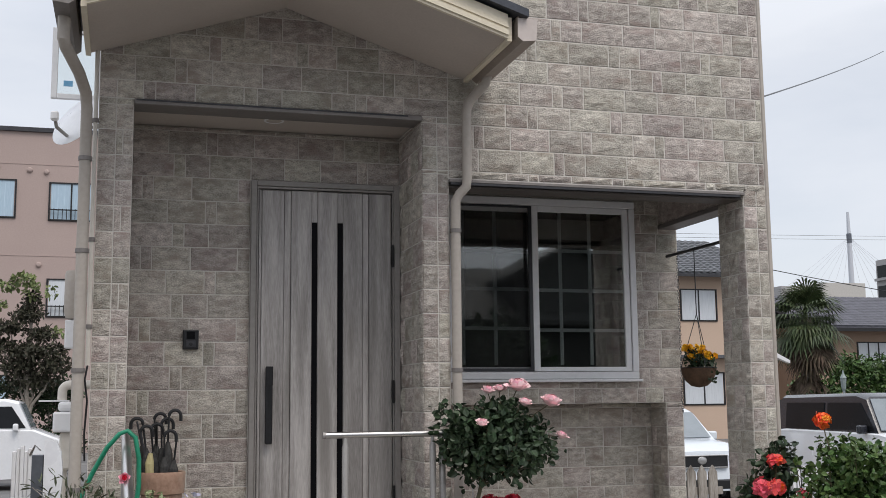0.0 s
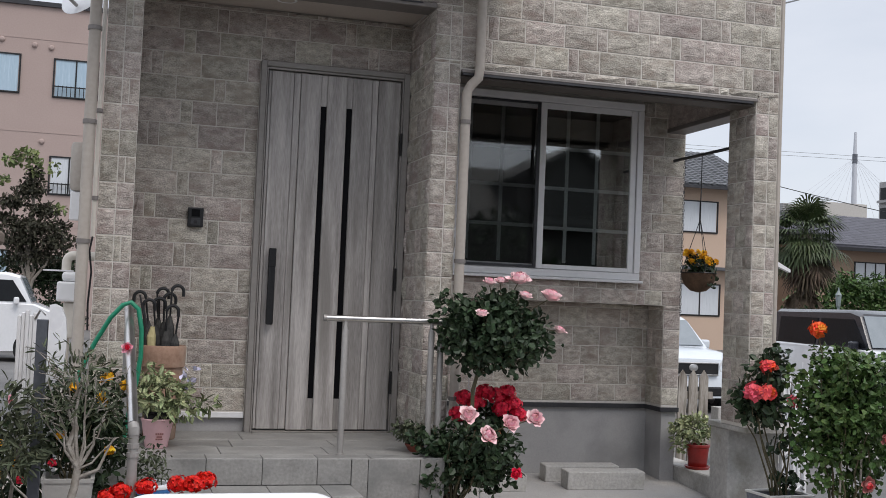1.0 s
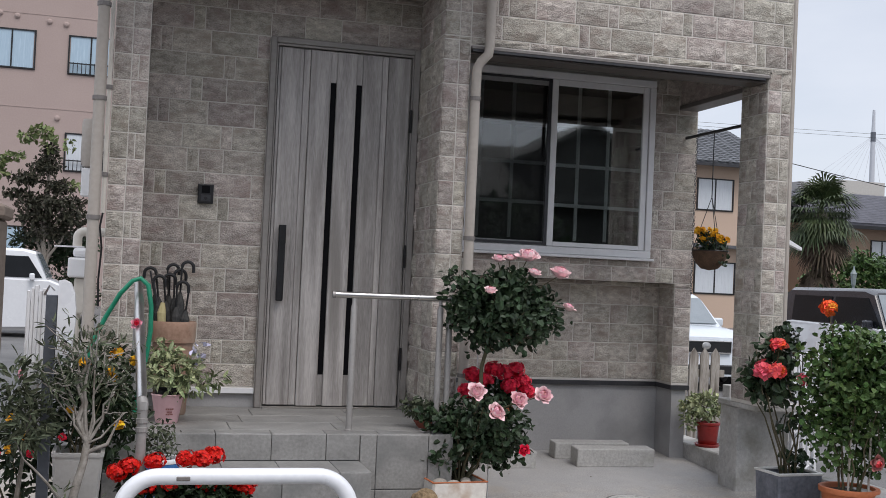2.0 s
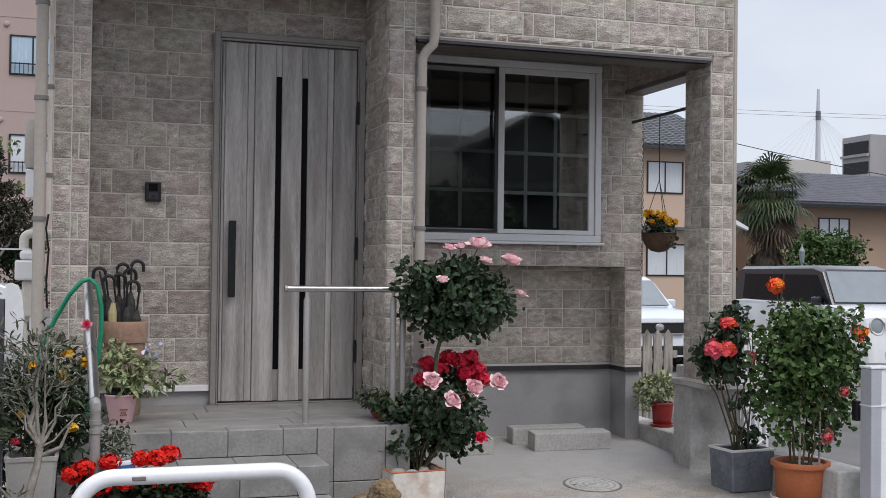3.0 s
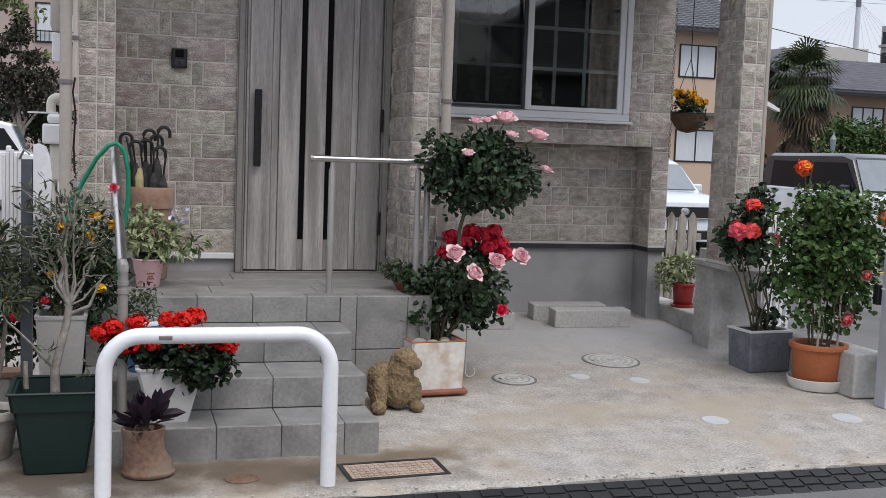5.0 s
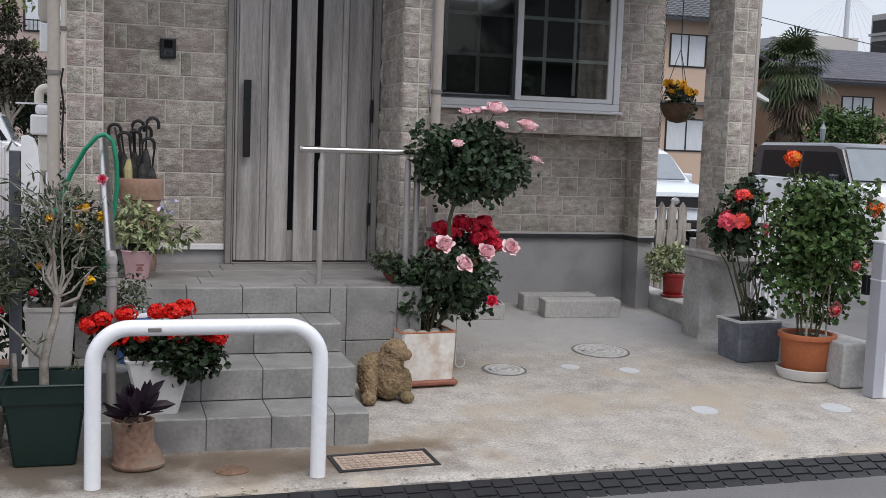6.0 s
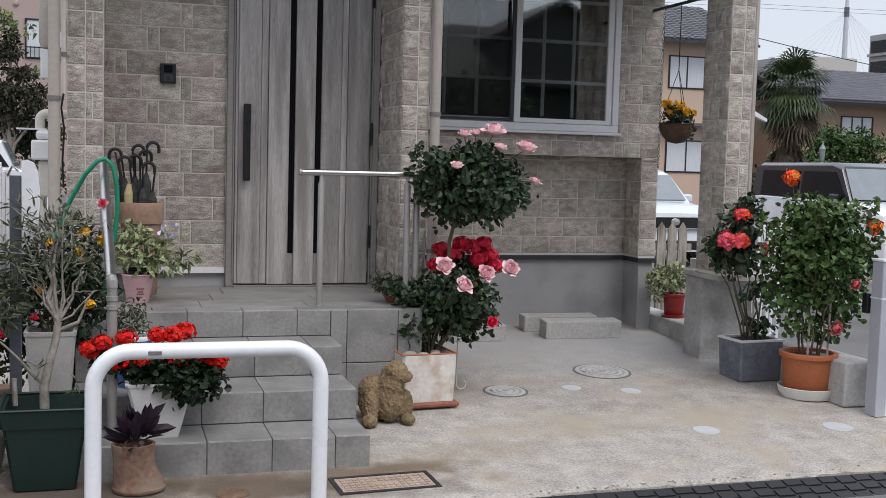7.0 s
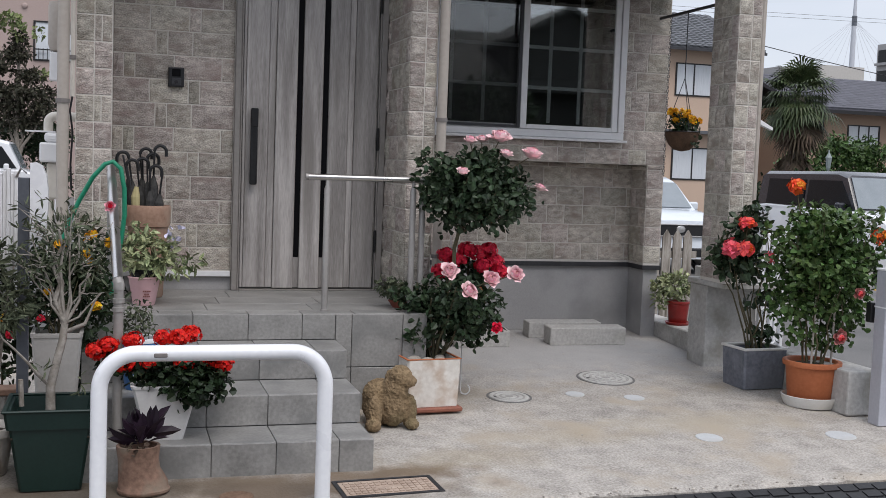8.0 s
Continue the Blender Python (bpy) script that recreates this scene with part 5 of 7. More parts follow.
part("rim", bm, surface("pale_planter_rim", (0.66, 0.65, 0.62), (0.76, 0.75, 0.72), rough=0.8), gp, "pale worn rim")
gz = ground_z(-0.82)
for k in range(8):
    a = k * 0.8
    stems(gp, [(wander((0.05 * math.cos(a), 0.04 * math.sin(a), 0.22), (-0.12 + 0.17 * math.cos(a), 0.1 * math.sin(a), R.uniform(0.6, 1.05)), 5, R, 0.03), 0.0075, 0.003)], STEM, "cane", 7)
leaves("foliage", gp, ROSELEAF, [((-0.14, 0, 0.84), (0.2, 0.17, 0.18), 380), ((-0.1, 0, 1.08), (0.16, 0.14, 0.16), 190), ((0.05, 0, 0.58), (0.16, 0.13, 0.10), 60), ((-0.28, 0, 0.87), (0.1, 0.1, 0.14), 90), ((0.05, 0, 0.34), (0.12, 0.1, 0.07), 60)], 0.055, R, narrow=0.7, shell=0.2)


def ragged_rose(parent, at, r, mat, heart, rnd):
    """A blown, many-petalled rose that faces the street."""
    fl = cluster("bloom", parent, at, r, mat, rnd, n=11, petal_size=r * 0.80, flat=0.8)
    c = Vector(at) + Vector((0.0, -r * 0.75, r * 0.15))
    cluster("heart", fl, tuple(c), r * 0.42, heart, rnd, n=7, petal_size=r * 0.45, flat=0.9)
    return fl


for (x, y, z), s, m1, m2 in (((3.15, -0.95, 1.16), 0.046, CORAL, ORANGEPETAL), ((3.04, -0.95, 1.005), 0.054, PINKRED, CORAL), ((3.145, -0.96, 1.00), 0.046, CORAL, ORANGEPETAL), ((3.335, -0.95, 0.945), 0.036, PINKRED, PINKRED)):
    at = tuple(Matrix.Rotation(radians(-4), 3, "Z") @ (Vector((x, y, z)) - gp.location))
    ragged_rose(gp, at, s, m1, m2, R)
    stems(gp, [(wander(at, Vector(at) * 0.8 + Vector((-0.02, 0.03, 0.02)), 3, R, 0.01), 0.003, 0.004)], STEM, "stalk", 5)

# ---- terracotta pot with the leafy bush
tp = thing("potted_bush", "round leafy green bush with orange roses in a terracotta pot", "potted plant", (3.44, -1.31, ground_z(-1.31)))
part("saucer", lathe(bmesh.new(), [(0.01, 0), (0.155, 0.0), (0.172, 0.035), (0.180, 0.066), (0.174, 0.068), (0.162, 0.03), (0.01, 0.012)], 36), surface("white_saucer", (0.66, 0.65, 0.62), (0.78, 0.77, 0.74), rough=0.6, third=(0.5, 0.47, 0.42)), tp, "chipped white saucer", smooth=True)
round_pot(tp, 0.138, 0.160, 0.013, 0.285, TERRACOTTA, lip=0.018, lip_h=0.035)
for k in range(9):
    a = k * 0.7
    stems(tp, [(wander((0.06 * math.cos(a), 0.06 * math.sin(a), 0.25), (0.22 * math.cos(a), 0.2 * math.sin(a), R.uniform(0.7, 1.15)), 4, R, 0.03), 0.0065, 0.003)], STEM, "cane", 7)
for x, y in ((-0.05, -0.06), (0.1, -0.05)):
    part("stake", tube(bmesh.new(), [(x, y, 0.25), (x, y - 0.01, 0.72)], 0.007, 8), surface("pale_cane_stake", (0.42, 0.38, 0.33), (0.55, 0.5, 0.45)), tp)
leaves("foliage", tp, BUSHLEAF, [((0.02, 0, 0.90), (0.38, 0.34, 0.34), 2900), ((0.04, 0, 1.13), (0.28, 0.25, 0.16), 650), ((-0.14, 0, 0.64), (0.24, 0.22, 0.15), 330), ((0.2, 0, 0.60), (0.22, 0.2, 0.17), 360), ((0.12, 0, 0.42), (0.15, 0.13, 0.10), 130), ((-0.1, 0, 0.46), (0.13, 0.13, 0.10), 90), ((0.34, 0, 0.85), (0.12, 0.14, 0.25), 150)], 0.041, R, narrow=0.8, label="fresh green rose leaves", shell=0.35)
for (x, y, z), s in (((3.30, -1.25, 1.42), 0.043), ((3.93, -1.25, 1.12), 0.045)):
    v = Vector((x, y, z)) - tp.location
    ragged_rose(tp, tuple(v), s * 1.05, ORANGEPETAL, AMBER, R)
    stems(tp, [(wander(v, v * 0.8 + Vector((0, 0, 0.02)), 3, R, 0.01), 0.003, 0.005)], STEM, "stalk", 5)
for p, s in (((0.02, -0.22, 0.47), 0.036), ((0.06, -0.33, 0.75), 0.028)):
    rose(tp, p, s, (0, -1, -0.2), surface("faded_pink_petal", (0.42, 0.14, 0.14), (0.55, 0.25, 0.22)), CORAL, R)

for k in range(16):
    a = R.uniform(0, 6.28)
    foot = Vector((0.03 + 0.24 * math.cos(a), 0.2 * math.sin(a), R.uniform(0.85, 1.12)))
    tip = foot + Vector((0.16 * math.cos(a), 0.12 * math.sin(a), R.uniform(0.08, 0.22)))
    stems(tp, [(wander(foot, tip, 3, R, 0.012), 0.003, 0.0015)], STEM, "sprig", 5)
    leaves("sprig_leaves", tp, BUSHLEAF, [(tuple(foot.lerp(tip, 0.75)), (0.05, 0.05, 0.06), 14)], 0.042, R, narrow=0.8)

# ---- red geraniums in the tall white pot on the lowest step
ge = thing("potted_geranium", "scarlet geraniums in a tall white square pot on the step", "potted plant", (-0.545, -1.99, 0.155))
square_pot(ge, 0.086, 0.080, 0.150, 0.140, 0.0, 0.262, surface("white_plastic_pot", (0.62, 0.61, 0.60), (0.72, 0.71, 0.70), rough=0.45, bump=0.04), lip=0.004, lip_h=0.012)
leaves("foliage", ge, GERLEAF, [((0.06, -0.02, 0.30), (0.25, 0.17, 0.10), 1150), ((0.13, -0.1, 0.25), (0.18, 0.1, 0.10), 520), ((-0.22, 0, 0.36), (0.1, 0.1, 0.08), 110)], 0.036, R, narrow=1.0, shell=0.3)
stems(ge, [(wander((0, 0, 0.22), (0.25 * math.cos(k * 1.1), 0.08 * math.sin(k), 0.4), 3, R, 0.02), 0.006, 0.003) for k in range(7)], STEM)
for x, y, z in [(-0.85, -2.05, 0.57), (-0.8, -2.05, 0.6), (-0.69, -2.05, 0.62), (-0.55, -2.02, 0.625), (-0.48, -2.05, 0.63), (-0.43, -2.03, 0.645), (-0.73, -2.05, 0.51), (-0.61, -2.08, 0.53), (-0.46, -2.08, 0.52), (-0.28, -2.05, 0.5), (-0.33, -2.08, 0.53)]:
    cluster("flower_head", ge, (x + 0.545, y + 1.99, z - 0.155), 0.046, REDPETAL, R, n=85)

# ---- boot-shaped pot
bt = thing("boot_planter", "terracotta boot planter with a dark purple plant", "potted plant", (-0.65, -2.33, ground_z(-2.33)))
bm = bmesh.new()
rings = []
for z, cx, rx, ry in ((0.0, 0.008, 0.104, 0.080), (0.010, 0.010, 0.113, 0.088), (0.020, 0.010, 0.114, 0.088), (0.026, 0.009, 0.108, 0.083), (0.055, 0.006, 0.106, 0.082), (0.085, -0.002, 0.097, 0.080), (0.11, -0.010, 0.089, 0.078), (0.15, -0.014, 0.087, 0.078), (0.185, -0.015, 0.091, 0.080), (0.212, -0.015, 0.094, 0.083), (0.212, -0.015, 0.080, 0.070), (0.17, -0.015, 0.074, 0.064)):
    rings.append([bm.verts.new((cx + rx * math.cos(2 * math.pi * k / 24), ry * math.sin(2 * math.pi * k / 24), z)) for k in range(24)])
for a, b in zip(rings, rings[1:]):
    for k in range(24):
        bm.faces.new((a[k], a[(k + 1) % 24], b[(k + 1) % 24], b[k]))
bm.faces.new(rings[0][::-1])
bm.faces.new(rings[-1])
part("boot", bm, BOOTCLAY, bt, smooth=True)
leaves("purple_leaves", bt, PURPLE, [((0.0, 0, 0.235), (0.05, 0.05, 0.02), 20), ((0.01, 0, 0.26), (0.035, 0.035, 0.015), 12)], 0.12, R, narrow=0.36, droop=-1.9, out=1.3)
leaves("dry_leaves", bt, THATCH, [((-0.03, -0.02, 0.2), (0.07, 0.06, 0.03), 40)], 0.03, R)

PALEBARK = surface("pale_grey_bark", (0.18, 0.16, 0.138), (0.38, 0.352, 0.315), scale=14, fine=60, rough=0.9, bump=0.7, third=(0.17, 0.14, 0.11), third_scale=9)
# ---- young tree in the dark green pot
ol = thing("potted_tree", "young grey-leaved shrub tree in a dark green square pot", "potted plant", (-1.03, -2.15, ground_z(-2.15)))
DKGREEN = surface("dark_green_plastic", (0.003, 0.016, 0.013), (0.007, 0.026, 0.021), rough=0.42, bump=0.05)
square_pot(ol, 0.128, 0.128, 0.178, 0.178, 0.0, 0.355, DKGREEN, lip=0.010, lip_h=0.075, soil=0.11)
bm = bmesh.new()
for x0, x1, y0, y1 in ((-0.196, 0.196, -0.196, -0.176), (-0.196, 0.196, 0.176, 0.196), (-0.196, -0.176, -0.1755, 0.1755), (0.176, 0.196, -0.1755, 0.1755)):
    box(bm, x0, x1, y0, y1, 0.3555, 0.366, bevel=0.004)
part("rolled_rim", bm, DKGREEN, ol)
tr = [(-0.01, 0.06, 0.24), (-0.012, 0.06, 0.42), (0.01, 0.06, 0.52), (0.035, 0.07, 0.62), (0.045, 0.08, 0.70)]
stems(ol, [(tr, 0.022, 0.016)], PALEBARK, "trunk", 10)
for tip, r0 in (((-0.01, 0.1, 1.05), 0.011), ((0.15, 0.08, 0.92), 0.009), ((0.02, 0.12, 1.22), 0.009), ((-0.06, 0.06, 0.88), 0.007), ((0.10, 0.1, 1.1), 0.006), ((0.19, 0.1, 1.0), 0.005), ((-0.10, 0.1, 1.08), 0.006), ((0.07, 0.05, 1.2), 0.005), ((-0.14, 0.1, 0.98), 0.004), ((0.2, 0.06, 0.84), 0.005)):
    stems(ol, [(wander(tr[-1], tip, 4, R, 0.02), r0, 0.003)], PALEBARK, "branch", 7)
stems(ol, [(wander(tr[1], (-0.16, 0.0, 0.60), 3, R, 0.012), 0.009, 0.005), (wander((-0.16, 0, 0.60), (-0.24, -0.02, 0.72), 3, R, 0.02), 0.005, 0.002), (wander((-0.13, 0.03, 0.34), (-0.135, 0.03, 0.46), 2, R, 0.0), 0.011, 0.011)], PALEBARK, "branch", 7)
leaves("foliage", ol, OLIVELEAF, [((0.0, 0.1, 1.10), (0.19, 0.18, 0.20), 110), ((0.13, 0.08, 0.95), (0.13, 0.12, 0.10), 70), ((-0.09, 0.06, 0.95), (0.13, 0.12, 0.10), 70), ((-0.22, 0, 0.74), (0.11, 0.1, 0.08), 60), ((-0.04, -0.03, 0.5), (0.04, 0.04, 0.04), 9), ((0.12, 0, 0.44), (0.03, 0.03, 0.08), 10)], 0.052, R, narrow=0.2, out=1.0, shell=0.2)
for k in range(34):
    a = R.uniform(0, 6.28)
    foot = Vector((0.03 + 0.09 * math.cos(a), 0.09 + 0.07 * math.sin(a), R.uniform(0.78, 1.12)))
    tip = foot + Vector((R.uniform(0.05, 0.13) * math.cos(a), R.uniform(0.03, 0.10) * math.sin(a), R.uniform(0.0, 0.12)))
    stems(ol, [(wander(foot, tip, 4, R, 0.018), 0.0035, 0.0016)], PALEBARK, "twig", 5)
    leaves("twig_leaves", ol, OLIVELEAF, [(tuple(tip), (0.035, 0.035, 0.04), 4)], 0.045, R, narrow=0.22, out=1.2)
stems(ol, [(wander((0.045, 0.08, 0.66), (0.13, 0.06, 0.70), 2, R, 0.008), 0.010, 0.008), (wander((0.13, 0.06, 0.70), (0.19, 0.05, 0.84), 3, R, 0.01), 0.007, 0.003), (wander((0.0, 0.08, 0.80), (0.015, 0.09, 1.12), 4, R, 0.02), 0.012, 0.005), (wander((0.045, 0.08, 0.70), (0.0, 0.08, 0.80), 2, R, 0.004), 0.014, 0.012)], PALEBARK, "branch", 8)
ol2 = thing("potted_tree", "second grey-leaved shrub leaning out of the green pot row", "potted plant", (-1.32, -2.0, ground_z(-2.0)))
round_pot(ol2, 0.09, 0.12, 0.0, 0.22, WORNWHITE, name="pot")
stems(ol2, [(wander((0, 0, 0.18), (0.07, -0.05, 0.62), 4, R, 0.01), 0.014, 0.008), (wander((0.07, -0.05, 0.62), (0.12, -0.05, 0.95), 3, R, 0.02), 0.007, 0.003)], BARK, "trunk", 8)
leaves("foliage", ol2, OLIVELEAF, [((0.09, -0.05, 0.78), (0.16, 0.13, 0.16), 240), ((0.02, -0.02, 0.95), (0.14, 0.12, 0.14), 130)], 0.06, R, narrow=0.28, out=1.0, shell=0.2)

# ---- white planter with a dark flowering shrub, behind the rail
ws = thing("potted_shrub", "dark flowering shrub with yellow blooms in a tall white planter", "potted plant", (-1.04, -1.50, ground_z(-1.5)))
square_pot(ws, 0.08, 0.08, 0.118, 0.118, 0.0, 0.545, surface("off_white_plastic", (0.52, 0.50, 0.47), (0.62, 0.60, 0.57), rough=0.5), lip=0.004, lip_h=0.02)
for k in range(8):
    a = k * 0.8
    stems(ws, [(wander((0.03 * math.cos(a), 0.03 * math.sin(a), 0.5), (0.08 + 0.16 * math.cos(a), 0.12 * math.sin(a), R.uniform(0.7, 1.0)), 4, R, 0.02), 0.006, 0.002)], STEM, "branch", 6)
leaves("foliage", ws, DARKLEAF, [((0.06, 0, 0.85), (0.24, 0.2, 0.26), 700), ((0.18, 0, 0.7), (0.16, 0.14, 0.2), 260), ((-0.1, 0, 0.75), (0.16, 0.15, 0.2), 220)], 0.05, R, narrow=0.4, shell=0.2)
leaves("grey_foliage", ws, OLIVELEAF, [((0.08, -0.08, 1.0), (0.2, 0.14, 0.18), 160)], 0.05, R, narrow=0.3, out=1.0)
for x, y, z in ((-0.9, -1.62, 1.06), (-0.88, -1.64, 1.075), (-0.91, -1.62, 0.98), (-0.8, -1.6, 1.03), (-0.9, -1.6, 0.95), (-1.03, -1.62, 1.02), (-0.86, -1.62, 0.72)):
    cluster("bloom", ws, (x + 1.04, y + 1.5, z - ground_z(-1.5)), 0.016, YELLOWPETAL, R, n=9, petal_size=0.02)
for x, y, z in ((-0.80, -1.45, 1.2), (-1.3, -1.6, 0.95)):
    rose(ws, (x + 1.04, y + 1.5, z - ground_z(-1.5)), 0.022, (0, -1, 0.4), PINKDEEP, CRIMSON, R)

# ---- blue bowl pot with small blooms, low shrubs at the back
bb = thing("potted_plant", "small-leaved plant in a white-rimmed blue pot on the step", "potted plant", (-0.655, -1.63, 0.31))
round_pot(bb, 0.065, 0.083, 0.0, 0.235, surface("blue_glaze", (0.02, 0.11, 0.32), (0.04, 0.17, 0.42), rough=0.3), lip=0.008, lip_h=0.03, label="blue pot")
part("white_rim", lathe(bmesh.new(), [(0.074, 0.236), (0.096, 0.236), (0.098, 0.248), (0.094, 0.258), (0.078, 0.256)], 32), WHITEPAINT, bb, "white rim", smooth=True)
leaves("foliage", bb, OLIVELEAF, [((-0.02, 0, 0.31), (0.12, 0.09, 0.09), 260), ((0.0, 0, 0.40), (0.1, 0.08, 0.06), 60)], 0.026, R, narrow=0.5)
bs = thing("shrub", "low dark flowering shrub beside the steps", "shrub", (-1.28, -1.35, ground_z(-1.35)))
stems(bs, [(wander((0.02 * k, 0, 0.0), (0.12 * (k - 3), 0.05, 0.6), 4, R, 0.03), 0.008, 0.003) for k in range(7)], STEM)
leaves("foliage", bs, DARKLEAF, [((0.0, 0.0, 0.55), (0.28, 0.25, 0.42), 800), ((0.3, 0.1, 0.45), (0.25, 0.25, 0.35), 520), ((0.1, 0, 0.9), (0.2, 0.2, 0.16), 200)], 0.045, R, narrow=0.55, shell=0.2)
for k in range(9):
    cluster("bloom", bs, (R.uniform(-0.22, 0.2), -0.22, R.uniform(0.5, 0.95)), 0.014, (YELLOWPETAL, CRIMSON)[k % 2], R, n=8, petal_size=0.018)
pc = thing("plank", "short pale plank leaning between the pots", "plank", (-1.45, -1.75, ground_z(-1.75)))
part("board", B(-0.2, 0.28, -0.06, 0.06, 0.30, 0.33, bevel=0.004), OLDTERRA, pc)
part("board_support", B(-0.15, 0.2, -0.05, 0.05, 0.0, 0.299, bevel=0.01), CONCBLOCK, pc)

# ---- folding gate at the edge of the plot
gate = thing("folding_gate", "white folding gate pushed together beside a slate-grey post", "gate", (-1.174, -1.9, ground_z(-1.9)))
part("post", B(-0.025, 0.025, -0.025, 0.025, 0.0, 1.328, bevel=0.003), SLATEPOST, gate, "slate-grey aluminium post")
out = [(0.028, 1.06), (0.095, 1.06)] + [(0.108 + 0.0 * k, 1.06 + 0.0 * k) for k in range(0)] + [(0.106, 1.20), (0.106, 1.27), (0.098, 1.34), (0.08, 1.385), (0.05, 1.40), (0.028, 1.395)]
part("end_panel", prism(bmesh.new(), out, "y", -0.035, 0.035), WHITEPAINT, gate, "white end panel with a rounded top")
part("lock_hole", lathe(bmesh.new(), [(0.0, 0.0), (0.016, 0.0), (0.016, 0.004), (0.0, 0.004)], 18), BLACK, gate).matrix_basis = pose(0.062, -0.034, 1.115, 90, 0, 0)
for k in range(5):
    part("lattice_bar", B(-0.105 + 0.0165 * k, -0.0895 + 0.0165 * k, -0.03 + 0.008 * (k % 2), 0.02, 0.72, 1.345 + 0.012 * (k % 3), bevel=0.002), WHITEPVC, gate)
part("foot", B(-0.03, 0.03, -0.03, 0.03, 0.0, 0.02), SLATEPOST, gate)
part("hook_latch", tube(bmesh.new(), [(-0.03, -0.03, 1.33), (-0.01, -0.04, 1.37), (0.015, -0.035, 1.35)], 0.006, 6), STEEL, gate)
BROWNWALL = surface("brown_grey_rendered_pillar", (0.15, 0.115, 0.09), (0.25, 0.20, 0.165), scale=3, fine=70, rough=0.95, bump=0.6)
gpil = thing("gate_pillar", "brown rendered gate pillar with a stone cap", "pillar", (-1.56, -2.27, -0.06))
part("shaft", B(-0.2, 0.205, -0.15, 0.15, 0.0, 1.72, bevel=0.01), BROWNWALL, gpil)
part("cap", B(-0.225, 0.225, -0.175, 0.175, 1.721, 1.78, bevel=0.012), BROWNWALL, gpil)
part("letter_slot", B(-0.19, 0.06, -0.156, -0.151, 1.40, 1.60, bevel=0.002), DARKTRIM, gpil, "dark letter slot")

# ---- hanging basket and its bar
hb = thing("hanging_basket", "coir hanging basket with yellow violas on chains", "hanging basket", (3.31, 0.28, 1.64))
COIR = surface("brown_coir", (0.05, 0.028, 0.015), (0.13, 0.075, 0.045), scale=20, fine=90, rough=1.0, bump=1.0)
part("bowl", lathe(bmesh.new(), [(0.005, 0.0), (0.06, 0.012), (0.10, 0.05), (0.125, 0.10), (0.132, 0.145), (0.122, 0.147), (0.09, 0.11), (0.005, 0.1)], 28), COIR, hb, smooth=True)
part("rim_wire", tube(bmesh.new(), arc((0, 0, 0.146), 0.134, 0, 360, 28, (1, 0, 0), (0, 1, 0)), 0.004, 6), BLACK, hb)
leaves("foliage", hb, ROSELEAF, [((0, 0, 0.20), (0.12, 0.12, 0.09), 330), ((0.05, -0.1, 0.12), (0.05, 0.03, 0.1), 40)], 0.035, R, narrow=0.6)
for k in range(22):
    a = R.uniform(0, 6.28)
    r = R.uniform(0.02, 0.12)
    cluster("bloom", hb, (r * math.cos(a), r * math.sin(a) - 0.02, R.uniform(0.2, 0.31)), 0.012, YELLOWPETAL, R, n=6, petal_size=0.022)
for k in range(3):
    a = k * 2.094 + 0.4
    part("chain", tube(bmesh.new(), [(0.13 * math.cos(a), 0.13 * math.sin(a), 0.147), (0, 0, 0.55)], 0.003, 5), BLACK, hb)
part("hanger", tube(bmesh.new(), [(0, 0, 0.55), (0, 0, 1.04)], 0.004, 6), BLACK, hb)
bar = thing("hanging_bar", "dark metal bar across the side opening", "rail", (3.31, 0.28, 2.68))
part("rod", tube(bmesh.new(), [(0, 0.44, 0.0), (0, -0.51, 0.0)], 0.012, 10), DARKTRIM, bar, smooth=True)
ch = thing("rain_chain", "thin dark chain hanging beside the opening", "chain", (3.385, 0.69, 1.45))
for k in range(44):
    part("link", tube(bmesh.new(), arc((0, 0, 0.012 + k * 0.0285), 0.0105, 0, 360, 8, (1, 0, 0) if k % 2 else (0, 1, 0), (0, 0, 1)), 0.0028, 4, cap=False), DARKTRIM, ch)
rp = thing("potted_plant", "leafy plant in a glossy red pot on the ledge", "potted plant", (3.50, 0.55, 0.285))
REDGLAZE = surface("red_brown_glaze", (0.20, 0.012, 0.010), (0.29, 0.022, 0.018), rough=0.35)
part("saucer", lathe(bmesh.new(), [(0.005, 0), (0.085, 0.0), (0.10, 0.022), (0.094, 0.024), (0.08, 0.008), (0.005, 0.006)], 28), REDGLAZE, rp, smooth=True)
round_pot(rp, 0.07, 0.085, 0.008, 0.19, REDGLAZE, lip=0.006, lip_h=0.025)
leaves("foliage", rp, VARLEAF, [((-0.03, 0.02, 0.31), (0.19, 0.13, 0.11), 420), ((-0.15, 0.02, 0.2), (0.06, 0.06, 0.08), 60)], 0.05, R, narrow=0.5, droop=0.2)

# ---- concrete blocks, covers and gate post
for x0, x1, y0, y1, h, lab in ((2.375, 2.99, 0.42, 0.57, 0.135, "rough grey concrete block lying on the drive"), (2.30, 2.90, 0.68, 0.82, 0.125, "rough grey concrete block behind another one"), (1.62, 2.04, 0.39, 0.53, 0.125, "greenish concrete block behind the rose planter")):
    b = part("concrete_block", B(-(x1 - x0) / 2, (x1 - x0) / 2, 0, y1 - y0, 0.0, h, bevel=0.008, seg=2), CONCBLOCK, None, lab)
    b.matrix_basis = pose((x0 + x1) / 2, y0, ground_z(y0) - 0.002, 3, 0, -1)
    tagged(b, category="concrete block", group="concrete blocks on the drive")
IRONLOW = surface("dirty_cover_recess", (0.26, 0.255, 0.24), (0.41, 0.40, 0.38), scale=12, fine=60, rough=0.8, bump=0.3)
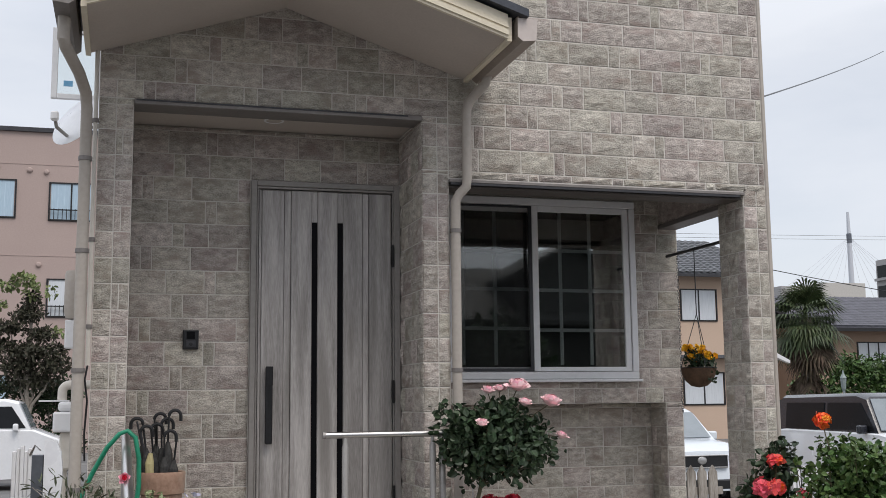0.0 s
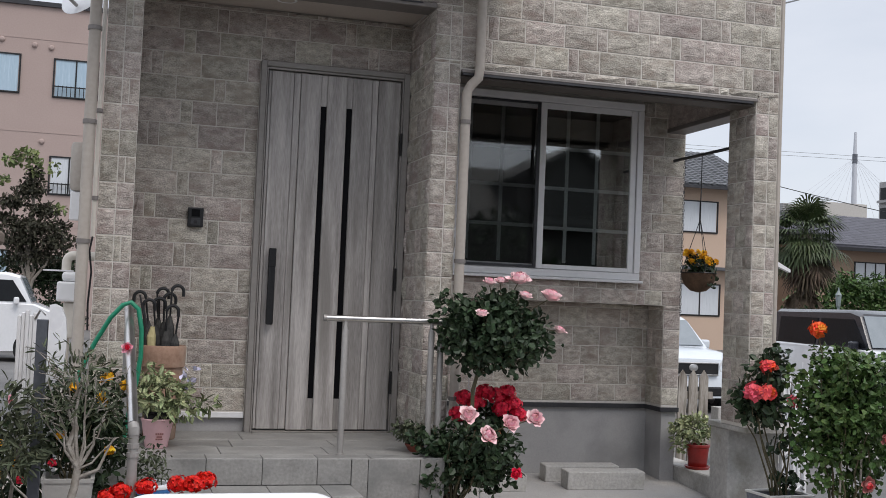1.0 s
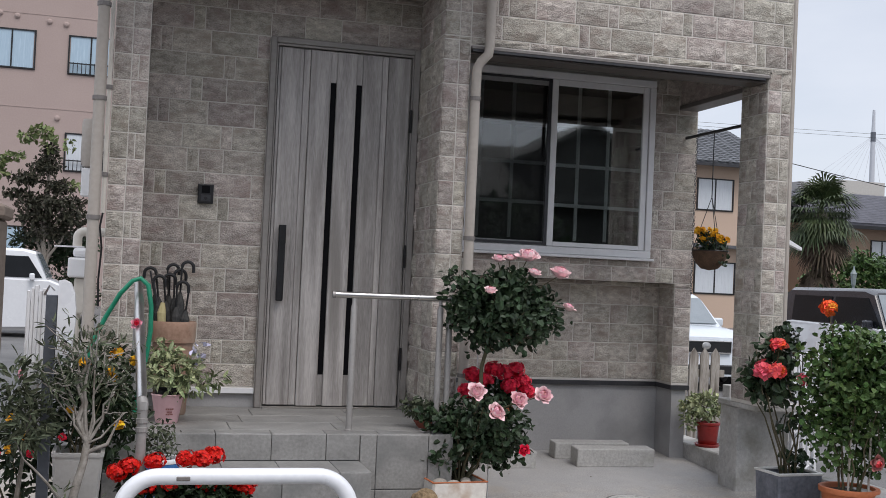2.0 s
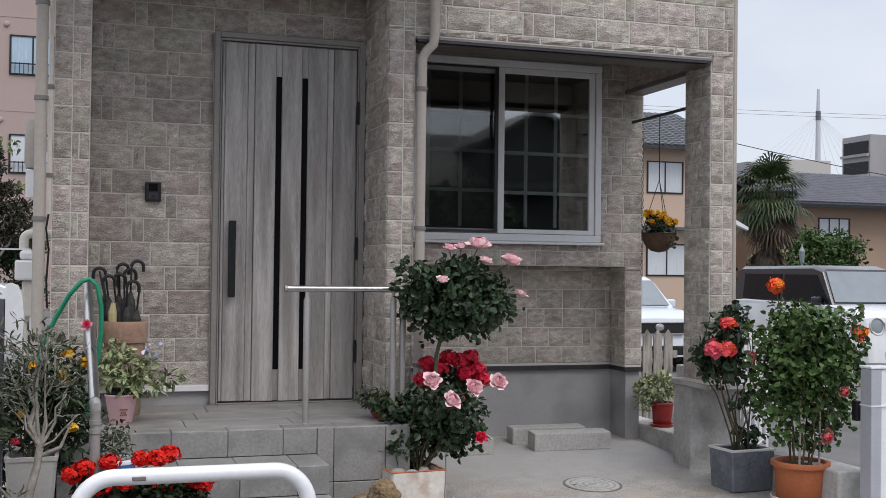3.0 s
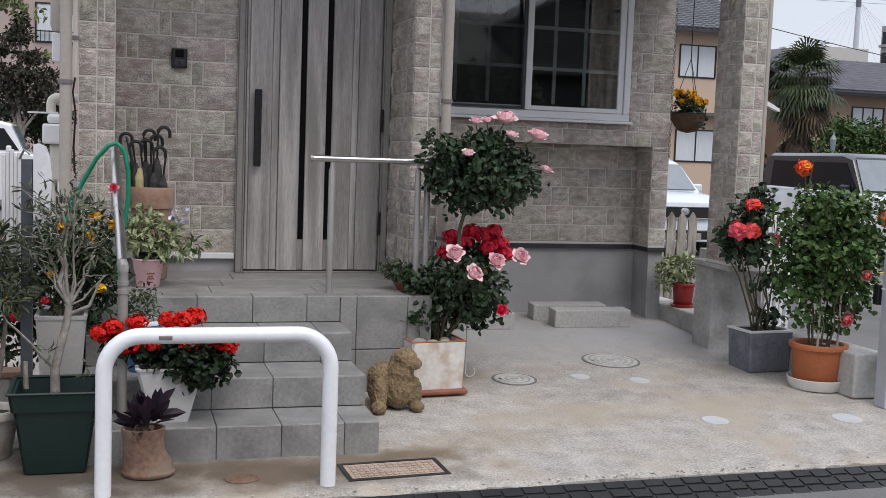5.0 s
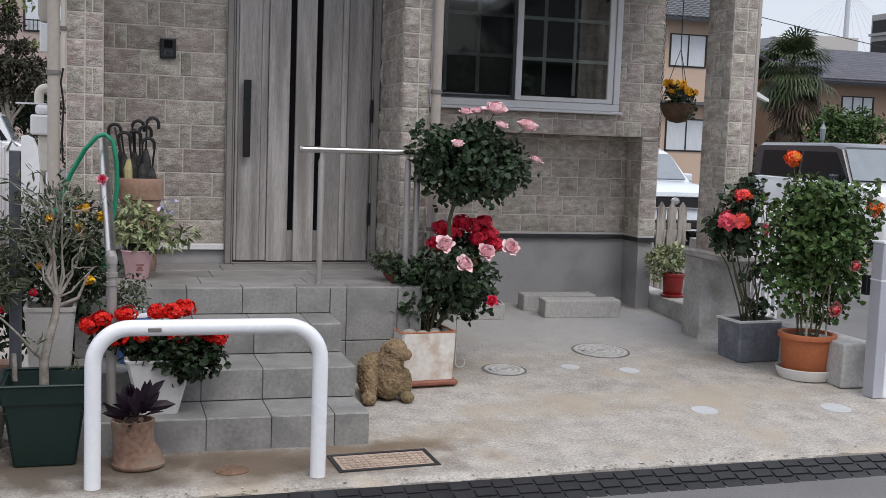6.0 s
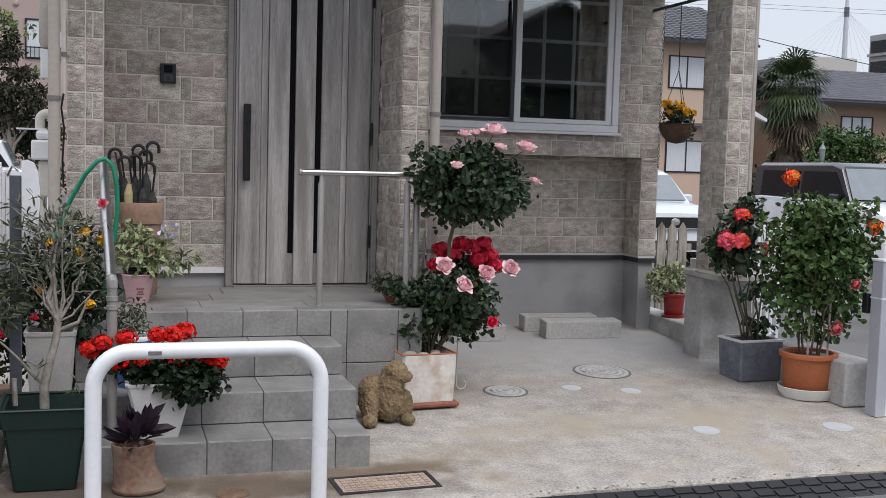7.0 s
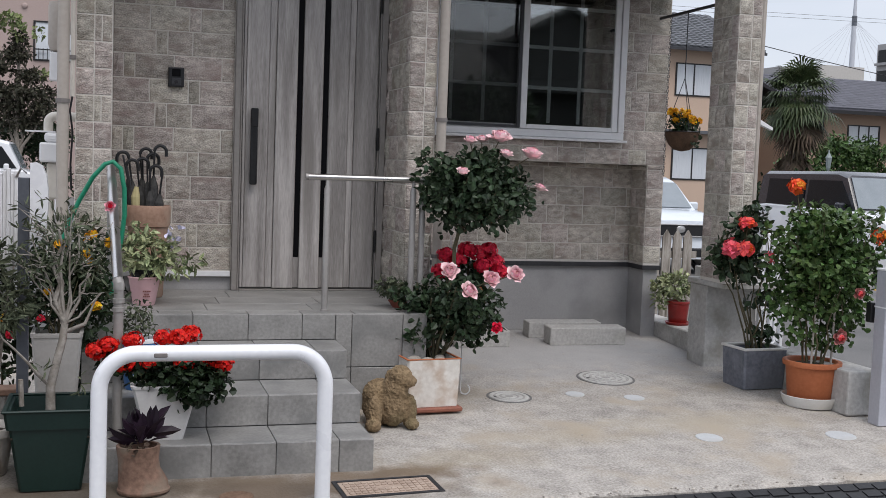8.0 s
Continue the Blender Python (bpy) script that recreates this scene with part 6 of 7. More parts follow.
IRON = surface("worn_cast_cover", (0.40, 0.395, 0.38), (0.58, 0.57, 0.545), scale=12, fine=60, rough=0.7, bump=0.3, metal=0.2)


def manhole(x, y, r, rings, label, spokes=0):
    m = thing("manhole_cover", label, "manhole cover", (x, y, ground_z(y)))
    m.rotation_euler.x = math.atan(0.0574)
    part("frame_ring", lathe(bmesh.new(), [(r - 0.012, -0.004), (r, -0.004), (r, 0.003), (r - 0.012, 0.003)], 40), GROUT, m)
    part("lid", lathe(bmesh.new(), [(0.002, -0.004), (r - 0.015, -0.004), (r - 0.015, 0.0035), (0.002, 0.0035)], 40), IRONLOW, m)
    for k in range(rings):
        q = (r - 0.03) * (k + 1) / rings
        part("raised_ring", lathe(bmesh.new(), [(q - 0.011, 0.0036), (q + 0.011, 0.0036), (q + 0.010, 0.0065), (q - 0.010, 0.0065)], 36), IRON, m)
    bm = bmesh.new()
    for k in range(spokes):
        a = 2 * math.pi * k / spokes
        for q in (0.35, 0.6, 0.85):
            box(bm, (r - 0.03) * q * math.cos(a) - 0.006, (r - 0.03) * q * math.cos(a) + 0.006, (r - 0.03) * q * math.sin(a) - 0.006, (r - 0.03) * q * math.sin(a) + 0.006, 0.0037, 0.007)
    if spokes:
        part("studs", bm, IRON, m, kind="stuff")
    else:
        bm.free()
    part("key_slot", B(-r * 0.72, -r * 0.6, -0.008, 0.008, 0.0066, 0.0075), BLACK, m)


manhole(2.38, -0.56, 0.195, 4, "pale iron manhole cover with raised studs in the drive", 16)
manhole(1.555, -0.955, 0.14, 3, "round ribbed drain cover set in the drive")
for x, y, r in ((2.0, -0.934, 0.06), (2.35, -1.052, 0.065), (2.40, -1.887, 0.075), (3.213, -1.941, 0.085)):
    c = part("inspection_cap", lathe(bmesh.new(), [(0.002, 0.0), (r, 0.0), (r, 0.004), (r - 0.004, 0.006), (0.002, 0.006)], 32), surface("pale_plastic_cap", (0.47, 0.485, 0.495), (0.57, 0.585, 0.595), rough=0.5, third=(0.4, 0.38, 0.35)) if x == 2.0 else bpy.data.materials["pale_plastic_cap"], None, "pale round inspection cap set in the concrete")
    c.matrix_basis = pose(x, y, ground_z(y) - 0.001, math.degrees(math.atan(0.0574)), 0, 0)
    tagged(c, category="drain cap", group="inspection caps in the drive")
RUST = surface("rusty_iron", (0.10, 0.055, 0.033), (0.21, 0.13, 0.085), scale=8, fine=60, rough=0.9, bump=0.5)
wm = thing("meter_cover", "rusty rectangular water meter cover in a dark frame", "meter cover", (0.443, -2.413, ground_z(-2.413)), 4)
wm.rotation_euler.x = math.atan(0.0574)
bm = bmesh.new()
for x0, x1, y0, y1 in ((-0.24, 0.24, -0.11, -0.092), (-0.24, 0.24, 0.092, 0.11), (-0.24, -0.222, -0.0915, 0.0915), (0.222, 0.24, -0.0915, 0.0915)):
    box(bm, x0, x1, y0, y1, -0.01, 0.006)
part("frame", bm, DARKTRIM, wm)
PALERUST = surface("pale_worn_rust", (0.30, 0.22, 0.17), (0.46, 0.36, 0.29), scale=10, fine=60, rough=0.9, bump=0.5)
part("lid", B(-0.218, 0.218, -0.088, 0.088, -0.01, 0.004), PALERUST, wm, "rusty patterned lid")
bm = bmesh.new()
for i in range(14):
    for j in range(5):
        if not (5 <= i <= 8 and j == 2):
            box(bm, -0.2 + 0.0295 * i, -0.2 + 0.0295 * i + 0.02, -0.075 + 0.031 * j, -0.075 + 0.031 * j + 0.02, 0.0042, 0.008)
part("raised_pattern", bm, PALERUST, wm)
sd = part("valve_cover", lathe(bmesh.new(), [(0.002, 0.0), (0.06, 0.0), (0.06, 0.004), (0.052, 0.007), (0.002, 0.006)], 28, sx=1.25), RUST, None, "small rusty oval valve cover")
sd.matrix_basis = pose(-0.248, -2.44, ground_z(-2.44), 3, 0, 0)
tagged(sd, category="valve cover")
kb = part("kerb_stone", B(-0.10, 0.14, -0.3, 0.42, 0.0, 0.275, bevel=0.012, seg=2), CONCBLOCK, None, "rough concrete kerb stone with a pale worn top")
kb.matrix_basis = pose(3.60, -1.30, ground_z(-1.5))
tagged(kb, category="kerb stone")
po = thing("gate_post", "lavender-grey aluminium gate post beside the drive", "post", (3.61, -1.76, ground_z(-1.76)))
LAV = surface("lavender_grey_aluminium", (0.42, 0.43, 0.48), (0.50, 0.51, 0.56), rough=0.4, metal=0.2, bump=0.02)
part("post", B(-0.045, 0.025, -0.05, 0.05, 0.0, 0.92, bevel=0.004), LAV, po)
part("side_panel", B(0.027, 0.11, -0.045, 0.05, 0.0, 0.92, bevel=0.004), WHITEPAINT, po, "white side profile")
part("cap", B(-0.05, 0.115, -0.055, 0.055, 0.921, 0.935, bevel=0.003), WHITEPAINT, po)
part("joint_ring", B(-0.047, 0.112, -0.052, 0.052, 0.70, 0.708), WHITEPAINT, po)
fg = thing("folding_gate", "white folding gate pushed together behind the grey planter", "gate", (3.68, -0.32, ground_z(-0.32)), 0)
for k in range(5):
    part("lattice_bar", B(-0.02 + 0.045 * k, 0.006 + 0.045 * k, -0.02 + 0.012 * (k % 2), 0.015 + 0.012 * (k % 2), 0.03, 0.98 - 0.015 * (k % 2), bevel=0.003), WHITEPAINT, fg)
for z in (0.16, 0.48, 0.80):
    part("cross_link", tube(bmesh.new(), [(-0.005, -0.026, z - 0.07), (0.175, -0.026, z + 0.07)], 0.008, 6), WHITEPAINT, fg, smooth=True)
for k in (0, 4):
    part("foot_wheel", lathe(bmesh.new(), [(0.002, -0.008), (0.03, -0.008), (0.03, 0.008), (0.002, 0.008)], 16), BLACK, fg).matrix_basis = pose(-0.007 + 0.045 * k, 0.0, 0.03, 0, 90, 0)
lk = thing("latch_box", "dark latch box on the gate post", "latch", (3.60, -1.70, ground_z(-1.7) + 0.6))
part("case", B(-0.05, -0.02, 0.0, 0.05, 0.0, 0.12, bevel=0.004), BLACK, lk)

# ---- black ramp mats along the kerb
RUBBER = surface("black_ribbed_plastic", (0.007, 0.007, 0.008), (0.022, 0.022, 0.024), rough=0.55, bump=0.3)
mat0 = thing("ramp_mat", "black ribbed plastic kerb ramp lying along the road edge", "kerb ramp", (-0.55, -2.735, 0.0), 1.3, group="kerb ramps along the drive")
part("sheet", prism(bmesh.new(), [(0.0, -0.035), (0.0, -0.075), (-0.30, -0.115), (-0.30, -0.108)], "x", 0.0, 0.596), RUBBER, mat0)
bm = bmesh.new()
for i in range(6):
    for j in range(4):
        y = -0.035 - 0.07 * j - (0.0 if i % 2 else 0.012)
        z = -0.035 + (y) * 0.243
        bmesh.ops.create_cube(bm, size=1, matrix=Matrix.LocRotScale((0.05 + 0.1 * i, y, z + 0.003), Euler((math.atan(0.243), 0, 0)), (0.088, 0.052, 0.007)))
part("ribs", bm, RUBBER, mat0, kind="stuff")
for k in range(1, 8):
    copy_thing(mat0, pose(-0.55 + 0.6 * k * math.cos(radians(1.3)), -2.735 + 0.6 * k * math.sin(radians(1.3)), 0.0, 0, 0, 1.3))

# ---- grit and fallen leaves along the kerb and on the drive
grit = bmesh.new()
for k in range(190):
    x = R.uniform(-1.2, 3.6)
    y = -2.69 + 0.024 * x + abs(R.gauss(0, 0.03)) if k < 140 else R.uniform(-2.5, 0.6)
    if y > -2.6 and x < 0.5:
        continue
    r = R.uniform(0.002, 0.007)
    bmesh.ops.create_icosphere(grit, subdivisions=1, radius=r, matrix=Matrix.Translation((x, y, ground_z(y) + r * 0.3)) @ Matrix.Diagonal((R.uniform(0.8, 1.5), 1, 0.6, 1)))
g = part("grit", grit, surface("mixed_grit", (0.24, 0.21, 0.18), (0.55, 0.51, 0.45), scale=8, rough=0.95, island=0.5), None, "loose grit and crumbs of concrete along the kerb", kind="stuff")
tagged(g, category="grit")
# ---------------------------------------------------------------- beyond the plot
def solid(name, x0, x1, y0, y1, z0, z1, mat, parent, label="", bevel=0.0):
    return part(name, B(x0, x1, y0, y1, z0, z1, bevel=bevel), mat, parent, label)


DARKGLASS = surface("dark_window_glass", (0.006, 0.007, 0.008), (0.012, 0.013, 0.015), rough=0.12, bump=0.0, rough_vary=0.02)
DARKGLASS.node_tree.nodes["Principled BSDF"].inputs["Specular IOR Level"].default_value = 0.2
CURTAIN = surface("pale_blue_curtained_glass", (0.34, 0.46, 0.56), (0.42, 0.54, 0.63), scale=3, fine=12, rough=0.25, stretch=(6, 1, 0.4), bump=0.0)
WHITECURT = surface("white_curtained_glass", (0.52, 0.55, 0.58), (0.62, 0.65, 0.68), scale=5, fine=40, rough=0.3, stretch=(6, 1, 0.4), bump=0.0)
APTWALL = surface("pink_beige_render", (0.37, 0.285, 0.26), (0.42, 0.33, 0.30), scale=0.5, fine=20, rough=0.9, bump=0.1)
PEACH = surface("peach_render", (0.50, 0.37, 0.285), (0.56, 0.42, 0.325), scale=0.6, fine=20, rough=0.9, bump=0.1)
KAWARA = surface("dark_grey_roof_tile", (0.055, 0.058, 0.065), (0.11, 0.115, 0.125), scale=2, fine=30, rough=0.5, bump=0.2, island=0.25)
SHINGLE = surface("slate_blue_roof_shingle", (0.065, 0.065, 0.078), (0.11, 0.11, 0.13), scale=3, fine=30, rough=0.8, bump=0.2, island=0.12)


def far_window(house, x0, x1, z0, z1, y, mat, bars=False, panes=2):
    w = part("window", B(x0 - 0.05, x1 + 0.05, y - 0.05, y + 0.02, z0 - 0.06, z0, bevel=0.01), BLACK, house, "dark-framed sliding window")
    bm = bmesh.new()
    box(bm, x0 - 0.05, x0, y - 0.05, y + 0.02, z0, z1)
    box(bm, x1, x1 + 0.05, y - 0.05, y + 0.02, z0, z1)
    box(bm, x0 - 0.05, x1 + 0.05, y - 0.05, y + 0.02, z1, z1 + 0.05)
    for k in range(1, panes):
        xm = x0 + (x1 - x0) * k / panes
        box(bm, xm - 0.025, xm + 0.025, y - 0.045, y + 0.02, z0, z1)
    part("frame", bm, BLACK, w)
    for k in range(panes):
        solid("pane", x0 + (x1 - x0) * k / panes + 0.026, x0 + (x1 - x0) * (k + 1) / panes - 0.026, y - 0.02, y, z0, z1, mat, w)
    if bars:
        bm = bmesh.new()
        n = int((x1 - x0) / 0.13)
        for k in range(n + 1):
            x = x0 + (x1 - x0) * k / n
            box(bm, x - 0.012, x + 0.012, y - 0.13, y - 0.11, z0 - 0.02, z0 + 0.36)
        box(bm, x0 - 0.03, x1 + 0.03, y - 0.14, y - 0.11, z0 + 0.30, z0 + 0.34)
        part("guard_rail", bm, BLACK, w, "low black guard rail")


apt = thing("apartment_building", "pinkish-beige rendered apartment building with dark windows", "apartment building", (0, 33, -0.08))
solid("wall", -30, 3.0, 0, 12, 0, 11.05, APTWALL, apt)
solid("parapet", -30.1, 3.1, -0.1, 12.1, 11.05, 11.2, DARKTRIM, apt, "dark roof edge")
bm = bmesh.new()
for z in (3.5, 6.7, 9.9):
    box(bm, -30, 3.0, -0.012, -0.001, z, z + 0.03)
part("floor_band", bm, APTWALL, apt)
for x0, x1, z0, z1, b, m in ((-6.05, -4.6, 8.05, 9.3, False, CURTAIN), (-3.45, -2.05, 8.0, 9.25, True, CURTAIN), (-3.42, -2.2, 4.65, 5.88, True, WHITECURT), (-9.5, -8.0, 8.05, 9.3, False, CURTAIN), (-9.5, -8.0, 4.7, 5.9, True, CURTAIN), (-0.6, 0.8, 8.0, 9.25, True, CURTAIN), (-6.05, -4.6, 1.4, 2.6, False, CURTAIN)):
    far_window(apt, x0, x1, z0, z1, 0.0, m, b)
for x, z in ((-5.75, 9.85), (-5.2, 9.8), (-4.15, 9.7), (-3.6, 9.65), (-5.85, 6.45), (-3.75, 6.4), (-7.2, 9.9)):
    part("vent_cap", lathe(bmesh.new(), [(0.01, 0), (0.10, 0), (0.09, 0.05), (0.05, 0.08), (0.01, 0.085)], 14), APTWALL, apt).matrix_basis = pose(x, -0.001, z, 90, 0, 0)


def tree(name, label, at, trunk_r, height, blobs, leaf, size, rnd, barkmat=BARK, narrow=0.5, scale=1.0):
    t = thing(name, label, "tree" if name == "tree" else "shrub", at)
    pts = wander((0, 0, 0), (0.05, 0, height * 0.8), 5, rnd, 0.06 * height * 0.2)
    part("trunk", tube(bmesh.new(), pts, [trunk_r * (1 - 0.15 * k) for k in range(len(pts))], 9), barkmat, t, smooth=True)
    for c, r, n in blobs:
        base = pts[min(len(pts) - 1, max(1, int(len(pts) * c[2] / max(height, 0.1)) - 1))]
        part("limb", tube(bmesh.new(), wander(base, c, 4, rnd, 0.05 * height * 0.3), [trunk_r * 0.5, trunk_r * 0.4, trunk_r * 0.3, trunk_r * 0.2, trunk_r * 0.12], 6), barkmat, t, smooth=True)
    leaves("crown", t, leaf, blobs, size, rnd, narrow=narrow, shell=0.25)
    t.scale = (scale,) * 3
    return t


R2 = random.Random(5)
PALELEAF = leafy("pale_young_leaf", (0.10, 0.13, 0.05), (0.22, 0.26, 0.11), rough=0.6)
BRONZE = leafy("dull_bronze_leaf", (0.020, 0.024, 0.014), (0.07, 0.064, 0.042), rough=0.6, hue=0.035)
garden = tree("tree", "layered garden tree with bronze-green foliage and pale young shoots", (-2.95, 20.0, -0.08), 0.09, 4.2,
              [((0.05, 0, 4.05), (0.24, 0.3, 0.26), 260), ((-0.05, 0, 3.72), (0.42, 0.4, 0.22), 480), ((-0.42, 0, 3.42), (0.50, 0.4, 0.18), 430), ((0.25, 0, 3.25), (0.42, 0.4, 0.20), 420),
               ((-0.65, 0.1, 3.05), (0.42, 0.35, 0.12), 260), ((0.0, -0.1, 2.85), (0.75, 0.55, 0.26), 1000), ((0.55, 0, 2.55), (0.55, 0.5, 0.25), 650), ((-0.25, 0, 2.5), (0.55, 0.5, 0.18), 420), ((0.1, 0.1, 2.2), (0.75, 0.4, 0.28), 800), ((0.6, 0.2, 2.9), (0.35, 0.3, 0.2), 260)], BRONZE, 0.10, R2, narrow=0.5)
leaves("new_growth", garden, PALELEAF, [((-0.18, -0.1, 4.5), (0.28, 0.2, 0.14), 120), ((-0.48, 0, 4.36), (0.24, 0.2, 0.10), 70), ((-0.72, 0, 3.9), (0.26, 0.2, 0.12), 80), ((-1.12, 0, 3.75), (0.30, 0.2, 0.16), 120), ((-1.0, 0, 3.5), (0.2, 0.2, 0.10), 40),
                                         ((0.45, 0, 4.25), (0.14, 0.15, 0.16), 26), ((0.62, 0, 3.30), (0.25, 0.2, 0.08), 50), ((0.05, -0.2, 4.2), (0.2, 0.2, 0.2), 60)], 0.12, R2, narrow=0.6, label="pale young leaves at the branch ends")
tree("hedge", "dense green clipped hedge", (-2.55, 21.0, -0.08), 0.05, 2.2,
     [((0.0, 0, 1.75), (0.85, 0.5, 0.55), 1500), ((0.1, 0, 0.8), (0.95, 0.5, 0.8), 1400), ((-1.6, 0, 1.1), (1.2, 0.5, 1.0), 1500), ((-0.85, -0.1, 2.05), (0.5, 0.4, 0.3), 420), ((0.35, -0.1, 2.0), (0.5, 0.4, 0.35), 600)], DARKLEAF, 0.10, R2)


# ---- vehicles
def wheel(car, x, y, r):
    t = part("wheel", lathe(bmesh.new(), [(r * 0.62, -0.09), (r * 0.95, -0.09), (r, -0.06), (r, 0.06), (r * 0.95, 0.09), (r * 0.62, 0.09)], 28), BLACK, car, "black tyre")
    t.matrix_basis = pose(x, y, r, 0, 90, 0)
    part("rim", lathe(bmesh.new(), [(0.01, -0.07), (r * 0.3, -0.085), (r * 0.61, -0.075), (r * 0.61, 0.075), (r * 0.3, 0.085), (0.01, 0.07)], 28), STEEL, t)


def shell(bm, profile, widths, half):
    """Loft a side outline (y along the car, z up) across the car's width with rounded shoulders."""
    rows = []
    for f, sc, dz in widths:
        cy = sum(p[0] for p in profile) / len(profile)
        rows.append([bm.verts.new((f * half, cy + (y - cy) * sc, z - dz * (1 if z > 0.5 else 0))) for y, z in profile])
    n = len(profile)
    for a, b in zip(rows, rows[1:]):
        for k in range(n):
            bm.faces.new((a[k], a[(k + 1) % n], b[(k + 1) % n], b[k]))
    bm.faces.new(rows[0][::-1])
    bm.faces.new(rows[-1])
    return bm


def car(label, at, rz, length, width, height, hood_y, hood_z, belt, paint, roofpaint, screen, boxy=0.9):
    """A parked car whose nose points to -y. hood_y: where the windscreen starts behind the nose."""
    c = thing("car", label, "car", at, rz)
    h = width / 2
    L2 = length
    body = [(0.0, 0.25), (0.02, 0.55), (0.10, hood_z - 0.09), (0.35, hood_z), (hood_y, belt), (L2 * 0.9, belt + 0.03), (L2 - 0.04, belt), (L2, 0.6), (L2 - 0.03, 0.25), (L2 * 0.5, 0.2)]
    widths = [(-1.0, 0.975, 0.03), (-0.97, 0.99, 0.01), (-0.85, 1.0, 0.0), (0, 1.0, -0.01), (0.85, 1.0, 0.0), (0.97, 0.99, 0.01), (1.0, 0.975, 0.03)]
    part("body", shell(bmesh.new(), body, widths, h), paint, c, smooth=True)
    top = [(hood_y + 0.05, belt - 0.02), (screen, height - 0.06), (screen + 0.25, height), (L2 * boxy - 0.1, height - 0.02), (L2 * boxy, height - 0.07), (L2 - 0.08, belt - 0.02)]
    bm = bmesh.new()
    rows = []
    for f, g in ((-0.96, 0.0), (-0.84, 0.06), (0.84, 0.06), (0.96, 0.0)):
        rows.append([bm.verts.new((f * h if z < belt + 0.1 else (f * 0.90 if abs(f) > 0.9 else f * 0.92) * h, y, z - (0.05 if abs(f) > 0.9 and z > belt + 0.1 else 0))) for y, z in top])
    n = len(top)
    for a, b in zip(rows, rows[1:]):
        for k in range(n):
            bm.faces.new((a[k], a[(k + 1) % n], b[(k + 1) % n], b[k]))
    bm.faces.new(rows[0][::-1])
    bm.faces.new(rows[-1])
    part("roof", bm, roofpaint, c, "roof and pillars", smooth=True)
    # windscreen
    a, b = Vector((0, hood_y + 0.05, belt)), Vector((0, screen, height - 0.06))
    nrm = Vector((0, -(b.z - a.z), b.y - a.y)).normalized() * 0.012
    a, b = a.lerp(b, 0.06) + nrm, a.lerp(b, 0.93) + nrm
    bm = bmesh.new()
    vs = [bm.verts.new(v) for v in ((-h * 0.88, a.y, a.z), (h * 0.88, a.y, a.z), (h * 0.80, b.y, b.z), (-h * 0.80, b.y, b.z))]
    vs2 = [bm.verts.new(v.co - nrm * 0.9) for v in vs]
    bm.faces.new(vs)
    bm.faces.new(vs2[::-1])
    for k in range(4):
        bm.faces.new((vs[k], vs2[k], vs2[(k + 1) % 4], vs[(k + 1) % 4]))
    part("windscreen", bm, SCREEN, c, "pale reflecting windscreen")
    for s in (-1, 1):
        y0, y1, ym = hood_y + 0.38, L2 * boxy - 0.25, hood_y + 0.38 + (L2 * boxy - 0.63 - hood_y) * 0.48
        for p, q in ((y0, ym - 0.05), (ym + 0.05, y1)):
            zt = height - 0.15
            out = [(p if p > y0 else hood_y + 0.15, belt + 0.03), (q, belt + 0.03), (q, zt), (p if p > y0 else screen + 0.13, zt)]
            bm = bmesh.new()
            f = lambda z: s * h * (0.965 - 0.10 * (z - belt) / (height - belt))
            v1 = [bm.verts.new((f(z) + s * 0.006, y, z)) for y, z in out]
            v2 = [bm.verts.new((f(z) - s * 0.01, y, z)) for y, z in out]
            bm.faces.new(v1)
            bm.faces.new(v2[::-1])
            for k in range(4):
                bm.faces.new((v1[k], v2[k], v2[(k + 1) % 4], v1[(k + 1) % 4]))
            part("side_window", bm, DARKGLASS, c, "dark tinted side window")
        part("door_handle", B(*sorted((s * h * 0.985, s * (h + 0.012))), ym - 0.22, ym - 0.06, belt - 0.11, belt - 0.08, bevel=0.004), paint, c)
        part("mirror", B(*sorted((s * h * 0.98, s * (h + 0.14))), hood_y + 0.28, hood_y + 0.38, belt - 0.02, belt + 0.12, bevel=0.03, seg=2), roofpaint, c, "door mirror")
        hl = part("headlight", lathe(bmesh.new(), [(0.01, 0.02), (0.08, 0.015), (0.125, 0.0), (0.125, -0.05), (0.01, -0.06)], 24), SCREEN, c, "round clear headlight", smooth=True)
        hl.matrix_basis = pose(s * h * 0.74, 0.075, hood_z - 0.22, 80, 0, 0)
        part("bezel", tube(bmesh.new(), arc((0, 0, 0.008), 0.128, 0, 360, 24, (1, 0, 0), (0, 1, 0)), 0.012, 6), STEEL, hl)
        for y in (0.62, L2 - 0.55):
            wheel(c, s * (h - 0.09), y, 0.28)
            part("wheel_arch", lathe(bmesh.new(), [(0.0, -0.01), (0.33, -0.01), (0.34, 0.0), (0.33, 0.004), (0.0, 0.004)], 28), BLACK, c).matrix_basis = pose(s * (h * 0.995), y, 0.29, 0, 90 * s, 0)
    part("grille", B(-h * 0.52, h * 0.52, -0.012, 0.06, hood_z - 0.33, hood_z - 0.13, bevel=0.02, seg=2), BLACK, c, "black grille")
    part("grille_frame", tube(bmesh.new(), [(-h * 0.5, -0.015, hood_z - 0.14), (h * 0.5, -0.015, hood_z - 0.14), (h * 0.5, -0.015, hood_z - 0.32), (-h * 0.5, -0.015, hood_z - 0.32), (-h * 0.5, -0.015, hood_z - 0.14)], 0.012, 6), STEEL, c, "chrome grille surround")
    part("lower_intake", B(-h * 0.6, h * 0.6, -0.02, 0.06, 0.28, 0.42, bevel=0.02), BLACK, c)
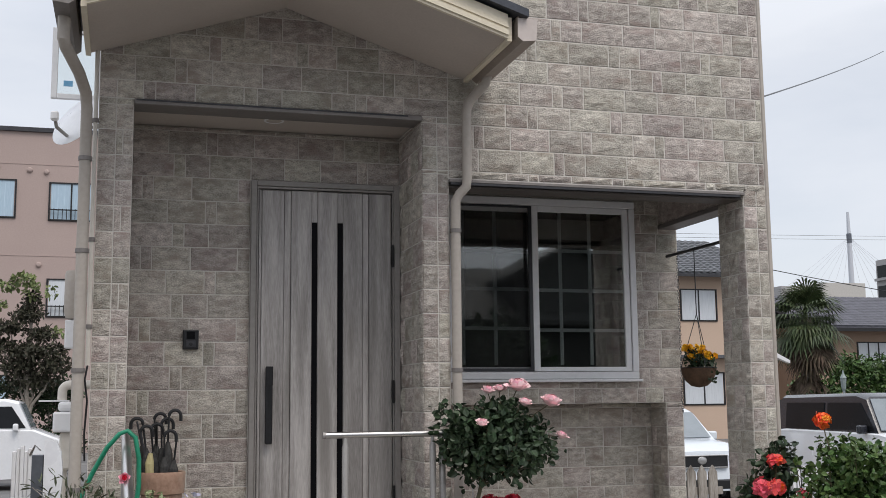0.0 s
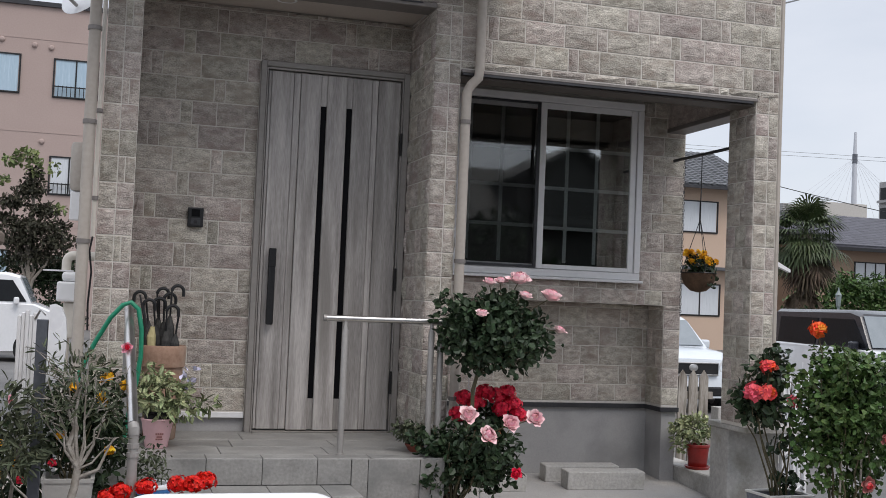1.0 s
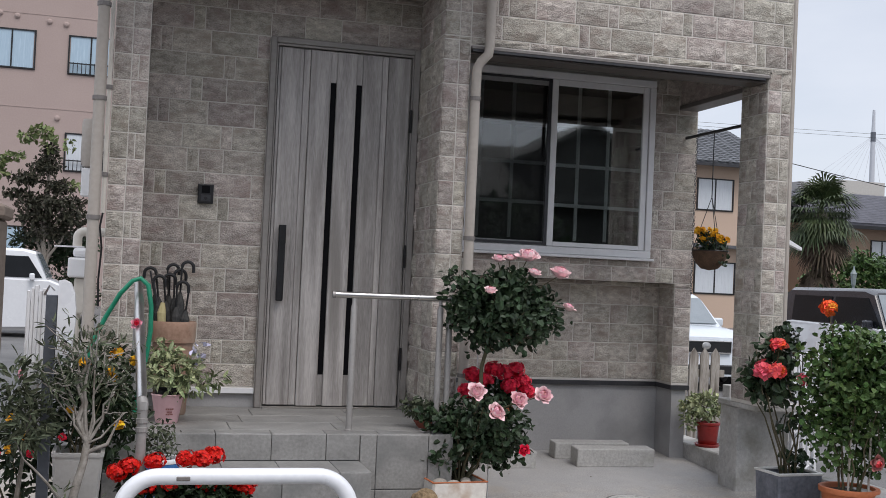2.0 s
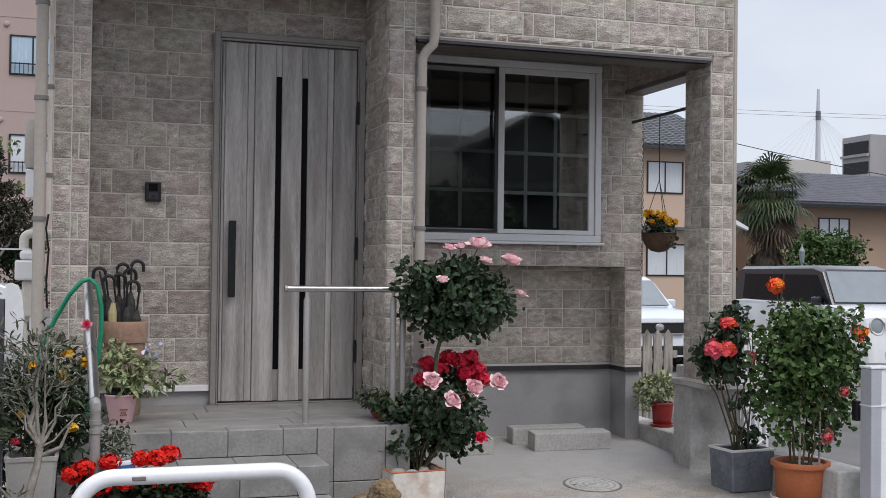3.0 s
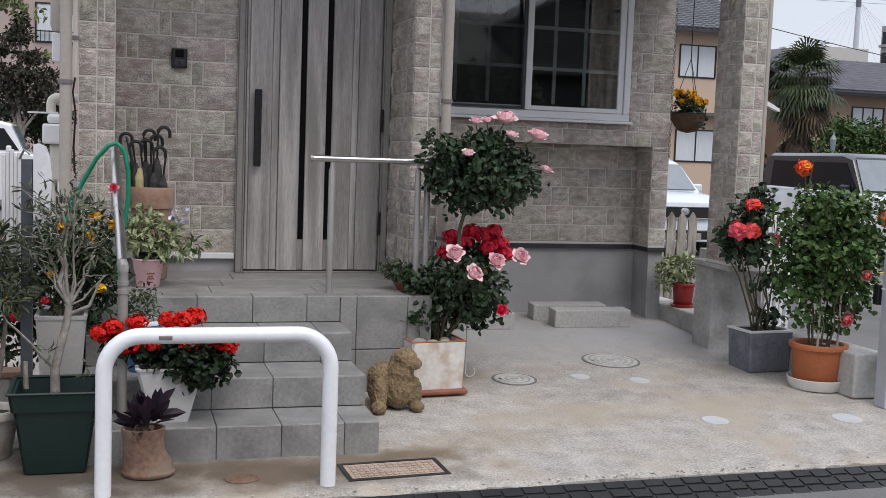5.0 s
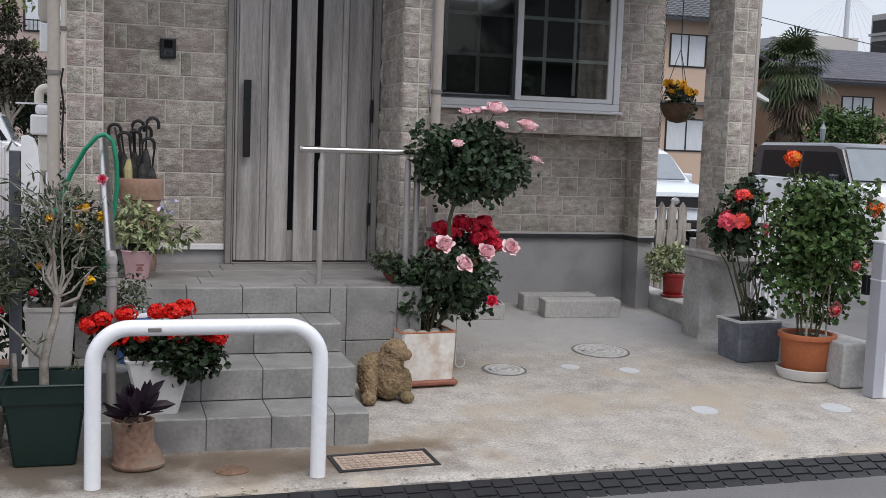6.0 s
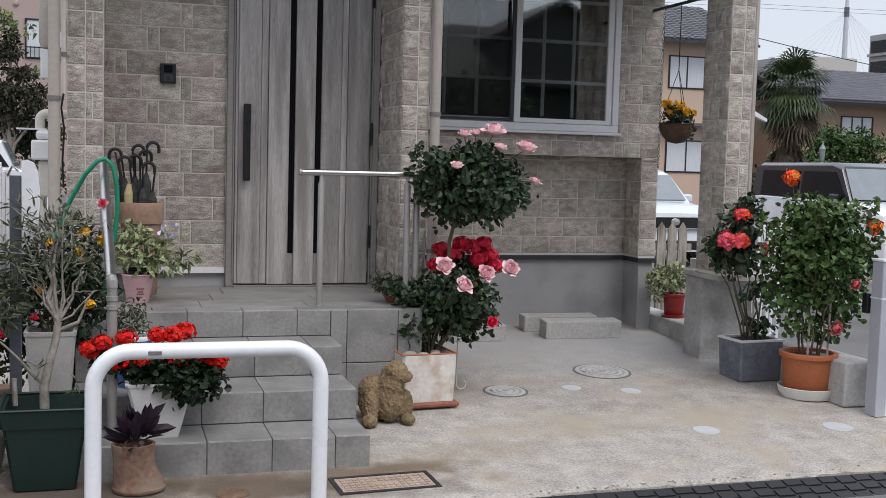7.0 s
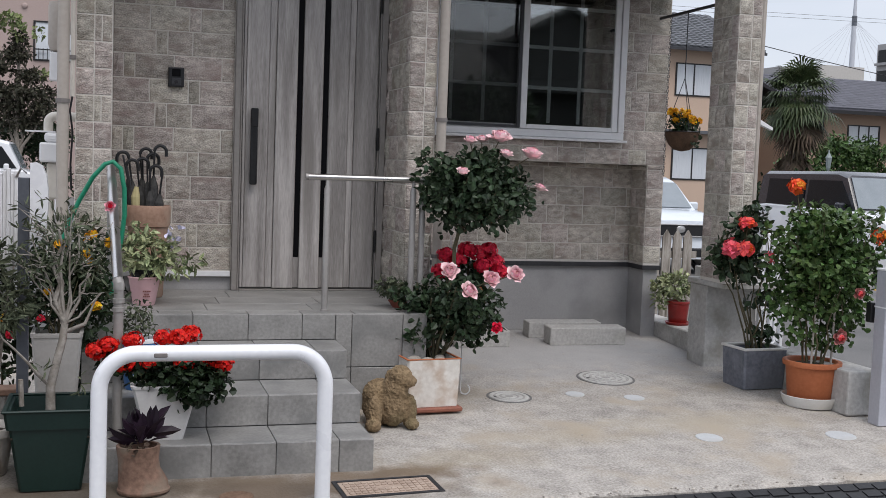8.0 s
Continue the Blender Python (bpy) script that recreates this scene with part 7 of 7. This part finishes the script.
    part("emblem", lathe(bmesh.new(), [(0.005, 0), (0.06, 0), (0.05, 0.012), (0.005, 0.016)], 20, sx=1.3), STEEL, c, "plain oval emblem").matrix_basis = pose(0, -0.016, hood_z - 0.21, 90, 0, 0)
    part("bumper_plate", B(-0.17, 0.17, -0.035, -0.021, 0.43, 0.5), surface("plain_yellow_plate", (0.6, 0.45, 0.05), (0.65, 0.5, 0.08)) if boxy > 0.93 else WHITEPAINT, c, "plain plate")
    return c


SCREEN = surface("pale_reflecting_glass", (0.20, 0.23, 0.25), (0.26, 0.29, 0.31), rough=0.05, bump=0.0, rough_vary=0.02)
CARWHITE = surface("white_car_paint", (0.70, 0.71, 0.73), (0.76, 0.77, 0.79), scale=2, fine=20, rough=0.25, bump=0.0, coat=0.6)
CARDARK = surface("dark_blue_car_paint", (0.012, 0.013, 0.018), (0.02, 0.022, 0.03), scale=2, fine=20, rough=0.25, bump=0.0, coat=0.6)
CARSKY = surface("pale_blue_white_paint", (0.62, 0.67, 0.72), (0.68, 0.73, 0.78), scale=2, fine=20, rough=0.25, bump=0.0, coat=0.6)
car("white compact car with a dark blue roof, parked nearby", (10.94, 6.5, -0.078), 0, 3.75, 1.48, 1.69, 0.85, 1.0, 1.08, CARWHITE, CARDARK, 1.25, 0.97)
car("pale white hatchback parked behind the side fence", (7.55, 8.0, -0.078), 0, 3.9, 1.68, 1.49, 0.95, 0.92, 0.98, CARSKY, CARSKY, 1.55, 0.93)
car("white van-like compact car parked across the yard", (-1.88, 16.8, -0.078), 90, 3.4, 1.48, 1.76, 0.60, 1.06, 1.16, CARWHITE, CARWHITE, 0.90, 0.98)
bm = bmesh.new()
YEL = surface("worn_yellow_paint", (0.55, 0.28, 0.02), (0.62, 0.36, 0.05), rough=0.8, bump=0.1)
for x in (9.6, 12.4, 14.9):
    box(bm, x, x + 0.12, 5.0, 10.5, -0.074, -0.071)
lines = part("road_marking", bm, YEL, None, "worn yellow parking bay lines", kind="structure")
tagged(lines, category="road marking")

# ---- fence behind the side opening
OLDWOOD = surface("weathered_pale_wood", (0.22, 0.19, 0.16), (0.48, 0.45, 0.41), scale=5, fine=30, rough=0.9, bump=0.5, stretch=(6, 6, 0.7), third=(0.12, 0.10, 0.08), third_scale=4)
fence = thing("picket_fence", "weathered white wooden picket fence with pointed tops", "fence", (4.3, 2.5, -0.075))
for k in range(7):
    x = -0.35 + 0.115 * k
    part("picket", prism(bmesh.new(), [(x - 0.045, 0.0), (x + 0.045, 0.0), (x + 0.045, 0.93), (x, 1.0), (x - 0.045, 0.93)], "y", 0.0, 0.02), OLDWOOD, fence)
for z in (0.25, 0.72):
    part("fence_rail", B(-0.45, 0.45, 0.021, 0.05, z, z + 0.07), OLDWOOD, fence)
wallb = thing("block_wall", "low grey concrete block wall at the lot edge", "wall", (6.3, 3.2, -0.075), 8)
for k in range(6):
    for j in range(3):
        part("block", B(-1.2 + 0.4 * k, -0.81 + 0.4 * k, 0, 0.12, 0.2 * j, 0.2 * j + 0.192, bevel=0.005), CONCBLOCK, wallb)


# ---- houses beyond the lots
def roof_tiles(bm, x0, x1, y0, z0, y1, z1, step, row, lift):
    rows = int(math.hypot(y1 - y0, z1 - z0) / row)
    for j in range(rows):
        a, b = j / rows, (j + 1.06) / rows
        n = int((x1 - x0) / step)
        for k in range(n):
            xa, xb = x0 + (x1 - x0) * k / n, x0 + (x1 - x0) * (k + 0.97) / n
            ya, yb, za, zb = y0 + (y1 - y0) * a, y0 + (y1 - y0) * b, z0 + (z1 - z0) * a, z0 + (z1 - z0) * b
            xm = (xa + xb) / 2
            v = [bm.verts.new(p) for p in ((xa, ya, za + lift), (xm, ya, za + lift * 2.2), (xb, ya, za + lift), (xb, yb, zb), (xm, yb, zb + lift), (xa, yb, zb), (xm, ya, za - 0.02))]
            bm.faces.new((v[0], v[1], v[4], v[5]))
            bm.faces.new((v[1], v[2], v[3], v[4]))
            bm.faces.new((v[0], v[6], v[2], v[1]))
    return bm


bh = thing("house", "peach-rendered two-storey house with a dark tiled roof", "house", (22.5, 33, -0.08))
solid("wall", -4.6, 1.2, 0, 8, 0, 6.7, PEACH, bh)
part("roof", prism(bmesh.new(), [(-0.7, 6.45), (4, 8.35), (8.7, 6.45), (8.7, 6.6), (4, 8.55), (-0.7, 6.6)], "x", -5.3, 1.7), KAWARA, bh)
tiles = part("roof_tiles", roof_tiles(bmesh.new(), -5.3, 1.7, -0.75, 6.6, 4, 8.58, 0.3, 0.28, 0.03), KAWARA, bh, "curved dark roof tiles", kind="stuff")
solid("gutter", -5.3, 1.7, -0.82, -0.72, 6.42, 6.52, DARKTRIM, bh)
far_window(bh, -1.85, -0.3, 4.75, 5.95, 0.0, WHITECURT)
far_window(bh, -1.85, -0.1, 1.4, 2.6, 0.0, WHITECURT)
far_window(bh, -4.0, -3.0, 4.75, 5.95, 0.0, WHITECURT)
solid("pent_roof", -4.8, 1.4, -0.6, -0.01, 3.2, 3.32, KAWARA, bh)

rh = thing("house", "peach-rendered house with a slate-blue shingle roof", "house", (33, 33, -0.08))
# the peach render again, darker because this wall's shade is in its colour
solid("wall", -6.4, 9, 0, 8, 0, 4.6, surface("shaded_peach_render", (0.34, 0.235, 0.17), (0.40, 0.285, 0.21), scale=0.6, fine=20, rough=0.9, bump=0.1), rh)
part("roof", prism(bmesh.new(), [(-0.9, 4.40), (3.2, 5.95), (8.9, 4.4), (8.9, 4.52), (3.2, 6.1), (-0.9, 4.52)], "x", -7.2, 10), SHINGLE, rh)
part("roof_shingles", roof_tiles(bmesh.new(), -7.2, 10, -0.93, 4.53, 3.2, 6.11, 0.35, 0.26, 0.008), SHINGLE, rh, "rows of slate-blue shingles", kind="stuff")
solid("gutter", -7.2, 10, -1.02, -0.9, 4.28, 4.42, BLACK, rh, "black eaves gutter")
far_window(rh, -4.2, -2.7, 2.6, 3.85, 0.0, WHITECURT, panes=3)
far_window(rh, 2.0, 3.6, 2.7, 4.15, 0.0, WHITECURT, panes=3)
solid("downpipe", -5.6, -5.48, -0.12, -0.01, 0, 4.3, DARKTRIM, rh)

of = thing("office_building", "grey concrete office block with dark ribbon windows", "office building", (85, 100, -0.08))
OFFWALL = surface("grey_office_cladding", (0.30, 0.29, 0.29), (0.36, 0.35, 0.35), scale=0.3, fine=5, rough=0.8, bump=0.05)
solid("wall", 0, 24, 0, 5, 0, 17.6, OFFWALL, of)
solid("upper_block", 9, 24, 1, 5, 17.6, 20.2, OFFWALL, of)
for k, z in enumerate((8.3, 10.7, 13.1, 15.5)):
    w = solid("window_band", -0.08, -0.01, 0.3, 4.7, z, z + 1.4, DARKGLASS, of, "dark ribbon window")
    solid("ledge", -0.4, -0.081, 0.1, 4.9, z - 0.4, z - 0.1, OFFWALL, w)
solid("stair_tower", 5.5, 11, -3, -0.01, 0, 15.6, surface("brown_grey_cladding", (0.27, 0.22, 0.2), (0.32, 0.27, 0.245)), of)
fb = thing("building", "low flat cream buildings on the far skyline", "building", (98.5, 130, -0.08))
solid("wall", -3.5, 3.6, 0, 10, 0, 17.8, surface("cream_far_wall", (0.45, 0.43, 0.40), (0.52, 0.50, 0.47)), fb)
solid("upper_wall", -9, -4, 2, 8, 0, 17.4, OFFWALL, fb)

# ---- bridge pylon with its stays
py = thing("bridge_pylon", "tall pale bridge pylon with fanned stay cables", "bridge", (298.0, 400, -0.08))
PALE = surface("pale_grey_steel", (0.46, 0.48, 0.52), (0.52, 0.54, 0.58), scale=0.05, fine=1, rough=0.7, bump=0.0)
part("mast", tube(bmesh.new(), [(0, 0, 0), (0, 0, 40), (0, 0, 68), (0, 0, 80.5)], [1.5, 1.25, 0.95, 0.55], 12), PALE, py, smooth=True)
part("collar", tube(bmesh.new(), [(0, 0, 80.5 - 13.5), (0, 0, 80.5 - 9.5)], 1.1, 12), SLATEPOST, py)
for s in (-1, 1):
    for k in range(7):
        part("stay_cable", tube(bmesh.new(), [(0, 0, 80.5 - 11), (s * (9 + 9 * k), 0, 26)], 0.05, 4), PALE, py)

# ---- palm, shrubs, lamp, wires
pa = thing("palm_tree", "shaggy fan palm with drooping dead fronds", "tree", (14.85, 16, -0.08))
part("trunk", tube(bmesh.new(), [(0, 0, 0), (0.03, 0, 1.6), (0, 0, 3.5)], [0.16, 0.15, 0.17], 12), BARK, pa)


def fronds(name, mat, n, lo, hi, length, droop, seed, centre=(0, 0, 3.05), spread=1.7):
    """Fans of narrow blades on arching stalks, as one mesh."""
    rnd = random.Random(seed)
    vs, fs = [], []
    for k in range(n):
        yaw, el = k * 2.399, radians(rnd.uniform(lo, hi))
        yaw += rnd.uniform(-0.5, 0.5)
        d = Vector((math.cos(yaw) * math.cos(el), math.sin(yaw) * math.cos(el), math.sin(el)))
        size = length * rnd.uniform(0.65, 1.1)
        hub = Vector(centre) + d * size * 0.5
        side_ = d.cross(Vector((0, 0, 1))).normalized()
        up = side_.cross(d)
        i = len(vs)
        c = Vector(centre)
        vs += [tuple(c + side_ * 0.015), tuple(c - side_ * 0.015), tuple(hub - side_ * 0.012), tuple(hub + side_ * 0.012)]
        fs.append((i, i + 1, i + 2, i + 3))
        for j in range(15):
            a = (j - 7) / 7 * spread
            o = (math.cos(a) * d + math.sin(a) * side_).normalized()
            q = o.cross(up).normalized()
            ln = size * 0.55 * rnd.uniform(0.85, 1.1) * (1 - 0.2 * abs(a) / spread)
            mid = hub + o * ln * 0.6 + up * 0.02 - Vector((0, 0, droop * 0.12 * ln))
            tip = hub + o * ln * (1 - 0.15 * droop) - Vector((0, 0, droop * ln * 0.45))
            i = len(vs)
            vs += [tuple(hub), tuple(mid + q * 0.022), tuple(tip), tuple(mid - q * 0.022)]
            fs.append((i, i + 1, i + 2, i + 3))
    me = bpy.data.meshes.new(name)
    me.from_pydata(vs, [], fs)
    me.materials.append(mat)
    ob = new(name, me)
    ob.parent = pa
    return tagged(ob, kind="stuff")


fronds("fronds", PALMLEAF, 80, -30, 75, 1.08, 0.65, 3, (0, 0, 3.58))
fronds("drooping_fronds", PALMLEAF, 34, -62, -18, 1.3, 0.75, 8, (0, 0, 3.5))
fronds("dead_fronds", THATCH, 46, -86, -50, 1.3, 0.35, 4, (0, 0, 3.35), 1.3)
fronds("old_dead_fronds", THATCH, 34, -88, -66, 1.15, 0.35, 6, (0, 0, 2.55), 1.1)
tree("shrub", "rounded green garden shrub behind the parked cars", (17.5, 18, -0.08), 0.06, 2.4,
     [((0, 0, 2.3), (0.9, 0.7, 0.5), 1100), ((-1.1, 0, 1.7), (0.9, 0.7, 0.6), 1000), ((1.1, 0.2, 2.2), (0.8, 0.7, 0.6), 900), ((-0.2, -0.4, 1.2), (1.8, 0.6, 0.8), 1400), ((0.7, 0, 1.6), (1.2, 0.7, 0.7), 900)], BUSHLEAF, 0.14, R2)
tree("shrub", "dark evergreen shrub at the lot edge", (15.0, 15.5, -0.08), 0.06, 1.8,
     [((0, 0, 1.2), (1.4, 0.6, 0.6), 1200), ((-1.6, 0, 0.9), (0.9, 0.6, 0.7), 900), ((1.4, 0, 0.9), (1.0, 0.6, 0.6), 800)], DARKLEAF, 0.13, R2)
tree("shrub", "tall loose green shrub at the lot edge", (19.5, 15.5, -0.08), 0.06, 2.8,
     [((-0.3, 0, 2.3), (1.0, 0.8, 0.7), 1300), ((0.9, 0, 1.4), (1.2, 0.8, 0.9), 1100), ((-0.6, 0, 1.2), (1.0, 0.7, 0.8), 900), ((2.2, 0.3, 1.6), (1.0, 0.8, 0.9), 700)], BUSHLEAF, 0.14, R2)
gl = thing("garden_lamp", "small pale green garden lamp post", "lamp post", (14.1, 13.6, -0.08))
LAMPG = surface("pale_green_metal", (0.16, 0.20, 0.20), (0.24, 0.28, 0.28), rough=0.5)
part("post", tube(bmesh.new(), [(0, 0, 0), (0, 0, 1.75)], 0.028, 10), LAMPG, gl)
part("lantern", lathe(bmesh.new(), [(0.025, 1.75), (0.045, 1.8), (0.066, 2.02), (0.06, 2.03), (0.01, 2.03)], 8), LAMPG, gl)
part("hood", lathe(bmesh.new(), [(0.075, 2.031), (0.045, 2.08), (0.02, 2.13), (0.012, 2.2), (0.004, 2.2)], 8), LAMPG, gl)


def wire(a, b, sag, r, label):
    a, b = Vector(a), Vector(b)
    w = thing("power_line", label, "cable", tuple(a))
    part("strand", tube(bmesh.new(), [(b - a) * (k / 10) - Vector((0, 0, sag * 4 * (k / 10) * (1 - k / 10))) for k in range(11)], r, 5), BLACK, w)


wire((3.40, -0.25, 3.665), (12.83, 10.0, 8.02), 0.04, 0.007, "black service cable to the street")
for z in (0.0, 0.32):
    wire((25, 75, 14.6 + z), (115, 75, 17.0 + z), 0.5, 0.013, "thin far power line")
for x, zt in ((25, 15.4), (115, 17.8)):
    pl = thing("utility_pole", "grey concrete utility pole carrying the far lines", "utility pole", (x, 75, -0.08))
    part("pole", tube(bmesh.new(), [(0, 0, 0), (0, 0, zt)], [0.2, 0.12], 10), CONCBLOCK, pl)
    part("crossarm", B(-0.06, 0.06, -0.7, 0.7, zt - 0.9, zt - 0.8), CONCBLOCK, pl)
wire((24, 40, 8.6), (47, 40, 5.6), 0.3, 0.02, "sagging black cable over the far roof")

# ---- the other side of the street, seen only in the window's reflection
# walls and roofs share a near-black colour that keeps their reflection dark
opp = thing("house", "house with a gable roof across the street, coloured dark for the reflection", "house", (11.0, -21, -0.38))
solid("wall", -5.5, 5.5, -8, 0, 0, 4.2, surface("reflection_darkened_wall", (0.012, 0.013, 0.012), (0.025, 0.026, 0.022), scale=1), opp)
part("roof", prism(bmesh.new(), [(0.6, 4.15), (-3.4, 6.05), (-8.6, 4.15), (-8.6, 4.0), (-3.4, 5.85), (0.6, 4.0)], "x", -7.5, 5.9), bpy.data.materials["reflection_darkened_wall"], opp)
part("gable_roof", prism(bmesh.new(), [(-1.4, 5.45), (0.5, 6.50), (2.3, 5.45), (2.3, 5.30), (0.5, 6.35), (-1.4, 5.30)], "y", -4.0, 0.3), bpy.data.materials["reflection_darkened_wall"], opp)
part("gable", prism(bmesh.new(), [(-1.2, 4.2), (2.1, 4.2), (2.1, 5.40), (0.5, 6.33), (-1.2, 5.38)], "y", -3.5, 0.02), bpy.data.materials["reflection_darkened_wall"], opp)
opp2 = thing("house", "low house with trees across the street, coloured dark for the reflection", "house", (-2.5, -22, -0.2))
solid("wall", -6.5, 6.5, -8, 0, 0, 4.2, bpy.data.materials["reflection_darkened_wall"], opp2)
solid("roof", -7, 7, -8.5, 0.5, 4.2, 4.6, bpy.data.materials["reflection_darkened_wall"], opp2)
for x, y in ((5.2, -17), (8.5, -18.5), (13, -18)):
    tree("tree", "leafy dark street-side tree across the road", (x, y, -0.2), 0.12, 4.0,
         [((0, 0, 3.2), (1.3, 1.2, 1.0), 700), ((0.6, 0, 2.2), (1.4, 1.2, 1.0), 700), ((-0.7, 0, 2.2), (1.2, 1.2, 0.9), 600)], DARKLEAF, 0.24, R2)
